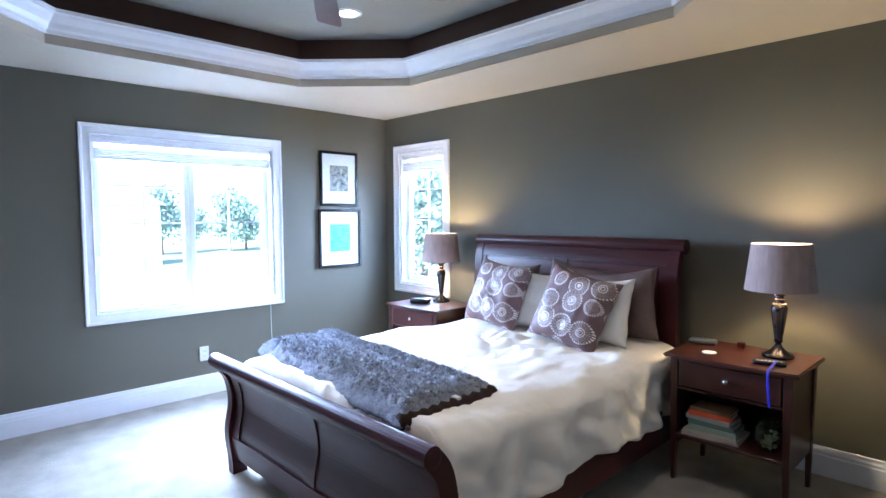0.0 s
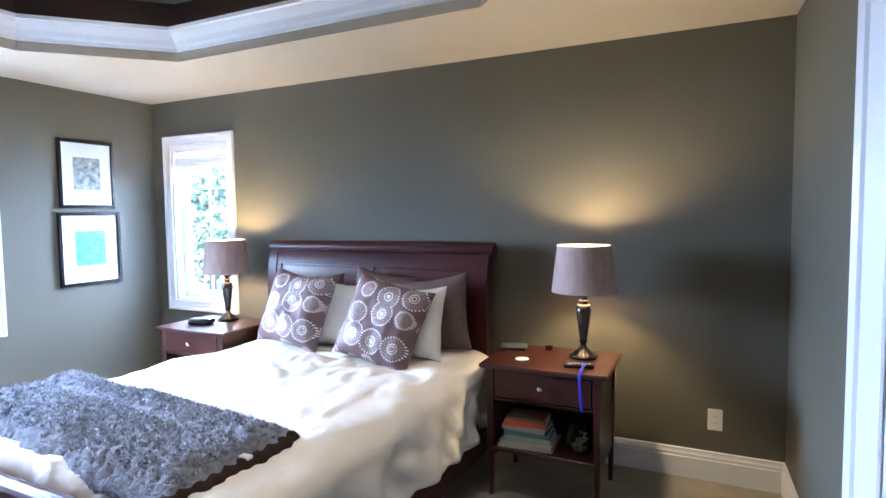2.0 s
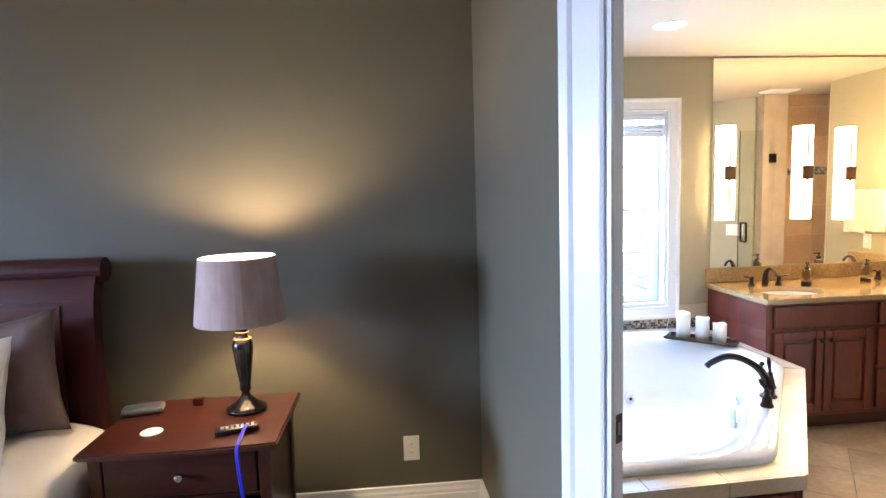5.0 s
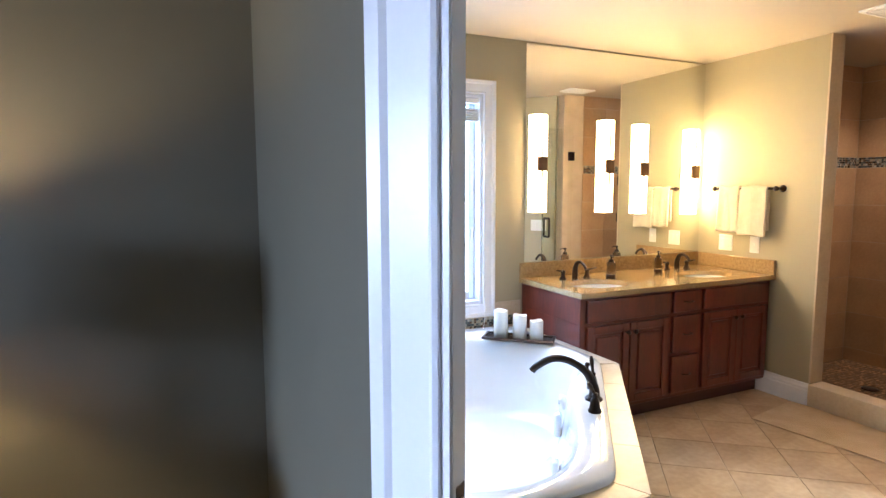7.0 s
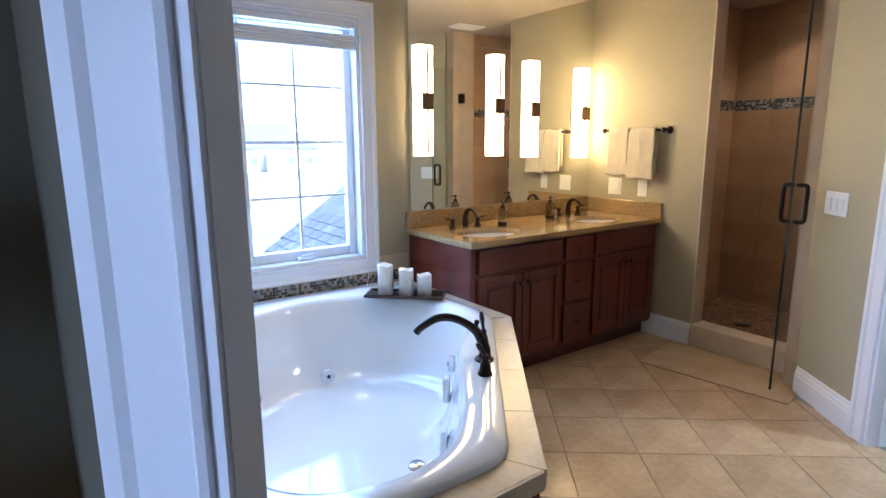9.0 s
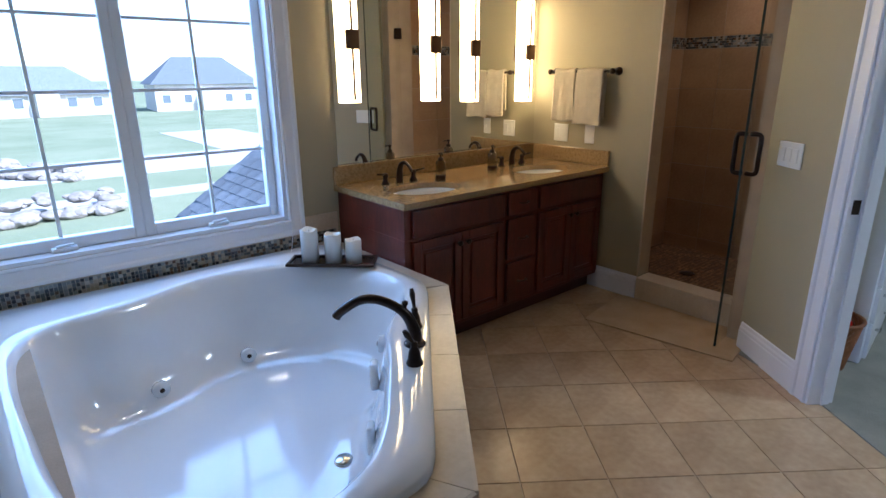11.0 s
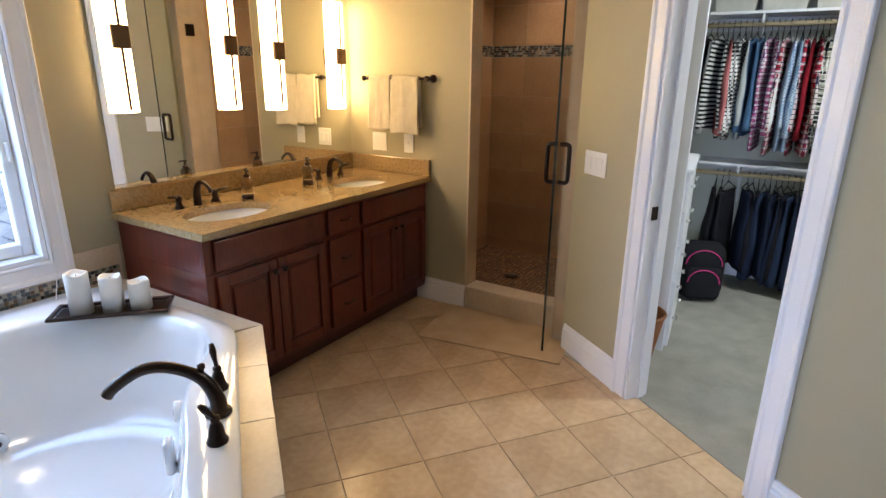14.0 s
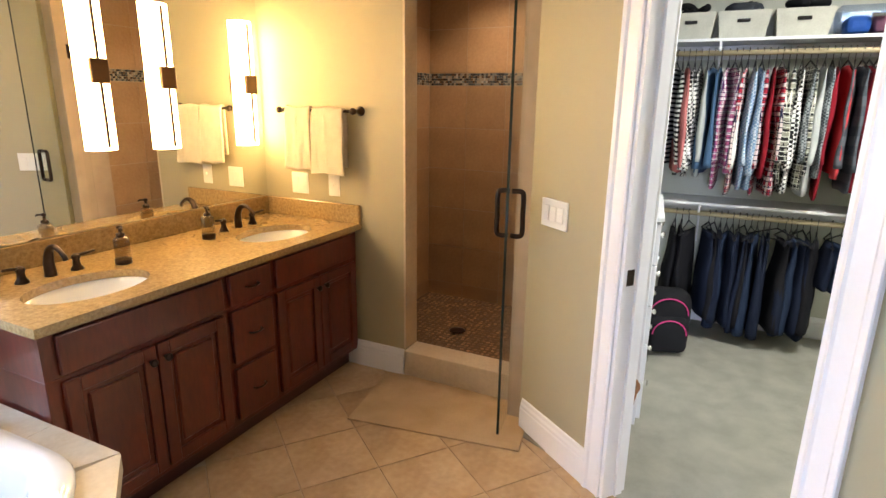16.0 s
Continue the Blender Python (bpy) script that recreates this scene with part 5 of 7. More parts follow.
def tub_faucet():
    e = empty("tub_faucet", pose(0, 0, 0), "oil-rubbed bronze arched tub filler with two lever handles on the rim", "faucet")
    z = TZ + 0.025
    inn = -fn
    c = Vector((2.203, 3.838))
    pts = bez([(c.x, c.y, z), (c.x + inn.x * 0.0, c.y, z + 0.05), (c.x + inn.x * 0.035, c.y + inn.y * 0.035, z + 0.12), (c.x + inn.x * 0.11, c.y + inn.y * 0.11, z + 0.165),
               (c.x + inn.x * 0.18, c.y + inn.y * 0.18, z + 0.168), (c.x + inn.x * 0.245, c.y + inn.y * 0.245, z + 0.130), (c.x + inn.x * 0.265, c.y + inn.y * 0.265, z + 0.108)], 6)
    k = len(pts)
    rad = [0.026 - 0.010 * min(1, i / (k * 0.4)) for i in range(k)]
    rad[0] = 0.034
    rad[1] = 0.030
    part("spout", tube(B(), pts, rad, 18), M_BRONZE, e, smooth=True)
    bm = B()
    lathe(bm, [(0.038, 0), (0.038, 0.006), (0.030, 0.014)], 24, pose(c.x, c.y, z))
    part("spout_base", bm, M_BRONZE, e, smooth=True)
    bm = B()
    lathe(bm, [(0.006, 0), (0.006, 0.02), (0.011, 0.024), (0.011, 0.034), (0.004, 0.038)], 14, pose(c.x + inn.x * 0.03, c.y + inn.y * 0.03, z + 0.125))
    part("diverter", bm, M_BRONZE, e, smooth=True)
    for s in (-1, 1):
        h = c + fd * 0.138 * -s
        hd = part("handle", lathe(B(), [(0.028, 0), (0.028, 0.006), (0.022, 0.016), (0.019, 0.04), (0.014, 0.055), (0.010, 0.06), (0.013, 0.066), (0.012, 0.075), (0.004, 0.08)], 22, pose(h.x, h.y, z)), M_BRONZE, e, smooth=True)
        a = Vector((h.x, h.y, z + 0.07))
        tip = a + Vector((-fd.x * s * 0.02 + inn.x * 0.01, -fd.y * s * 0.02 + inn.y * 0.01, 0.075 if s == 1 else 0.055)) + (Vector((0, 0, 0)) if s == 1 else Vector((inn.x * 0.02, inn.y * 0.02, 0)))
        part("lever", tube(B(), [a, a.lerp(tip, 0.3), a.lerp(tip, 0.7), tip], [0.006, 0.007, 0.011, 0.007], 12), M_BRONZE, hd, smooth=True)


tub_faucet()

# tile splash behind the tub with a mosaic band
bm = B()
box(bm, (1.03, RN - 0.008, TZ - 0.02), (2.70, RN - 0.0005, 0.6115))
box(bm, (2.4955, RN - 0.008, 0.6115), (2.70, RN - 0.0005, 0.70))
ts = tagged(part("tub_splash", bm, M_DECK), kind="structure")
MOS = [material("mosaic_%s" % k, c, 0.15, bump=0.0, second=tuple(q * 0.75 for q in c), random_amount=0.15, coat=0.3) for k, c in
       (("slate", (0.10, 0.12, 0.12)), ("grey", (0.28, 0.29, 0.26)), ("sand", (0.42, 0.36, 0.26)), ("brown", (0.14, 0.085, 0.05)), ("dark", (0.035, 0.04, 0.045)), ("ivory", (0.52, 0.50, 0.42)))]


def tile_mesh(name, w, h, t, mat, bev=0.0012):
    """A tile facing -y, centred, t thick."""
    bm = B()
    box(bm, (-w / 2, -t, -h / 2), (w / 2, 0, h / 2))
    for v in bm.verts:
        if v.co.y < -t / 2:
            v.co.x *= 1 - 2 * bev / w
            v.co.z *= 1 - 2 * bev / h
    me = bpy.data.meshes.new(name)
    bm.to_mesh(me)
    bm.free()
    me.materials.append(mat)
    return me


MM = [tile_mesh("mosaic_tile", 0.0145, 0.0145, 0.004, m) for m in MOS]


def mosaic_joined(name, m, length, rows, seed, label, pitch=0.0165):
    """A band of small glass tiles as real pieces in one mesh; m: pose of its lower start, facing -y."""
    rng = random.Random(seed)
    bm = B()
    for i in range(int(length / pitch)):
        for j in range(rows):
            w = pitch - 0.002
            t = 0.003 + rng.uniform(0, 0.0015)
            x, z = (i + 0.5) * pitch, (j + 0.5) * pitch
            box(bm, (x - w / 2, -t, z - w / 2), (x + w / 2, 0, z + w / 2))
    me_mats = MOS
    bmesh.ops.transform(bm, matrix=m, verts=bm.verts)
    bm.faces.ensure_lookup_table()
    for k in range(0, len(bm.faces), 6):
        q = rng.choices(range(6), weights=(4, 3, 3, 2, 3, 1))[0]
        for f in range(6):
            bm.faces[k + f].material_index = q
    ob = part(name, bm, me_mats[0], kind="stuff")
    for x in me_mats[1:]:
        ob.data.materials.append(x)
    return tagged(ob, label, "mosaic")


mosaic_joined("tub_mosaic", pose(1.035, RN - 0.0085, TZ + 0.014), 1.66, 4, 2, "band of grey, brown and sand glass mosaic above the tub")


def raised_door(bm, x0, x1, z0, z1, y, f=0.05):
    """A door with a frame and a raised field, its back in the plane y, facing -y."""
    for q in (((x0, y - 0.02, z0), (x0 + f, y, z1)), ((x1 - f, y - 0.02, z0), (x1, y, z1)), ((x0 + f, y - 0.02, z0), (x1 - f, y, z0 + f)), ((x0 + f, y - 0.02, z1 - f), (x1 - f, y, z1))):
        box(bm, *q, 0.003, 1)
    field = B()
    box(field, (x0 + f - 0.002, y - 0.008, z0 + f - 0.002), (x1 - f + 0.002, y - 0.001, z1 - f + 0.002))
    if x1 - x0 > 0.16:
        box(field, (x0 + f + 0.018, y - 0.017, z0 + f + 0.018), (x1 - f - 0.018, y - 0.004, z1 - f - 0.018), 0.008, 1)
    return field


def vanity():
    e = empty("vanity_cabinet", pose(0, 0, 0), "red cherry wood double vanity cabinet with four doors and three drawers", "cabinet")
    X0, X1, Y, TOP = 2.715, RE - 0.004, 4.585, 0.82
    bm = B()
    box(bm, (X0, Y, 0.10), (X1, RN - 0.003, 0.655), 0.002, 1)
    box(bm, (X0, Y, 0.6555), (X1, Y + 0.02, TOP))
    box(bm, (X0, Y + 0.0205, 0.6555), (X0 + 0.02, RN - 0.003, TOP))
    part("body", bm, M_CHERRY, e)
    bm = B()
    box(bm, (X0 + 0.02, Y + 0.06, 0.0), (X1, RN - 0.01, 0.099))
    part("toe_kick", bm, M_DARKRED, e)
    a, b = 3.43, 3.70
    bm = B()
    box(bm, (X0 + 0.045, Y - 0.02, 0.665), (a - 0.02, Y, 0.80), 0.005, 2)
    part("drawer_front", bm, M_CHERRY, e)
    bm = B()
    box(bm, (b + 0.02, Y - 0.02, 0.665), (X1 - 0.03, Y, 0.80), 0.005, 2)
    part("drawer_front", bm, M_CHERRY, e)
    for z0, z1 in ((0.665, 0.80), (0.40, 0.64), (0.13, 0.375)):
        bm = B()
        box(bm, (a + 0.015, Y - 0.02, z0), (b - 0.015, Y, z1), 0.005, 2)
        d = part("drawer", bm, M_CHERRY, e)
        zc = (z0 + z1) / 2
        bm = B()
        tube(bm, [((a + b) / 2 - 0.035, Y - 0.02, zc), ((a + b) / 2 - 0.03, Y - 0.038, zc), ((a + b) / 2, Y - 0.042, zc - 0.003), ((a + b) / 2 + 0.03, Y - 0.038, zc), ((a + b) / 2 + 0.035, Y - 0.02, zc)], 0.004, 8)
        part("pull", bm, M_BRONZE, d, "oil-rubbed bronze pull", smooth=True)
    for x0, x1 in ((X0 + 0.045, a - 0.02), (b + 0.02, X1 - 0.03)):
        m = (x0 + x1) / 2
        for p, q, kx in ((x0, m - 0.003, m - 0.03), (m + 0.003, x1, m + 0.03)):
            bm = B()
            field = raised_door(bm, p, q, 0.13, 0.64, Y)
            d = part("door", bm, M_CHERRY, e)
            part("raised_panel", field, M_CHERRY, d)
            bm = B()
            lathe(bm, [(0.006, 0), (0.005, 0.012), (0.013, 0.016), (0.015, 0.024), (0.008, 0.029)], 18, pose(kx, Y - 0.02, 0.585, 90, 0, 0))
            part("knob", bm, M_BRONZE, d, "round bronze knob", smooth=True)
    return e


vanity()
SINKS = [(3.02, 4.80), (3.98, 4.80)]


def countertop():
    e = empty("vanity_countertop", pose(0, 0, 0), "polished beige and brown granite vanity top with a low splash", "countertop")
    X0, X1, Y0, Y1, Z0, Z1 = 2.69, RE - 0.003, 4.542, RN - 0.003, 0.8205, 0.852
    bm = B()
    n = 40
    # strips between the cutouts, each opening ringed by its own mesh grid
    cells = [(X0, 3.50, SINKS[0]), (3.50, X1, SINKS[1])]
    for cx0, cx1, (sx, sy) in cells:
        inner, outer = [], []
        for k in range(n):
            t = 2 * math.pi * k / n
            dx, dy = math.cos(t), math.sin(t)
            inner.append((sx + 0.215 * dx, sy + 0.155 * dy))
            s = min(((cx1 - sx) if dx > 0 else (sx - cx0)) / max(abs(dx), 1e-6), ((Y1 - sy) if dy > 0 else (sy - Y0)) / max(abs(dy), 1e-6))
            outer.append((sx + dx * s, sy + dy * s))
        for corner in ((cx0, Y0), (cx1, Y0), (cx0, Y1), (cx1, Y1)):
            k = min(range(n), key=lambda q: (outer[q][0] - corner[0]) ** 2 + (outer[q][1] - corner[1]) ** 2)
            outer[k] = corner
        vi = [[bm.verts.new((x, y, z)) for x, y in inner] for z in (Z0, Z1)]
        vo = [[bm.verts.new((x, y, z)) for x, y in outer] for z in (Z0, Z1)]
        for k in range(n):
            j = (k + 1) % n
            bm.faces.new((vi[1][k], vo[1][k], vo[1][j], vi[1][j]))
            bm.faces.new((vi[0][k], vi[0][j], vo[0][j], vo[0][k]))
            bm.faces.new((vi[0][k], vi[1][k], vi[1][j], vi[0][j]))
            if not (abs(vo[0][k].co.x - 3.50) < 1e-5 and abs(vo[0][j].co.x - 3.50) < 1e-5):
                bm.faces.new((vo[0][k], vo[0][j], vo[1][j], vo[1][k]))
    bmesh.ops.remove_doubles(bm, verts=bm.verts, dist=1e-5)
    bmesh.ops.recalc_face_normals(bm, faces=bm.faces)
    part("slab", bm, M_GRANITE, e)
    bm = B()
    box(bm, (X0, Y1 - 0.02, Z1 + 0.0005), (X1, Y1, 0.955), 0.003, 1)
    part("backsplash", bm, M_GRANITE, e)
    bm = B()
    box(bm, (X1 - 0.02, Y0 + 0.002, Z1 + 0.0005), (X1, Y1 - 0.021, 0.955), 0.003, 1)
    part("side_splash", bm, M_GRANITE, e)


countertop()


def sink(x, y):
    e = empty("sink", pose(x, y, 0.82), "white oval undermount sink in the granite top", "sink", "sinks in the vanity top")
    bm = B()
    rings = []
    n = 40
    for k, z in ((1.03, -0.002), (1.0, -0.003), (0.97, -0.02), (0.90, -0.07), (0.75, -0.11), (0.5, -0.135), (0.15, -0.142)):
        rings.append([bm.verts.new((0.215 * k * math.cos(2 * math.pi * i / n), 0.155 * k * math.sin(2 * math.pi * i / n), z)) for i in range(n)])
    for a, b in zip(rings, rings[1:]):
        for i in range(n):
            bm.faces.new((a[i], a[(i + 1) % n], b[(i + 1) % n], b[i]))
    bm.faces.new(rings[-1])
    part("basin", bm, M_TUB, e, smooth=True)
    bm = B()
    lathe(bm, [(0.02, -0.141), (0.021, -0.138), (0.012, -0.137)], 18)
    part("drain", bm, M_BRONZE, e, smooth=True)
    return e


for q in SINKS:
    sink(*q)


def basin_faucet(x, y):
    e = empty("basin_faucet", pose(x, y, 0.8525), "oil-rubbed bronze widespread basin faucet with two levers", "faucet", "faucets on the vanity")
    pts = bez([(0, 0, 0), (0, 0, 0.06), (0, -0.02, 0.105), (0, -0.06, 0.118), (0, -0.10, 0.095), (0, -0.112, 0.075)], 6)
    k = len(pts)
    part("spout", tube(B(), pts, [max(0.009, 0.022 - 0.02 * i / k) for i in range(k)], 16), M_BRONZE, e, smooth=True)
    for s in (-1, 1):
        h = part("handle", lathe(B(), [(0.024, 0), (0.024, 0.005), (0.015, 0.018), (0.013, 0.04), (0.017, 0.05), (0.014, 0.058), (0.006, 0.064)], 20, pose(s * 0.10, 0, 0)), M_BRONZE, e, smooth=True)
        part("lever", tube(B(), [(s * 0.10, 0, 0.055), (s * 0.125, -0.01, 0.060), (s * 0.165, -0.02, 0.066)], [0.005, 0.006, 0.005], 10), M_BRONZE, h, smooth=True)


basin_faucet(3.02, 5.03)
basin_faucet(3.98, 5.05)
M_AMBER = glassy("soap_glass", (0.66, 0.60, 0.50), gloss=1.6)


def soap(x, y):
    e = empty("soap_dispenser", pose(x, y, 0.8525), "clear glass soap dispenser with a bronze pump and a bronze band", "soap dispenser", "soap dispensers on the vanity")
    part("bottle", lathe(B(), [(0.030, 0.018), (0.030, 0.10), (0.024, 0.108), (0.014, 0.112)], 24), M_AMBER, e, smooth=True)
    part("foot_band", lathe(B(), [(0.031, 0), (0.032, 0.004), (0.032, 0.02), (0.031, 0.022)], 24), M_BRONZE, e, smooth=True)
    bm = B()
    lathe(bm, [(0.016, 0.112), (0.016, 0.125), (0.006, 0.128), (0.006, 0.145), (0.012, 0.147), (0.011, 0.156), (0.003, 0.158)], 18)
    tube(bm, [(0, 0, 0.150), (-0.012, -0.028, 0.149), (-0.014, -0.036, 0.143)], 0.004, 8)
    part("pump", bm, M_BRONZE, e, smooth=True)


soap(3.26, 4.95)
soap(3.73, 4.99)

# mirror, sconces
bm = B()
box(bm, (2.725, RN - 0.008, 0.958), (RE - 0.006, RN - 0.002, BCH - 0.012))
tagged(part("vanity_mirror", bm, M_MIRROR), "large frameless wall mirror over the double vanity", "mirror")


def sconce(x, z):
    e = empty("wall_sconce", pose(x, RN - 0.009, z), "tall lit white glass sconce with a bronze clip on the mirror", "wall lamp", "sconces on the mirror")
    bm = B()
    n = 14
    H = 0.326
    pr = []
    for k in range(n + 1):
        a = math.pi * k / n
        pr.append((-0.060 * math.cos(a), -0.014 - 0.036 * math.sin(a)))
    pr += [(0.058, -0.010), (-0.058, -0.010)]
    prism(bm, pr, -H, H)
    es = [ed for ed in bm.edges if abs(ed.verts[0].co.z - ed.verts[1].co.z) < 1e-5]
    part("glass_shade", bm, M_TUBE, e, smooth=False)
    bm = B()
    box(bm, (-0.02, -0.010, -0.10), (0.02, 0.0, 0.10), 0.003, 1)
    part("back_plate", bm, M_BRONZE, e)
    bm = B()
    box(bm, (-0.040, -0.064, -0.050), (0.040, -0.044, 0.050), 0.006, 2)
    part("clip", bm, M_CLIP, e)
    bm = B()
    box(bm, (-0.0055, -0.058, -H + 0.012), (0.0055, -0.0505, H - 0.012))
    part("centre_rod", bm, M_BRONZE, e)


M_CLIP = material("satin_bronze_clip", (0.16, 0.095, 0.05), 0.35, metal=0.6, bump=0.02)
for x, z in ((2.825, 1.625), (3.40, 1.615), (3.725, 1.60), (4.245, 1.585)):
    sconce(x, z)

# towel bar and towels on the east wall
e = empty("towel_bar", pose(0, 0, 0), "dark bronze towel bar on the bathroom wall", "towel bar")
for y in (4.53, 5.02):
    bm = B()
    lathe(bm, [(0.026, 0), (0.026, 0.006), (0.014, 0.016), (0.010, 0.05), (0.016, 0.062), (0.018, 0.078), (0.010, 0.088)], 20, pose(RE, y, 1.455, 0, -90, 0))
    part("bracket", bm, M_BRONZE, e, smooth=True)
part("rail", tube(B(), [(RE - 0.07, 4.53, 1.455), (RE - 0.07, 5.02, 1.455)], 0.008, 12), M_BRONZE, e, smooth=True)


def towel(y0, y1, z0, zb, seed):
    bm = B()
    path = [(RE - 0.055, zb)] + [(RE - 0.057, z) for z in (1.25, 1.40)] + [(RE - 0.062, 1.462), (RE - 0.07, 1.468), (RE - 0.082, 1.462), (RE - 0.088, 1.43), (RE - 0.090, 1.36), (RE - 0.092, 1.25), (RE - 0.094, 1.15), (RE - 0.095, z0)]
    path = bez(path, 4)
    n = 24
    grid = []
    for j, p in enumerate(path):
        row = []
        for i in range(n + 1):
            u = i / n
            y = y0 + (y1 - y0) * u + 0.006 * noise.noise(Vector((seed, p.y * 7, u)))
            w = 0.0045 * math.sin(u * 7 + seed) * min(1, (1.47 - p.y) * 4) + 0.004 * noise.noise(Vector((u * 8, p.y * 5, seed)))
            side = -1 if j > len(path) * 0.45 else 0.3
            row.append(bm.verts.new((p.x + side * abs(w), y - (0.012 * (1.47 - p.y) * 4 * (0.5 - u) if side < 0 else 0), p.y + 0.004 * math.sin(u * 7 + seed))))
        grid.append(row)
    for a, b in zip(grid, grid[1:]):
        for i in range(n):
            bm.faces.new((a[i], a[i + 1], b[i + 1], b[i]))
    bmesh.ops.recalc_face_normals(bm, faces=bm.faces)
    ob = part("hand_towel", bm, M_TOWEL, smooth=True)
    so = ob.modifiers.new("thick", "SOLIDIFY")
    so.thickness, so.offset = 0.011, 0.0
    return tagged(ob, "folded cream terry hand towel hanging on the towel bar", "towel", "towels on the bar")


towel(4.80, 4.965, 1.145, 1.18, 1.0)
towel(4.585, 4.785, 1.125, 1.165, 4.0)
plate("light_switch", facing(RE, 4.957, 1.048, -1, 0), 0.118, 0.12, "rocker", "white double rocker switch plate beside the vanity", "switch")
plate("wall_outlet", facing(RE, 4.717, 1.05, -1, 0), 0.075, 0.12, "toggle", "white toggle switch plate under the towels", "switch")
sp_ = CL + CD * 0.352
plate("light_switch", facing(sp_.x + CD.x * 0.045, sp_.y + CD.y * 0.045, 1.072, cn.x, cn.y), 0.172, 0.118, "rocker", "white triple rocker switch plate on the diagonal wall", "switch")

# candles on a tray
e = empty("candle_tray", pose(2.425, 4.79, TZ + 0.026, 0, 0, -42), "long dark bronze rectangular candle tray on the tub's corner", "tray")
bm = B()
box(bm, (-0.20, -0.065, 0.004), (0.20, 0.065, 0.010), 0.002, 1)
part("tray_floor", bm, M_BRONZE, e)
bm = B()
for a, b in (((-0.215, -0.08), (0.215, -0.062)), ((-0.215, 0.062), (0.215, 0.08))):
    box(bm, (a[0], a[1], 0.010), (b[0], b[1], 0.024), 0.003, 1)
for a, b in (((-0.215, -0.062), (-0.197, 0.062)), ((0.197, -0.062), (0.215, 0.062))):
    box(bm, (a[0], a[1], 0.010), (b[0], b[1], 0.024), 0.003, 1)
part("tray_rim", bm, M_BRONZE, e)
for k in (-0.16, 0.16):
    part("foot", box(B(), (k - 0.01, -0.05, 0), (k + 0.01, 0.05, 0.004)), M_BRONZE, e)


def candle(u, h, r, label):
    m = pose(2.425, 4.79, TZ + 0.0362, 0, 0, -42) @ pose(u, 0, 0)
    c = empty("pillar_candle", m, label, "candle", "pillar candles on the tray")
    bm = B()
    lathe(bm, [(r, 0), (r, h * 0.96), (r * 0.97, h), (r * 0.86, h * 0.995), (r * 0.80, h * 0.93), (r * 0.3, h * 0.92), (0.002, h * 0.92)], 28)
    for v in bm.verts:
        if v.co.z > h * 0.9:
            v.co.z += 0.004 * math.sin(3 * math.atan2(v.co.y, v.co.x) + u * 40)
    part("wax", bm, M_WAX, c, smooth=True)
    part("wick", tube(B(), [(0, 0, h * 0.92), (0.002, 0, h * 0.97)], 0.0012, 5), M_BLACK, c)


candle(-0.110, 0.168, 0.042, "tall ivory pillar candle on the bronze tray")
candle(0.005, 0.145, 0.041, "medium ivory pillar candle on the bronze tray")
candle(0.105, 0.118, 0.040, "short ivory pillar candle on the bronze tray")
bm = B()
tube(bm, [(2.40, RN - 0.03, 0.80), (2.402, RN - 0.05, 0.66), (2.38, RN - 0.08, 0.60), (2.36, RN - 0.10, TZ + 0.03)], 0.002, 6)
tagged(part("blind_cord", bm, M_PAPER), "thin white blind cord hanging over the tub rim", "cord")

# shower door, mat
e = empty("shower_door", pose(0, 0, 0), "open frameless clear glass shower door with a bronze ladder pull", "door")
h0, h1 = Vector((4.345, 3.60)), Vector((4.005, 3.565))
dd = (h1 - h0).normalized()
m = Matrix(((dd.x, -dd.y, 0, h0.x), (dd.y, dd.x, 0, h0.y), (0, 0, 1, 0), (0, 0, 0, 1)))
L = (h1 - h0).length
bm = B()
box(bm, (0, -0.005, 0.04), (L, 0.005, 2.08), m=m)
g = part("glass_panel", bm, M_SHGLASS, e)
bm = B()
box(bm, (L + 0.0005, -0.0055, 0.04), (L + 0.004, 0.0055, 2.08), m=m)
part("glass_edge", bm, plain("dark_glass_edge", (0.02, 0.035, 0.03), 0.1), e)
for s in (-1, 1):
    bm = B()
    y = s * 0.055
    tube(bm, bez([(L - 0.05, s * 0.006, 0.965), (L - 0.05, y * 0.8, 0.965), (L - 0.05, y, 0.985), (L - 0.05, y, 1.06), (L - 0.05, y, 1.135), (L - 0.05, y * 0.8, 1.155), (L - 0.05, s * 0.006, 1.155)], 4), 0.011, 14)
    bmesh.ops.transform(bm, matrix=m, verts=bm.verts)
    part("handle", bm, M_BRONZE, e, smooth=True)
for z in (0.35, 1.80):
    bm = B()
    box(bm, (-0.02, -0.014, z - 0.045), (0.055, 0.014, z + 0.045), 0.003, 1, m=m)
    part("hinge", bm, M_BRONZE, e)
bm = B()
mc = pose(4.157, 3.907, 0.0, 0, 0, 99)
box(bm, (-0.422, -0.257, 0.0005), (0.422, 0.257, 0.010), 0.005, 2)
bmesh.ops.transform(bm, matrix=mc, verts=bm.verts)
M_MAT = material("tan_bath_mat", (0.56, 0.42, 0.27), 0.95, scale=7, fine=380, second=(0.45, 0.33, 0.20), bump=0.7, depth=0.006, spec=0.1)
tagged(part("bath_mat", bm, M_MAT), "thin tan rectangular bath mat in front of the shower curb", "bath mat")
bm = B()
lathe(bm, [(0.05, 0.0), (0.055, 0.004), (0.045, 0.006), (0.002, 0.006)], 24, pose(5.05, 4.25, 0.0185))
tagged(part("shower_drain", bm, M_BRONZE, smooth=True), "round dark bronze shower drain in the pebble floor", "drain")
e = empty("shower_valve", pose(0, 0, 0), "bronze shower valves on the tiled wall", "shower fittings")
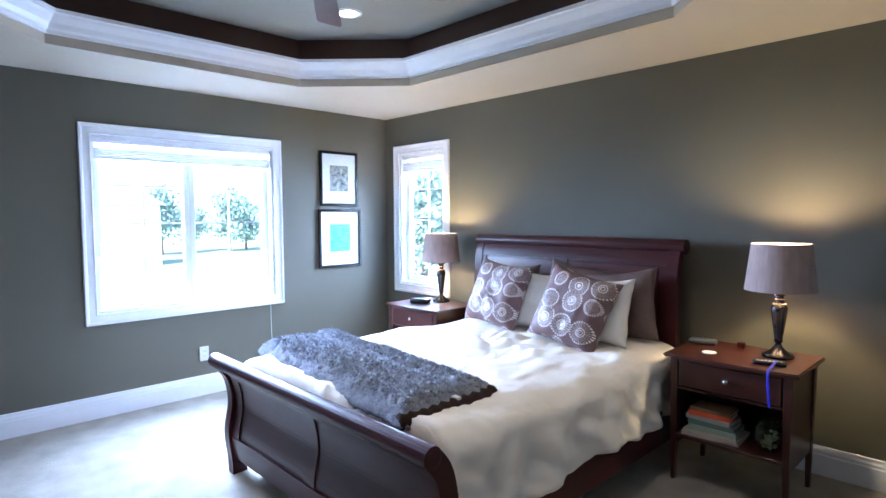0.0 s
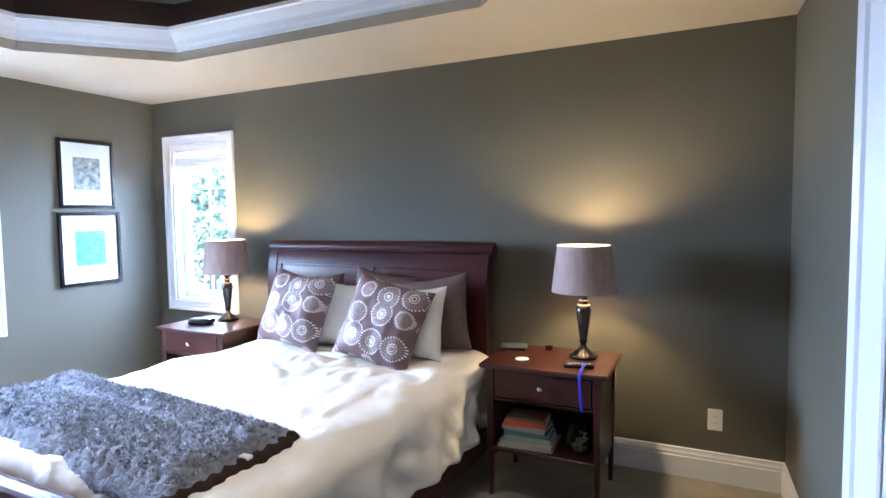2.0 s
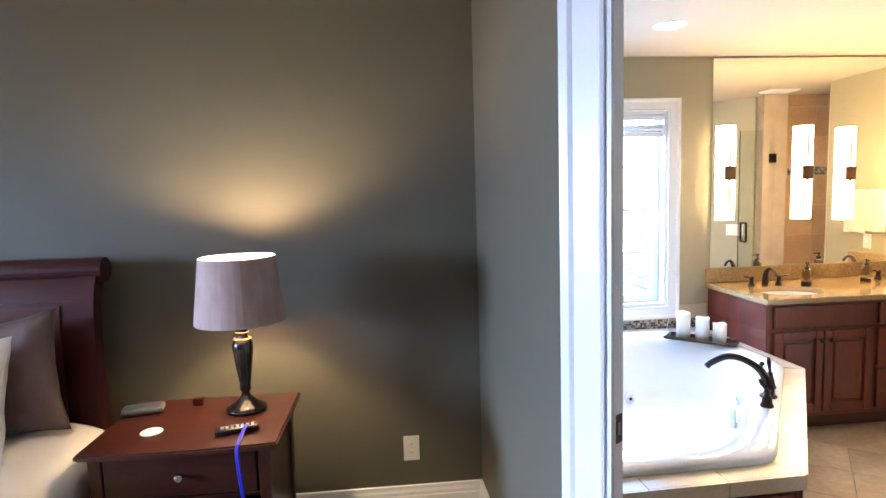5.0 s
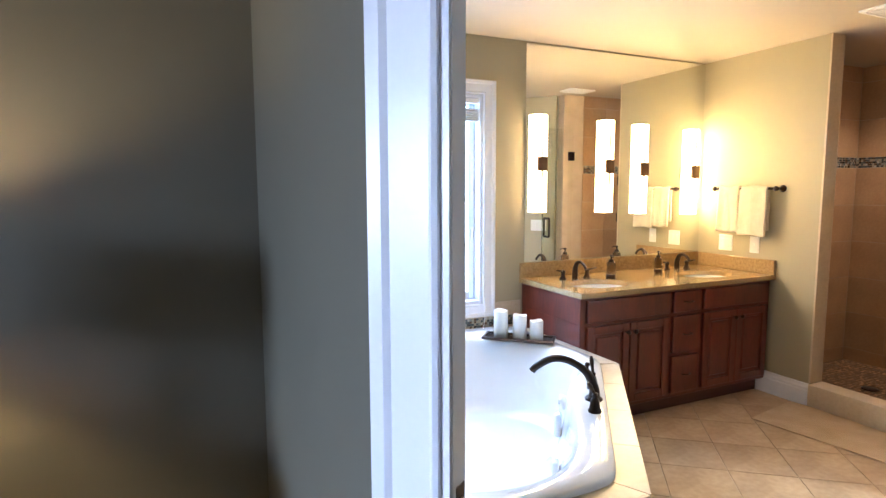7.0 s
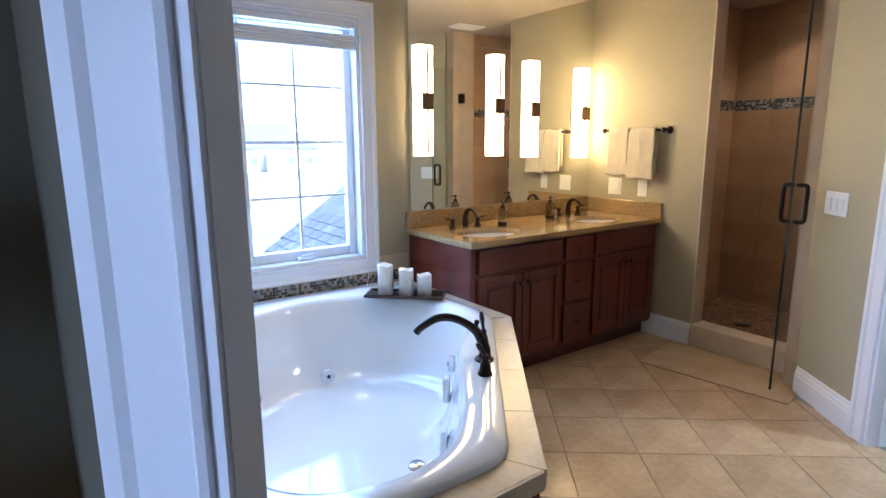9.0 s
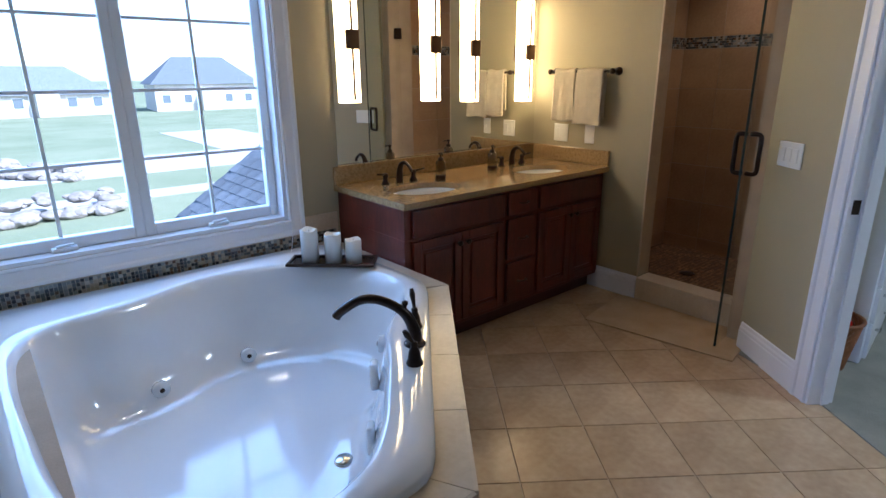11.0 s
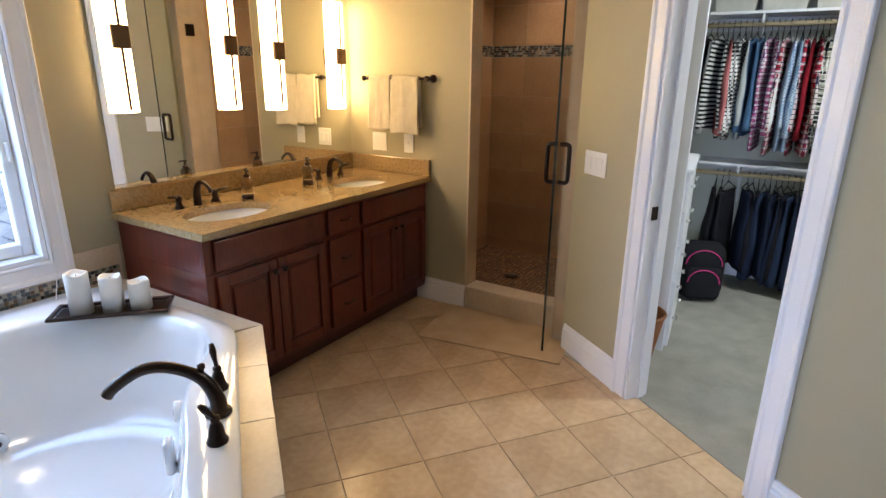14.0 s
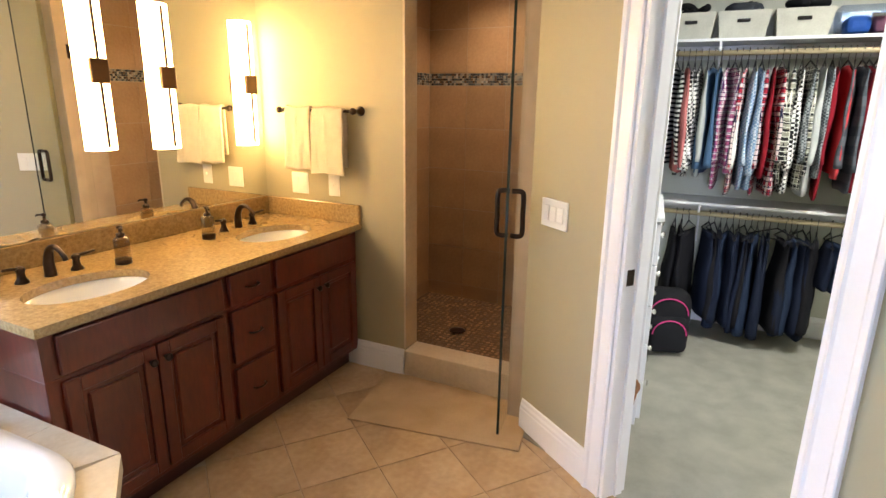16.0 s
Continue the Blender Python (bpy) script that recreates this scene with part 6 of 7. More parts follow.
for x, z in ((5.0, 1.15), (5.0, 1.55)):
    bm = B()
    box(bm, (x - 0.05, 3.601, z - 0.05), (x + 0.05, 3.612, z + 0.05), 0.006, 2)
    tube(bm, [(x, 3.61, z), (x, 3.66, z), (x + 0.04, 3.67, z + 0.02)], 0.012, 10)
    part("valve", bm, M_BRONZE, e)

# ---- closet things ----
bm = B()
box(bm, (4.425, 3.02, 0.008), (4.445, 3.455, 2.2), 0.002, 1)
tagged(part("closet_side_board", bm, M_TRIM), "tall white painted side board of the closet shelving", "board")


def dresser():
    e = empty("dresser", pose(4.45, 3.0, 0, 0, 0, 6) @ pose(-4.45, -3.0, 0), "tall white painted chest of drawers in the closet", "dresser")
    x0, x1, y0, y1, T = 4.45, 5.15, 3.00, 3.36, 1.03
    bm = B()
    box(bm, (x0, y0 + 0.02, 0.0061), (x1, y1, T - 0.02), 0.002, 1)
    part("body", bm, M_TRIM, e)
    bm = B()
    box(bm, (x0 - 0.004, y0 - 0.01, T - 0.0195), (x1 + 0.01, y1, T), 0.004, 2)
    part("top", bm, M_TRIM, e)
    for k in range(5):
        z = 0.03 + k * 0.195
        bm = B()
        box(bm, (x0 + 0.008, y0, z), (x1 - 0.008, y0 + 0.0195, z + 0.187), 0.003, 2)
        d = part("drawer", bm, M_TRIM, e)
        for x in (x0 + 0.2, x1 - 0.2):
            part("knob", lathe(B(), [(0.008, 0), (0.007, 0.01), (0.014, 0.016), (0.013, 0.024), (0.003, 0.027)], 14, pose(x, y0, z + 0.1, 90, 0, 0)), M_CHROME, d, smooth=True)


dresser()
bm = B()
lathe(bm, [(0.02, 0), (0.022, 0.06), (0.010, 0.075), (0.010, 0.09)], 16, pose(4.60, 3.10, 1.0305))
tagged(part("perfume_bottle", bm, glassy("clear_bottle", (0.8, 0.82, 0.82)), smooth=True), "small clear glass bottle on the white dresser", "bottle")
bm = B()
lathe(bm, [(0.018, 0), (0.018, 0.05), (0.012, 0.055), (0.012, 0.07)], 16, pose(4.52, 3.07, 1.0305))
tagged(part("lotion_bottle", bm, plain("pink_plastic", (0.75, 0.10, 0.16), 0.3), smooth=True), "small pink plastic bottle on the white dresser", "bottle")

# basket
e = empty("wicker_basket", pose(4.30, 3.14, 0.0062), "brown woven wicker basket with red and gold baubles in it", "basket")
bm = B()
n = 40
rings = []
for j in range(14):
    z = j * 0.02
    r = 0.085 + 0.045 * (j / 13)
    rings.append([bm.verts.new(((r + 0.004 * (1 if (i + j) % 2 else -1)) * math.cos(2 * math.pi * i / n), (r + 0.004 * (1 if (i + j) % 2 else -1)) * math.sin(2 * math.pi * i / n), z)) for i in range(n)])
for a, b in zip(rings, rings[1:]):
    for i in range(n):
        bm.faces.new((a[i], a[(i + 1) % n], b[(i + 1) % n], b[i]))
bm.faces.new(rings[0][::-1])
M_WICKER = material("brown_wicker", (0.30, 0.12, 0.045), 0.6, scale=20, fine=120, second=(0.16, 0.06, 0.022), bump=0.4, depth=0.003)
w = part("woven_body", bm, M_WICKER, e)
so = w.modifiers.new("thick", "SOLIDIFY")
so.thickness = 0.006
part("rim", tube(B(), [(0.132 * math.cos(t * math.pi / 12), 0.132 * math.sin(t * math.pi / 12), 0.262) for t in range(25)], 0.009, 8), M_WICKER, e, smooth=True)
rg = random.Random(4)
M_RED = plain("red_bauble", (0.5, 0.02, 0.015), 0.15, coat=0.5)
for k in range(9):
    a = k * 0.9
    rr = 0.05 if k else 0
    bm = B()
    bmesh.ops.create_icosphere(bm, subdivisions=2, radius=0.032, matrix=pose(rr * math.cos(a) * 1.2, rr * math.sin(a) * 1.2, 0.21 + 0.02 * (k % 3)))
    part("bauble", bm, M_RED if k % 3 else M_GOLD, e, smooth=True)

# shelves and rods
SX = CB - 0.32
SHELF_TOP = 1.88
for z, nm in ((SHELF_TOP, "upper"), (0.89, "lower")):
    e = empty("closet_shelf", pose(0, 0, 0), "white wooden closet shelf with a wooden hanging rod under it", "shelf", "closet shelves")
    bm = B()
    box(bm, (SX, 0.41, z), (CB - 0.001, 3.40, z + 0.018), 0.002, 1)
    part("shelf_board", bm, M_TRIM, e)
    bm = B()
    box(bm, (CB - 0.02, 0.41, z - 0.085), (CB - 0.001, 3.40, z - 0.001), 0.002, 1)
    part("wall_cleat", bm, M_TRIM, e)
    part("rod", tube(B(), [(CB - 0.26, 0.41, z - 0.062), (CB - 0.26, 3.40, z - 0.062)], 0.016, 14), material("pale_rod_wood", (0.55, 0.46, 0.30), 0.5, scale=5, fine=40, second=(0.45, 0.36, 0.22), bump=0.03, stretch=(8, 1, 8)), e, smooth=True)
    for y in (0.9, 2.03, 2.88):
        bm = B()
        box(bm, (SX + 0.01, y, z - 0.05), (CB - 0.03, y + 0.012, z - 0.001))
        box(bm, (CB - 0.032, y, z - 0.30), (CB - 0.021, y + 0.012, z - 0.001))
        tube(bm, [(SX + 0.03, y + 0.006, z - 0.03), (CB - 0.03, y + 0.006, z - 0.28)], 0.006, 6)
        part("bracket", bm, M_TRIM, e)


def cloth_mat(name, c, pattern=None, c2=(0.8, 0.8, 0.8), scale=30.0, c3=None):
    m = material(name, c, 0.85, scale=10, fine=200, second=tuple(q * 0.8 for q in c), bump=0.15, depth=0.001, spec=0.15)
    if not pattern:
        return m
    nt = m.node_tree
    b = nt.nodes["Principled BSDF"]
    old = b.inputs["Base Color"].links[0].from_socket
    tc = nt.nodes.new("ShaderNodeTexCoord")

    def wave(axis, s, width, prev, col):
        w = nt.nodes.new("ShaderNodeTexWave")
        w.bands_direction = axis
        w.inputs["Scale"].default_value = s
        w.inputs["Distortion"].default_value = 0.6
        w.inputs["Detail"].default_value = 0
        nt.links.new(tc.outputs["Object"], w.inputs["Vector"])
        g = nt.nodes.new("ShaderNodeMath")
        g.operation = "GREATER_THAN"
        g.inputs[1].default_value = width
        nt.links.new(w.outputs["Fac"], g.inputs[0])
        mx = nt.nodes.new("ShaderNodeMix")
        mx.data_type = "RGBA"
        nt.links.new(g.outputs[0], mx.inputs[0])
        nt.links.new(prev, mx.inputs[6])
        mx.inputs[7].default_value = (*col, 1)
        return mx.outputs[2]

    if pattern == "stripe":
        col = wave("Z", scale, 0.5, old, c2)
    elif pattern == "plaid":
        col = wave("Z", scale, 0.7, old, c2)
        col = wave("X", scale, 0.75, col, c2)
        col = wave("Z", scale * 1.7, 0.93, col, c3 or (0.02, 0.02, 0.03))
        col = wave("X", scale * 1.7, 0.95, col, c3 or (0.02, 0.02, 0.03))
    else:
        ck = nt.nodes.new("ShaderNodeTexChecker")
        ck.inputs["Scale"].default_value = scale
        ck.inputs["Color2"].default_value = (*c2, 1)
        mp = nt.nodes.new("ShaderNodeMapping")
        mp.inputs["Rotation"].default_value = (0.3, 0.8, 0.3)
        nt.links.new(tc.outputs["Object"], mp.inputs["Vector"])
        nt.links.new(mp.outputs[0], ck.inputs["Vector"])
        nt.links.new(old, ck.inputs["Color1"])
        col = ck.outputs[0]
    nt.links.new(col, b.inputs["Base Color"])
    return m


WHT, BLK = (0.72, 0.72, 0.70), (0.015, 0.015, 0.018)
GARMENTS = [
    ("black", "plain black", cloth_mat("cloth_black", BLK)),
    ("grey", "soft grey knit", cloth_mat("cloth_grey", (0.28, 0.28, 0.29))),
    ("bw_stripe", "black and white striped", cloth_mat("cloth_bw_stripe", BLK, "stripe", WHT, 11)),
    ("pink", "coral pink", cloth_mat("cloth_pink", (0.60, 0.20, 0.20))),
    ("bw_check", "black and white checked", cloth_mat("cloth_bw_check", BLK, "check", WHT, 55)),
    ("palegrey", "pale grey", cloth_mat("cloth_palegrey", (0.45, 0.48, 0.48))),
    ("denim", "blue denim", cloth_mat("cloth_denim", (0.06, 0.12, 0.22))),
    ("pinkplaid", "pink and purple plaid", cloth_mat("cloth_pinkplaid", (0.42, 0.10, 0.22), "plaid", (0.65, 0.6, 0.62), 8, (0.10, 0.03, 0.12))),
    ("white", "plain white", cloth_mat("cloth_white", WHT)),
    ("redplaid", "red and white plaid", cloth_mat("cloth_redplaid", (0.35, 0.02, 0.04), "plaid", (0.6, 0.5, 0.5), 6, (0.02, 0.02, 0.05))),
    ("paleblue", "pale blue chambray", cloth_mat("cloth_paleblue", (0.20, 0.32, 0.50), "check", (0.45, 0.52, 0.62), 70)),
    ("darkred", "dark red", cloth_mat("cloth_darkred", (0.22, 0.01, 0.02))),
    ("greyplaid", "grey and black plaid", cloth_mat("cloth_greyplaid", (0.30, 0.30, 0.25), "plaid", BLK, 7, (0.6, 0.6, 0.55))),
    ("coral", "bright coral red", cloth_mat("cloth_coral", (0.50, 0.05, 0.06))),
    ("slate", "slate blue grey with white bands", cloth_mat("cloth_slate", (0.07, 0.08, 0.10), "stripe", (0.09, 0.10, 0.12), 3)),
    ("navy", "dark navy", cloth_mat("cloth_navy", (0.012, 0.016, 0.035))),
    ("lime", "white and lime striped", cloth_mat("cloth_lime", (0.55, 0.60, 0.12), "stripe", WHT, 9)),
    ("checkfine", "grey fine checked", cloth_mat("cloth_checkfine", (0.30, 0.33, 0.36), "check", (0.06, 0.07, 0.08), 80)),
]
GI = {g[0]: g for g in GARMENTS}
M_HANGER = plain("black_hanger", (0.01, 0.01, 0.012), 0.4)
RODX = CB - 0.26


def hanger(e, w=0.20, z=0.0):
    bm = B()
    tube(bm, bez([(0, 0, -0.045), (0, 0, 0.0), (-0.004, 0, 0.012), (-0.021, 0, 0.022), (-0.004, 0, 0.038), (0.018, 0, 0.026), (0.019, 0, 0.012)], 3), 0.0022, 6)
    tube(bm, [(0, 0, -0.04), (-w, 0, -0.11), (w, 0, -0.11), (0, 0, -0.04)], 0.005, 6)
    part("hanger", bm, M_HANGER, e, "slim black clothes hanger")


def shirt_mesh(length, thick, seed, sleeve):
    """A garment seen edge-on: a full, folded body with a hanging sleeve at each side."""
    bm = B()
    n, k = 16, 14

    def slab(x0a, x1a, x0b, x1b, ztop, zbot, th, sd, slope):
        rows = []
        for j in range(n + 1):
            v = j / n
            z = ztop + (zbot - ztop) * v
            a, b = x0a + (x0b - x0a) * v, x1a + (x1b - x1a) * v
            ring = []
            for i in range(k):
                t = 2 * math.pi * i / k
                cx, hx = (a + b) / 2, (b - a) / 2
                px = cx + hx * math.copysign(abs(math.cos(t)) ** 0.6, math.cos(t))
                w = th * (0.25 + 0.75 * min(1, v * 4)) * (1 + 0.35 * math.sin(v * 5 + sd))
                py = w * math.sin(t) * (1 + 0.35 * math.sin(px * 55 + sd * 3)) + 0.012 * noise.noise(Vector((px * 5, v * 3, sd)))
                zz = z - slope * abs(px - (a if slope > 0 and sd % 2 < 1 else a) * 0) * (1 - v) + 0.012 * noise.noise(Vector((px * 9, sd, v)))
                ring.append(bm.verts.new((px, py, zz)))
            rows.append(ring)
        for p, q in zip(rows, rows[1:]):
            for i in range(k):
                bm.faces.new((p[i], p[(i + 1) % k], q[(i + 1) % k], q[i]))
        bm.faces.new(rows[0][::-1])
        bm.faces.new(rows[-1])

    slab(-0.17, 0.17, -0.21, 0.21, -0.055, -length, thick, seed, 0.30)
    if sleeve:
        slab(-0.215, -0.13, -0.25, -0.175, -0.10, -0.10 - sleeve, thick * 0.85, seed + 2.3, 0)
        slab(0.13, 0.215, 0.175, 0.25, -0.10, -0.10 - sleeve, thick * 0.85, seed + 4.1, 0)
    return bm


seq = ["black", "black", "grey", "bw_stripe", "bw_stripe", "pink", "bw_check", "bw_check", "palegrey", "denim", "denim", "pinkplaid", "pinkplaid", "white", "redplaid", "paleblue", "paleblue",
       "redplaid", "darkred", "redplaid", "greyplaid", "greyplaid", "bw_check", "greyplaid", "checkfine", "palegrey", "checkfine", "darkred", "coral", "slate", "slate", "darkred", "black", "white", "black", "bw_stripe", "lime",
       "checkfine", "black", "navy", "black", "navy", "navy", "black", "navy", "black", "navy", "black", "navy", "black", "grey", "black", "navy", "black"]
rg = random.Random(12)
y = 3.23
for k, key in enumerate(seq):
    g = GI[key]
    e = empty("hanging_shirt", pose(RODX + rg.uniform(-0.012, 0.012), y, SHELF_TOP - 0.062 - 0.012, rg.uniform(-1.5, 1.5), rg.uniform(-1, 1), rg.uniform(-9, 9)),
              g[1] + " shirt on a black hanger", "shirt", "shirts on the upper rod")
    thick = rg.uniform(0.014, 0.022)
    part("shirt_cloth", shirt_mesh(rg.uniform(0.64, 0.82), thick, rg.uniform(0, 9), rg.uniform(0.50, 0.60)), g[2], e, smooth=True)
    hanger(e)
    y -= rg.uniform(0.029, 0.041)
JEAN = [cloth_mat("jeans_dark", (0.012, 0.018, 0.040)), cloth_mat("jeans_mid", (0.022, 0.036, 0.075)), cloth_mat("trousers_black", (0.012, 0.012, 0.016))]


def jeans(y, k, length):
    e = empty("hanging_jeans", pose(RODX + rg.uniform(-0.02, 0.02), y, 0.89 - 0.062 - 0.012, rg.uniform(-2, 2), 0, rg.uniform(-16, 16)),
              ("dark blue denim jeans", "mid blue denim jeans", "black trousers")[k] + " folded over a black hanger", "jeans", "jeans on the lower rod")
    bm = B()
    n, m = 16, 14
    rows = []
    sd = rg.uniform(0, 9)
    for j in range(n + 1):
        v = j / n
        z = -0.105 - (length - 0.105) * v
        ring = []
        for i in range(m):
            t = 2 * math.pi * i / m
            px = (0.115 + 0.045 * v) * math.copysign(abs(math.cos(t)) ** 0.6, math.cos(t)) + 0.01 * math.sin(v * 4 + sd)
            th = 0.012 + 0.022 * min(1, v * 2)
            py = th * math.sin(t) * (1 + 0.3 * math.sin(px * 40 + sd)) + 0.012 * noise.noise(Vector((px * 5, v * 3, sd)))
            ring.append(bm.verts.new((px, py, z + 0.01 * noise.noise(Vector((px * 20, sd, v))))))
        rows.append(ring)
    for p, q in zip(rows, rows[1:]):
        for i in range(m):
            bm.faces.new((p[i], p[(i + 1) % m], q[(i + 1) % m], q[i]))
    bm.faces.new(rows[0][::-1])
    bm.faces.new(rows[-1])
    part("denim_cloth", bm, JEAN[k], e, smooth=True)
    hanger(e, 0.17)


for k, y in enumerate((3.02, 2.98, 2.94, 2.82, 2.785, 2.75, 2.715, 2.68, 2.645, 2.61, 2.575, 2.54, 2.505, 2.47, 2.39, 2.36, 2.325, 2.295, 2.26, 2.225, 2.15, 2.10, 2.05, 2.0)):
    jeans(y, 2 if k < 3 else (0, 1, 0, 0, 2)[k % 5], rg.uniform(0.64, 0.74) if y > 2.2 else rg.uniform(0.34, 0.44))
e = empty("empty_hanger", pose(RODX, 2.43, 0.89 - 0.074, 0, 0, 60), "empty black clothes hanger on the lower rod", "hanger")
hanger(e, 0.19)


def bin_(y0, y1, mat, label, h=0.20):
    e = empty("storage_bin", pose(0, 0, SHELF_TOP + 0.0185), label, "storage bin", "bins on the upper shelf")
    x0, x1 = SX + 0.01, CB - 0.02
    bm = B()
    t = 0.006
    lo = [(x0 + 0.03, y0 + 0.02), (x1 - 0.01, y0 + 0.02), (x1 - 0.01, y1 - 0.02), (x0 + 0.03, y1 - 0.02)]
    hi = [(x0, y0), (x1, y0), (x1, y1), (x0, y1)]
    a = [bm.verts.new((*p, 0)) for p in lo]
    b = [bm.verts.new((*p, h)) for p in hi]
    c = [bm.verts.new((p[0] + (t if i in (0, 3) else -t), p[1] + (t if i in (0, 1) else -t), h)) for i, p in enumerate(hi)]
    d = [bm.verts.new((p[0] + (t if i in (0, 3) else -t), p[1] + (t if i in (0, 1) else -t), t)) for i, p in enumerate(lo)]
    bm.faces.new(a[::-1])
    bm.faces.new(d)
    for p, q in ((a, b), (b, c), (c, d)):
        for i in range(4):
            bm.faces.new((p[i], p[(i + 1) % 4], q[(i + 1) % 4], q[i]))
    bmesh.ops.recalc_face_normals(bm, faces=bm.faces)
    part("bin_body", bm, mat, e)
    bm = B()
    ym = (y0 + y1) / 2
    box(bm, (x0 + 0.001, ym - 0.035, h - 0.065), (x0 + 0.012, ym + 0.035, h - 0.045), 0.003, 1)
    part("handle_slot", bm, M_BLACK, e)
    return e


M_BIN = plain("ivory_bin_plastic", (0.62, 0.62, 0.56), 0.5)
for k, (a, b) in enumerate(((2.93, 3.20), (2.64, 2.92), (2.33, 2.62))):
    bin_(a, b, M_BIN, "ivory plastic storage bin with a handle slot on the closet shelf", 0.15)
    bm = B()
    rgb = random.Random(30 + k)
    for q in range(5):
        tube(bm, bez([(SX + rgb.uniform(0.06, 0.25), rgb.uniform(a + 0.05, b - 0.05), SHELF_TOP + 0.13 + rgb.uniform(0, 0.09)) for _ in range(4)], 4), 0.022, 8)
    tagged(part("folded_accessories", bm, GI["black" if k != 1 else "slate"][2], smooth=True), "rolled dark scarves and belts heaped in the storage bin", "scarves")
bin_(1.95, 2.31, glassy("clear_bin", (0.75, 0.80, 0.90)), "clear plastic storage box with pink and blue things inside", 0.15)
box_thing("folded_cloth", (SX + 0.05, 2.02, SHELF_TOP + 0.026), (CB - 0.06, 2.14, SHELF_TOP + 0.13), GI["pink"][2], "folded pink cloth in the clear storage box", "cloth", 0.03)
box_thing("folded_cloth", (SX + 0.05, 2.15, SHELF_TOP + 0.026), (CB - 0.06, 2.27, SHELF_TOP + 0.12), plain("bright_blue_cloth", (0.05, 0.20, 0.55)), "folded blue cloth in the clear storage box", "cloth", 0.03)


def backpack():
    e = empty("backpack", pose(5.44, 3.00, 0.0062, 0, 0, -70), "black backpack with pink piping standing on the closet floor", "bag")
    bm = B()
    box(bm, (-0.15, -0.10, 0.0), (0.15, 0.10, 0.40), 0.08, 5)
    part("body", bm, GI["black"][2], e, smooth=True)
    bm = B()
    box(bm, (-0.12, -0.15, 0.02), (0.12, -0.06, 0.25), 0.045, 4)
    part("pocket", bm, GI["black"][2], e, smooth=True)
    M_PINK = plain("hot_pink_piping", (0.60, 0.03, 0.20))
    for r, yy, zb in ((0.115, -0.095, 0.13), (0.10, -0.145, 0.08)):
        bm = B()
        tube(bm, [(r * math.cos(t * math.pi / 12), yy - 0.004, zb + (0.13 if yy > -0.1 else 0.07) + r * 0.9 * math.sin(t * math.pi / 12)) for t in range(13)], 0.004, 6)
        part("piping", bm, M_PINK, e)
    bm = B()
    tube(bm, bez([(0.10, 0.10, 0.36), (0.16, 0.16, 0.25), (0.17, 0.17, 0.1), (0.12, 0.12, 0.03)], 5), 0.016, 8)
    part("strap", bm, GI["black"][2], e, smooth=True)


backpack()
# Closet fixture and its lamp are unseen, added to brighten the clothes.
cl = lamp("closet_bulb", "AREA", look((4.6, 1.9, BCH - 0.03), (4.6, 1.9, 0)), CLOSET_W, (0.92, 1.0, 0.90), size=0.35, size_y=0.35)
e = empty("ceiling_light", pose(4.6, 1.9, BCH), "unseen round closet ceiling light, added to brighten the closet", "ceiling light")
bm = B()
lathe(bm, [(0.16, -0.002), (0.16, -0.02), (0.10, -0.026), (0.002, -0.028)], 32)
part("diffuser", bm, M_CAN, e, smooth=True)

# ---- outside ----
GZ = -3.1
M_GRASS = material("lawn_grass", (0.24, 0.26, 0.17), 0.95, scale=0.25, fine=9, second=(0.17, 0.20, 0.12), bump=0.3, depth=0.05, spec=0.1)
bm = B()
box(bm, (-900, -900, GZ - 0.5), (900, 900, GZ))
part("ground", bm, M_GRASS, kind="structure")
M_ASPHALT = material("pale_road", (0.45, 0.44, 0.43), 0.9, scale=1.5, fine=30, bump=0.2, depth=0.01)
bm = B()
box(bm, (-60, 33, GZ), (80, 40, GZ + 0.03))
box(bm, (-60, 26.5, GZ), (80, 28, GZ + 0.05))
box(bm, (14, 40, GZ), (20, 55, GZ + 0.03))
box(bm, (-33, -60, GZ + 0.005), (-27, 32, GZ + 0.034))
part("road", bm, M_ASPHALT, kind="structure")
M_SIDING = material("beige_siding", (0.62, 0.58, 0.53), 0.8, scale=2, fine=20, bump=0.1)
M_ROOF = material("grey_shingle", (0.17, 0.19, 0.215), 0.9, scale=6, fine=60, second=(0.09, 0.105, 0.125), bump=0.5, depth=0.01, random_amount=0.22)


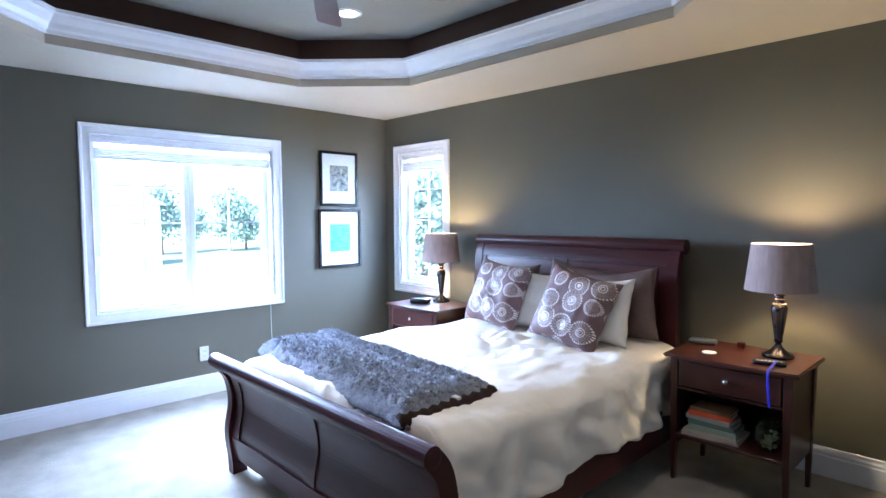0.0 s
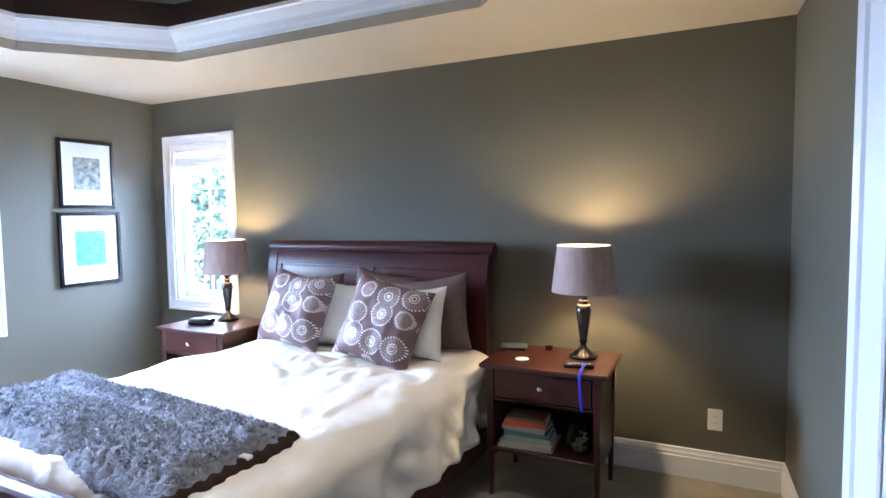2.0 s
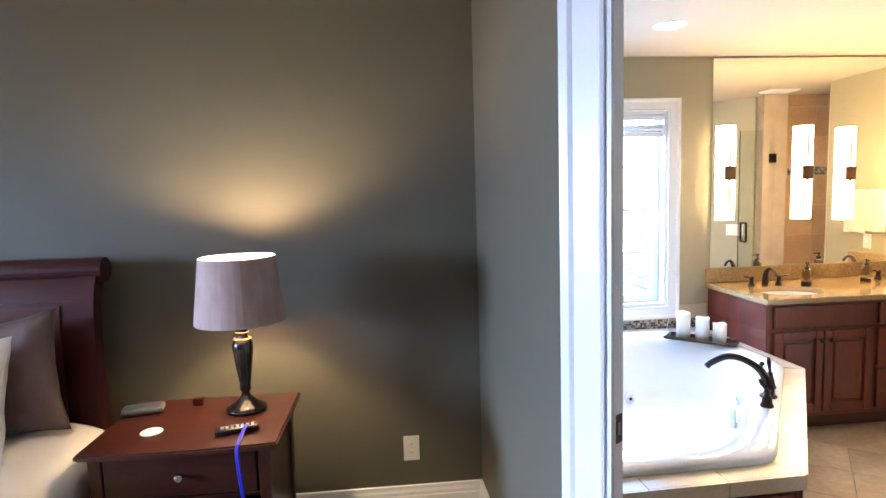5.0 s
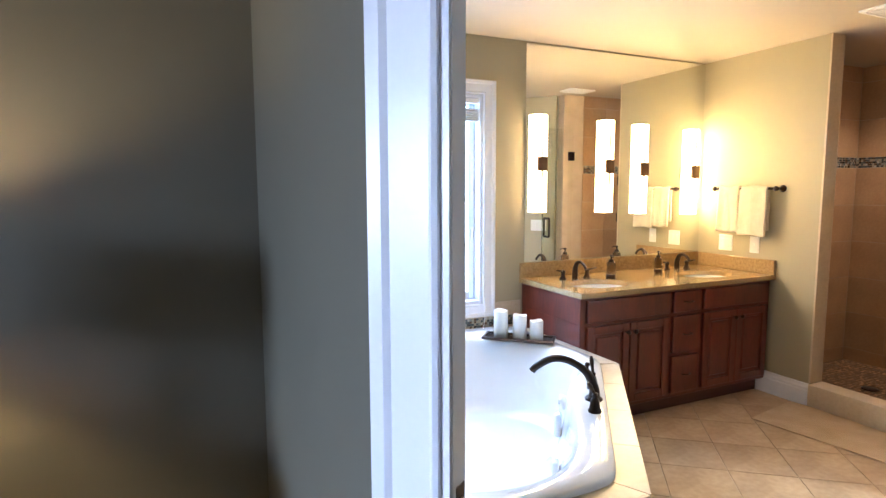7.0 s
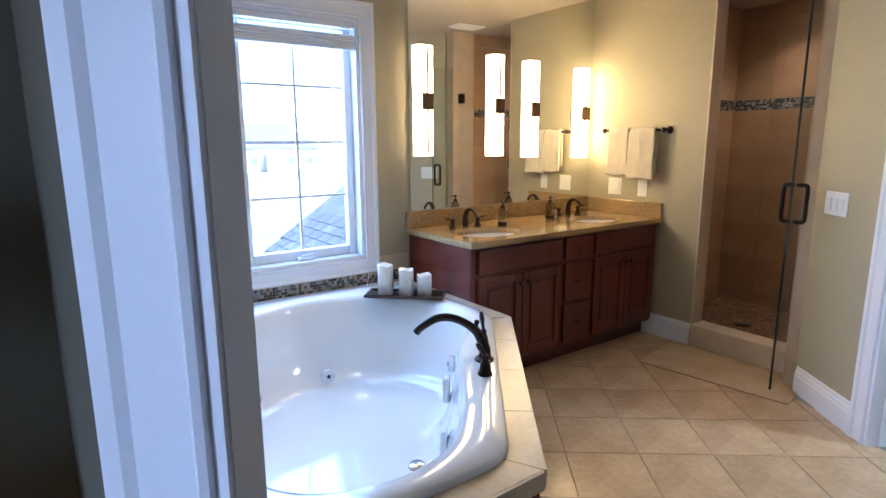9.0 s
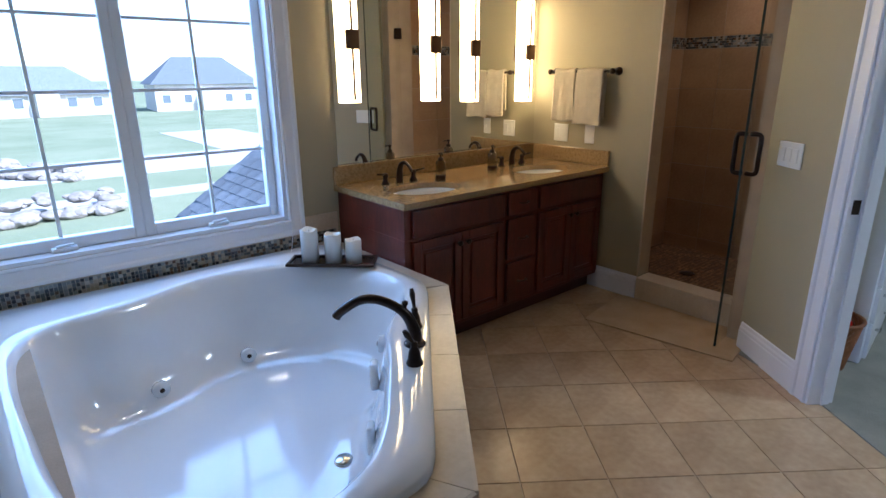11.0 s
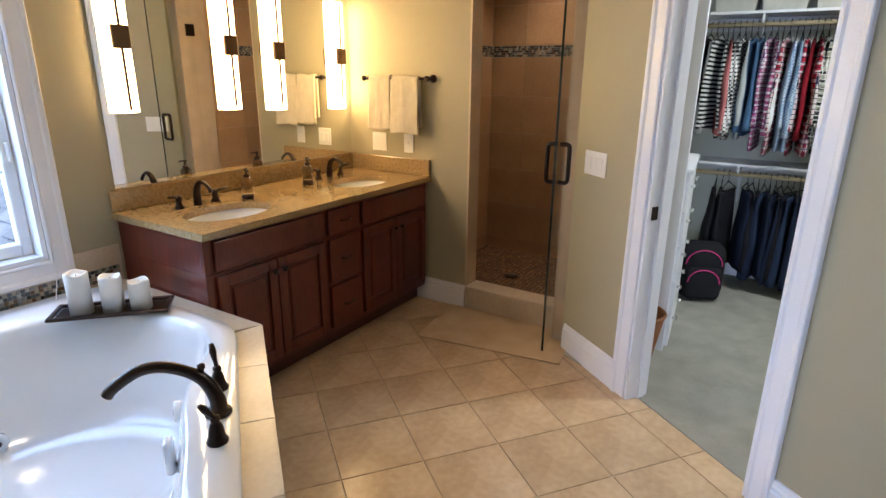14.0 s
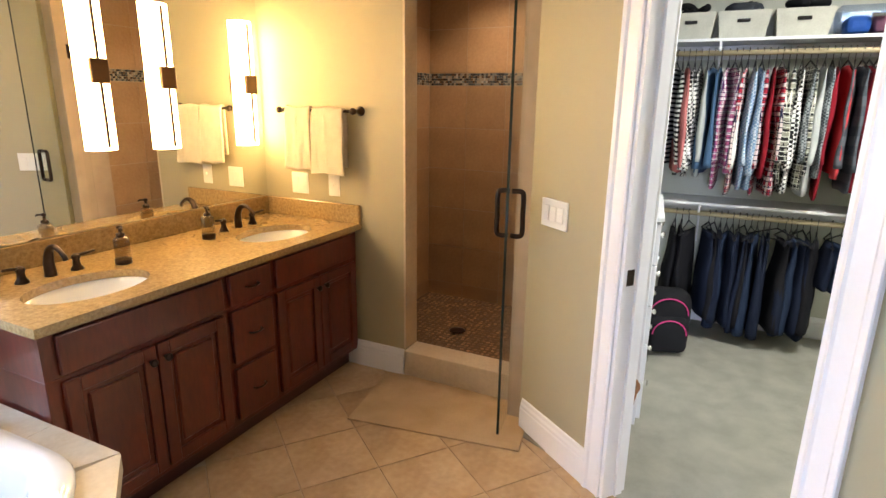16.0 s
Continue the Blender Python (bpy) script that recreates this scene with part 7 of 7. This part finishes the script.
def house(x, y, w, d, h, ang, label):
    e = empty("house", pose(x, y, GZ, 0, 0, ang), label, "house", "houses across the road")
    bm = B()
    box(bm, (-w / 2, -d / 2, 0), (w / 2, d / 2, h))
    part("wall", bm, M_SIDING, e)
    bm = B()
    o = 0.5
    lo = [bm.verts.new(p) for p in ((-w / 2 - o, -d / 2 - o, h), (w / 2 + o, -d / 2 - o, h), (w / 2 + o, d / 2 + o, h), (-w / 2 - o, d / 2 + o, h))]
    hi = [bm.verts.new(p) for p in ((-w / 4, 0, h + d * 0.38), (w / 4, 0, h + d * 0.38))]
    for f in ((lo[0], lo[1], hi[1], hi[0]), (lo[1], lo[2], hi[1]), (lo[2], lo[3], hi[0], hi[1]), (lo[3], lo[0], hi[0]), (lo[3], lo[2], lo[1], lo[0])):
        bm.faces.new(f)
    part("roof", bm, M_ROOF, e)
    for k in range(5):
        for z in ((1.0, 2.3), (3.9, 5.1)):
            if z[1] > h:
                continue
            xx = -w / 2 + w * (k + 0.5) / 5
            bm = B()
            box(bm, (xx - 0.6, -d / 2 - 0.06, z[0]), (xx + 0.6, -d / 2 + 0.02, z[1]))
            wi = part("window", bm, M_TRIM, e)
            bm = B()
            box(bm, (xx - 0.5, -d / 2 - 0.09, z[0] + 0.1), (xx + 0.5, -d / 2 - 0.062, z[1] - 0.1))
            part("pane", bm, plain("dark_pane", (0.16, 0.19, 0.22), 0.1) if "dark_pane" not in MATS else MATS["dark_pane"], wi)
    bm = B()
    box(bm, (-1.2, -d / 2 - 1.6, 0), (1.2, -d / 2 - 0.1, 2.9), 0.05, 1)
    part("porch", bm, M_SIDING, e)


house(9.5, 92, 14, 9, 2.6, 4, "low pale house with a hipped roof across the lawn")
house(30, 93, 14, 10, 3.6, -6, "pale house with a high grey hipped roof beside another house")
house(-22, 96, 18, 12, 5.6, 0, "two-storey beige house with a grey hipped roof and a porch")
house(-60, 8, 18, 12, 5.6, -84, "two-storey beige house behind trees west of the bedroom")

M_BARK = material("grey_bark", (0.16, 0.12, 0.09), 0.9, scale=6, fine=40, bump=0.4)
M_LEAF = material("green_leaves", (0.22, 0.30, 0.26), 0.8, scale=3, fine=30, second=(0.16, 0.23, 0.20), bump=0.0, island=0.4)


def tree(x, y, h, seed, label):
    rg = random.Random(seed)
    e = empty("tree", pose(x, y, GZ), label, "tree", "trees beyond the lawn")
    bm = B()
    tube(bm, [(0, 0, 0), (0.05, 0, h * 0.3), (0, 0.1, h * 0.6), (0.1, 0, h * 0.9)], [0.2, 0.15, 0.09, 0.03], 8)
    tips = []
    for k in range(14):
        a, z = rg.uniform(0, 6.28), h * rg.uniform(0.15, 0.8)
        r = h * rg.uniform(0.12, 0.26) * (1.15 - 0.6 * z / h)
        p = (r * math.cos(a), r * math.sin(a), z + r * 0.7)
        tube(bm, [(0, 0, z), (p[0] * 0.5, p[1] * 0.5, z + r * 0.3), p], [0.06, 0.04, 0.015], 5)
        tips.append(Vector(p))
    part("trunk", bm, M_BARK, e)
    verts, faces = [], []
    for c in tips + [Vector((0, 0, h * 0.9))]:
        for k in range(240):
            d = Vector((rg.gauss(0, 1), rg.gauss(0, 1), rg.gauss(0, 0.8))) * h * 0.10
            p = c + d
            s = rg.uniform(0.10, 0.2) * h / 6
            u = Vector((rg.uniform(-1, 1), rg.uniform(-1, 1), rg.uniform(-1, 1))).normalized() * s
            v = u.orthogonal().normalized() * s * 0.6
            i = len(verts)
            verts += [p - u, p + v, p + u, p - v]
            faces.append((i, i + 1, i + 2, i + 3))
    me = bpy.data.meshes.new("crown")
    me.from_pydata([tuple(v) for v in verts], [], faces)
    me.materials.append(M_LEAF)
    ob = new("crown", me)
    ob.parent = e


for k, (x, y, h) in enumerate(((-70, 22.3, 8.2), (-72, 13.5, 6.2), (-75, 18.0, 5.0), (-70, 30.5, 7.8), (-73, 34.0, 7.0), (-74, 27.5, 6.0), (-25.5, 24, 8.0), (-27, 27.5, 7.0), (-20, 26, 5.5), (-9, 30, 5.5), (-4, 74, 7))):
    tree(x, y, h, 60 + k, "leafy green tree standing on the lawn beyond the window")

# low boulder wall and shrubs on the lawn
M_ROCK = material("pale_boulder", (0.36, 0.32, 0.29), 0.9, scale=4, fine=30, second=(0.20, 0.18, 0.16), bump=0.5, depth=0.02, random_amount=0.15)
rw = empty("boulder_wall", pose(0, 0, 0), "low retaining wall of pale rough boulders on the lawn", "rock wall")
rg = random.Random(8)
for k in range(110):
    t = rg.random()
    row = rg.choice((0, 0, 1))
    far = k % 2
    x = 0.8 + 4.1 * t
    yb = (33.0 + 5.0 * (1 - t) if far else 24.9) + row * 0.9 + rg.uniform(-0.35, 0.35)
    bm = B()
    s = rg.uniform(0.16, 0.34) * (1.5 if far else 1.0)
    bmesh.ops.create_icosphere(bm, subdivisions=2, radius=s)
    for v in bm.verts:
        v.co *= 1 + 0.35 * noise.noise(v.co * 3 + Vector((k, 0, 0)))
        v.co.z *= 0.6
        v.co.x *= 1.4
    o = part("boulder", bm, M_ROCK, rw)
    o.location = (x, yb + rg.uniform(-0.3, 0.3), GZ + 0.1 + row * 0.3 + rg.uniform(0, 0.15))
    o.rotation_euler = (0, 0, rg.uniform(0, 3))

# the neighbouring roof below the bathroom window, shingle by shingle
rf = empty("lower_roof", pose(0, 0, 0), "lower roof of the house with weathered blue grey asphalt shingles", "roof")
R0 = Vector((1.75, 8.6, -1.55))
R1 = Vector((4.9, 8.6, 0.62))
bm = B()
q = [(1.55, 6.2, -1.62), (5.6, 6.2, 1.16), (5.6, 10.8, 1.16), (1.55, 10.8, -1.62)]
lo = [bm.verts.new((x, y, z - 0.25)) for x, y, z in q]
hi = [bm.verts.new((x, y, z)) for x, y, z in q]
bm.faces.new(hi)
bm.faces.new(lo[::-1])
for i in range(4):
    bm.faces.new((lo[i], lo[(i + 1) % 4], hi[(i + 1) % 4], hi[i]))
part("roof_deck", bm, M_ROOF, rf)
bm = B()
box(bm, (2.2, 6.4, GZ), (8.0, 10.6, -1.35))
part("wall", bm, M_SIDING, rf)
sl = math.atan2(2.78, 4.05)
bm = B()
box(bm, (0, 0, 0), (0.20, 0.30, 0.012))
for v in bm.verts:
    if v.co.x > 0.1:
        v.co.z -= 0.008
shm = bpy.data.meshes.new("shingle")
bm.to_mesh(shm)
bm.free()
shm.materials.append(M_ROOF)
length = math.hypot(2.78, 4.05)
cnt = 0
for i in range(int(length / 0.16)):
    for j in range(14):
        if cnt >= 300:
            break
        s = i * 0.16
        o = new("shingle", shm)
        o.parent = rf
        o.location = (1.55 + s * math.cos(sl) - 0.006 * math.sin(sl), 6.22 + j * 0.315 + (0.15 if i % 2 else 0), -1.62 + s * math.sin(sl) + 0.010)
        o.rotation_euler = (0, -sl, 0)
        cnt += 1

# ---- floor and wall tiles ----
TS = 0.331
bm = B()
box(bm, (-TS / 2 + 0.002, -TS / 2 + 0.002, -0.004), (TS / 2 - 0.002, TS / 2 - 0.002, 0.0))
for v in bm.verts:
    if v.co.z > -0.002:
        v.co.x *= 0.992
        v.co.y *= 0.992


def clip_poly(poly, region):
    """The convex outline poly cut by the convex region (both anticlockwise)."""
    out = [Vector(p) for p in poly]
    for i in range(len(region)):
        a, b = Vector(region[i]), Vector(region[(i + 1) % len(region)])
        nrm = Vector((-(b.y - a.y), b.x - a.x))
        src, out = out, []
        for k in range(len(src)):
            p, q = src[k], src[(k + 1) % len(src)]
            dp, dq = (p - a).dot(nrm), (q - a).dot(nrm)
            if dp >= 0:
                out.append(p)
            if (dp >= 0) != (dq >= 0):
                out.append(p + (q - p) * (dp / (dp - dq)))
        if len(out) < 3:
            return []
    return out


full = bpy.data.meshes.new("floor_tile")
bm.to_mesh(full)
bm.free()
full.materials.append(M_TILE)
fb = bpy.data.objects["floor_bath"]
th0 = Vector((CL.x - cn.x * 0.06, CL.y - cn.y * 0.06))
th1 = Vector((CR.x - cn.x * 0.06, CR.y - cn.y * 0.06))
REG = [(D0.x + 0.065, D0.y + 0.055), (DR.x + 0.1, DR.y - 0.02), (2.75, 1.70), (th1.x, th1.y), (th0.x, th0.y), (4.22, 3.58), (RE + 0.03, 3.70), (RE + 0.03, RN - 0.05), (0.95, RN - 0.05)]
hull = [(D0.x + 0.065, D0.y + 0.055), (DR.x + 0.1, DR.y - 0.02), (2.75, 1.65), (th1.x, th1.y), (th0.x, th0.y), (RE + 0.03, 3.78), (RE + 0.03, RN - 0.05), (0.95, RN - 0.05)]
e1, e2 = Vector((CD.x, CD.y)), Vector((-CD.y, CD.x))
ORG = Vector((3.194, 3.423))
for i in range(-14, 15):
    for j in range(-14, 15):
        c = ORG + e1 * (i + 0.5) * TS + e2 * (j + 0.5) * TS
        if not (0.6 < c.x < 4.8 and 1.2 < c.y < 5.5):
            continue
        if c.y > 4.75 or (c.x < 2.3 and c.y > 4.1):
            continue
        h = TS / 2 - 0.002
        sq = [c - e1 * h - e2 * h, c + e1 * h - e2 * h, c + e1 * h + e2 * h, c - e1 * h + e2 * h]
        cut = clip_poly(sq, hull)
        if len(cut) < 3:
            continue
        area = abs(sum(cut[k].x * cut[(k + 1) % len(cut)].y - cut[k].y * cut[(k + 1) % len(cut)].x for k in range(len(cut)))) / 2
        if area < 0.002:
            continue
        if area > 4 * h * h * 0.999:
            o = new("floor_tile", full)
            o.matrix_world = pose(c.x, c.y, 0, 0, 0, math.degrees(math.atan2(CD.y, CD.x)))
        else:
            bm = B()
            prism(bm, [tuple(p) for p in cut], -0.004, 0.0)
            o = part("floor_tile", bm, M_TILE)
        mw = o.matrix_world.copy()
        o.parent = fb
        tagged(o, kind="structure")

# shower wall tiles
WT = tile_mesh("wall_tile", 0.30 - 0.003, 0.30 - 0.003, 0.003, M_SHTILE, 0.001)
wb = bpy.data.objects["wall_shower_back"]


def wall_tiles(m, length, parent):
    for i in range(int(math.ceil(length / 0.30))):
        for j in range(9):
            z, high = (0.12 + (j - 1) * 0.30, 0.30) if j else (0.012, 0.108)
            if z > 1.6:
                z += 0.085
            if z + 0.3 > BCH + 0.29:
                continue
            w = min(0.30, length - i * 0.30)
            if w < 0.03:
                continue
            o = new("wall_tile", WT)
            o.matrix_world = m @ pose(i * 0.30 + w / 2, 0, z + high / 2) @ Matrix.Diagonal((w / 0.30, 1, high / 0.30, 1))
            mw = o.matrix_world.copy()
            o.parent = parent
            tagged(o, kind="structure")


wall_tiles(pose(SB - 0.0005, 4.80, 0, 0, 0, -90), 1.20, wb)
wall_tiles(pose(RE + 0.13, 4.7995, 0), 1.16, bpy.data.objects["wall_shower_left"])
wall_tiles(pose(SB, 3.6005, 0, 0, 0, 180), 1.2, bpy.data.objects["wall_shower_right"])
mosaic_joined("shower_mosaic", pose(SB - 0.001, 4.80, 1.622, 0, 0, -90), 1.20, 5, 6, "band of brown and tan glass mosaic tiles round the shower wall")
mosaic_joined("shower_mosaic", pose(RE + 0.13, 4.799, 1.622), 1.16, 5, 7, "band of brown and tan glass mosaic tiles round the shower wall")
mosaic_joined("shower_mosaic", pose(SB, 3.601, 1.622, 0, 0, 180), 1.2, 5, 8, "band of brown and tan glass mosaic tiles round the shower wall")
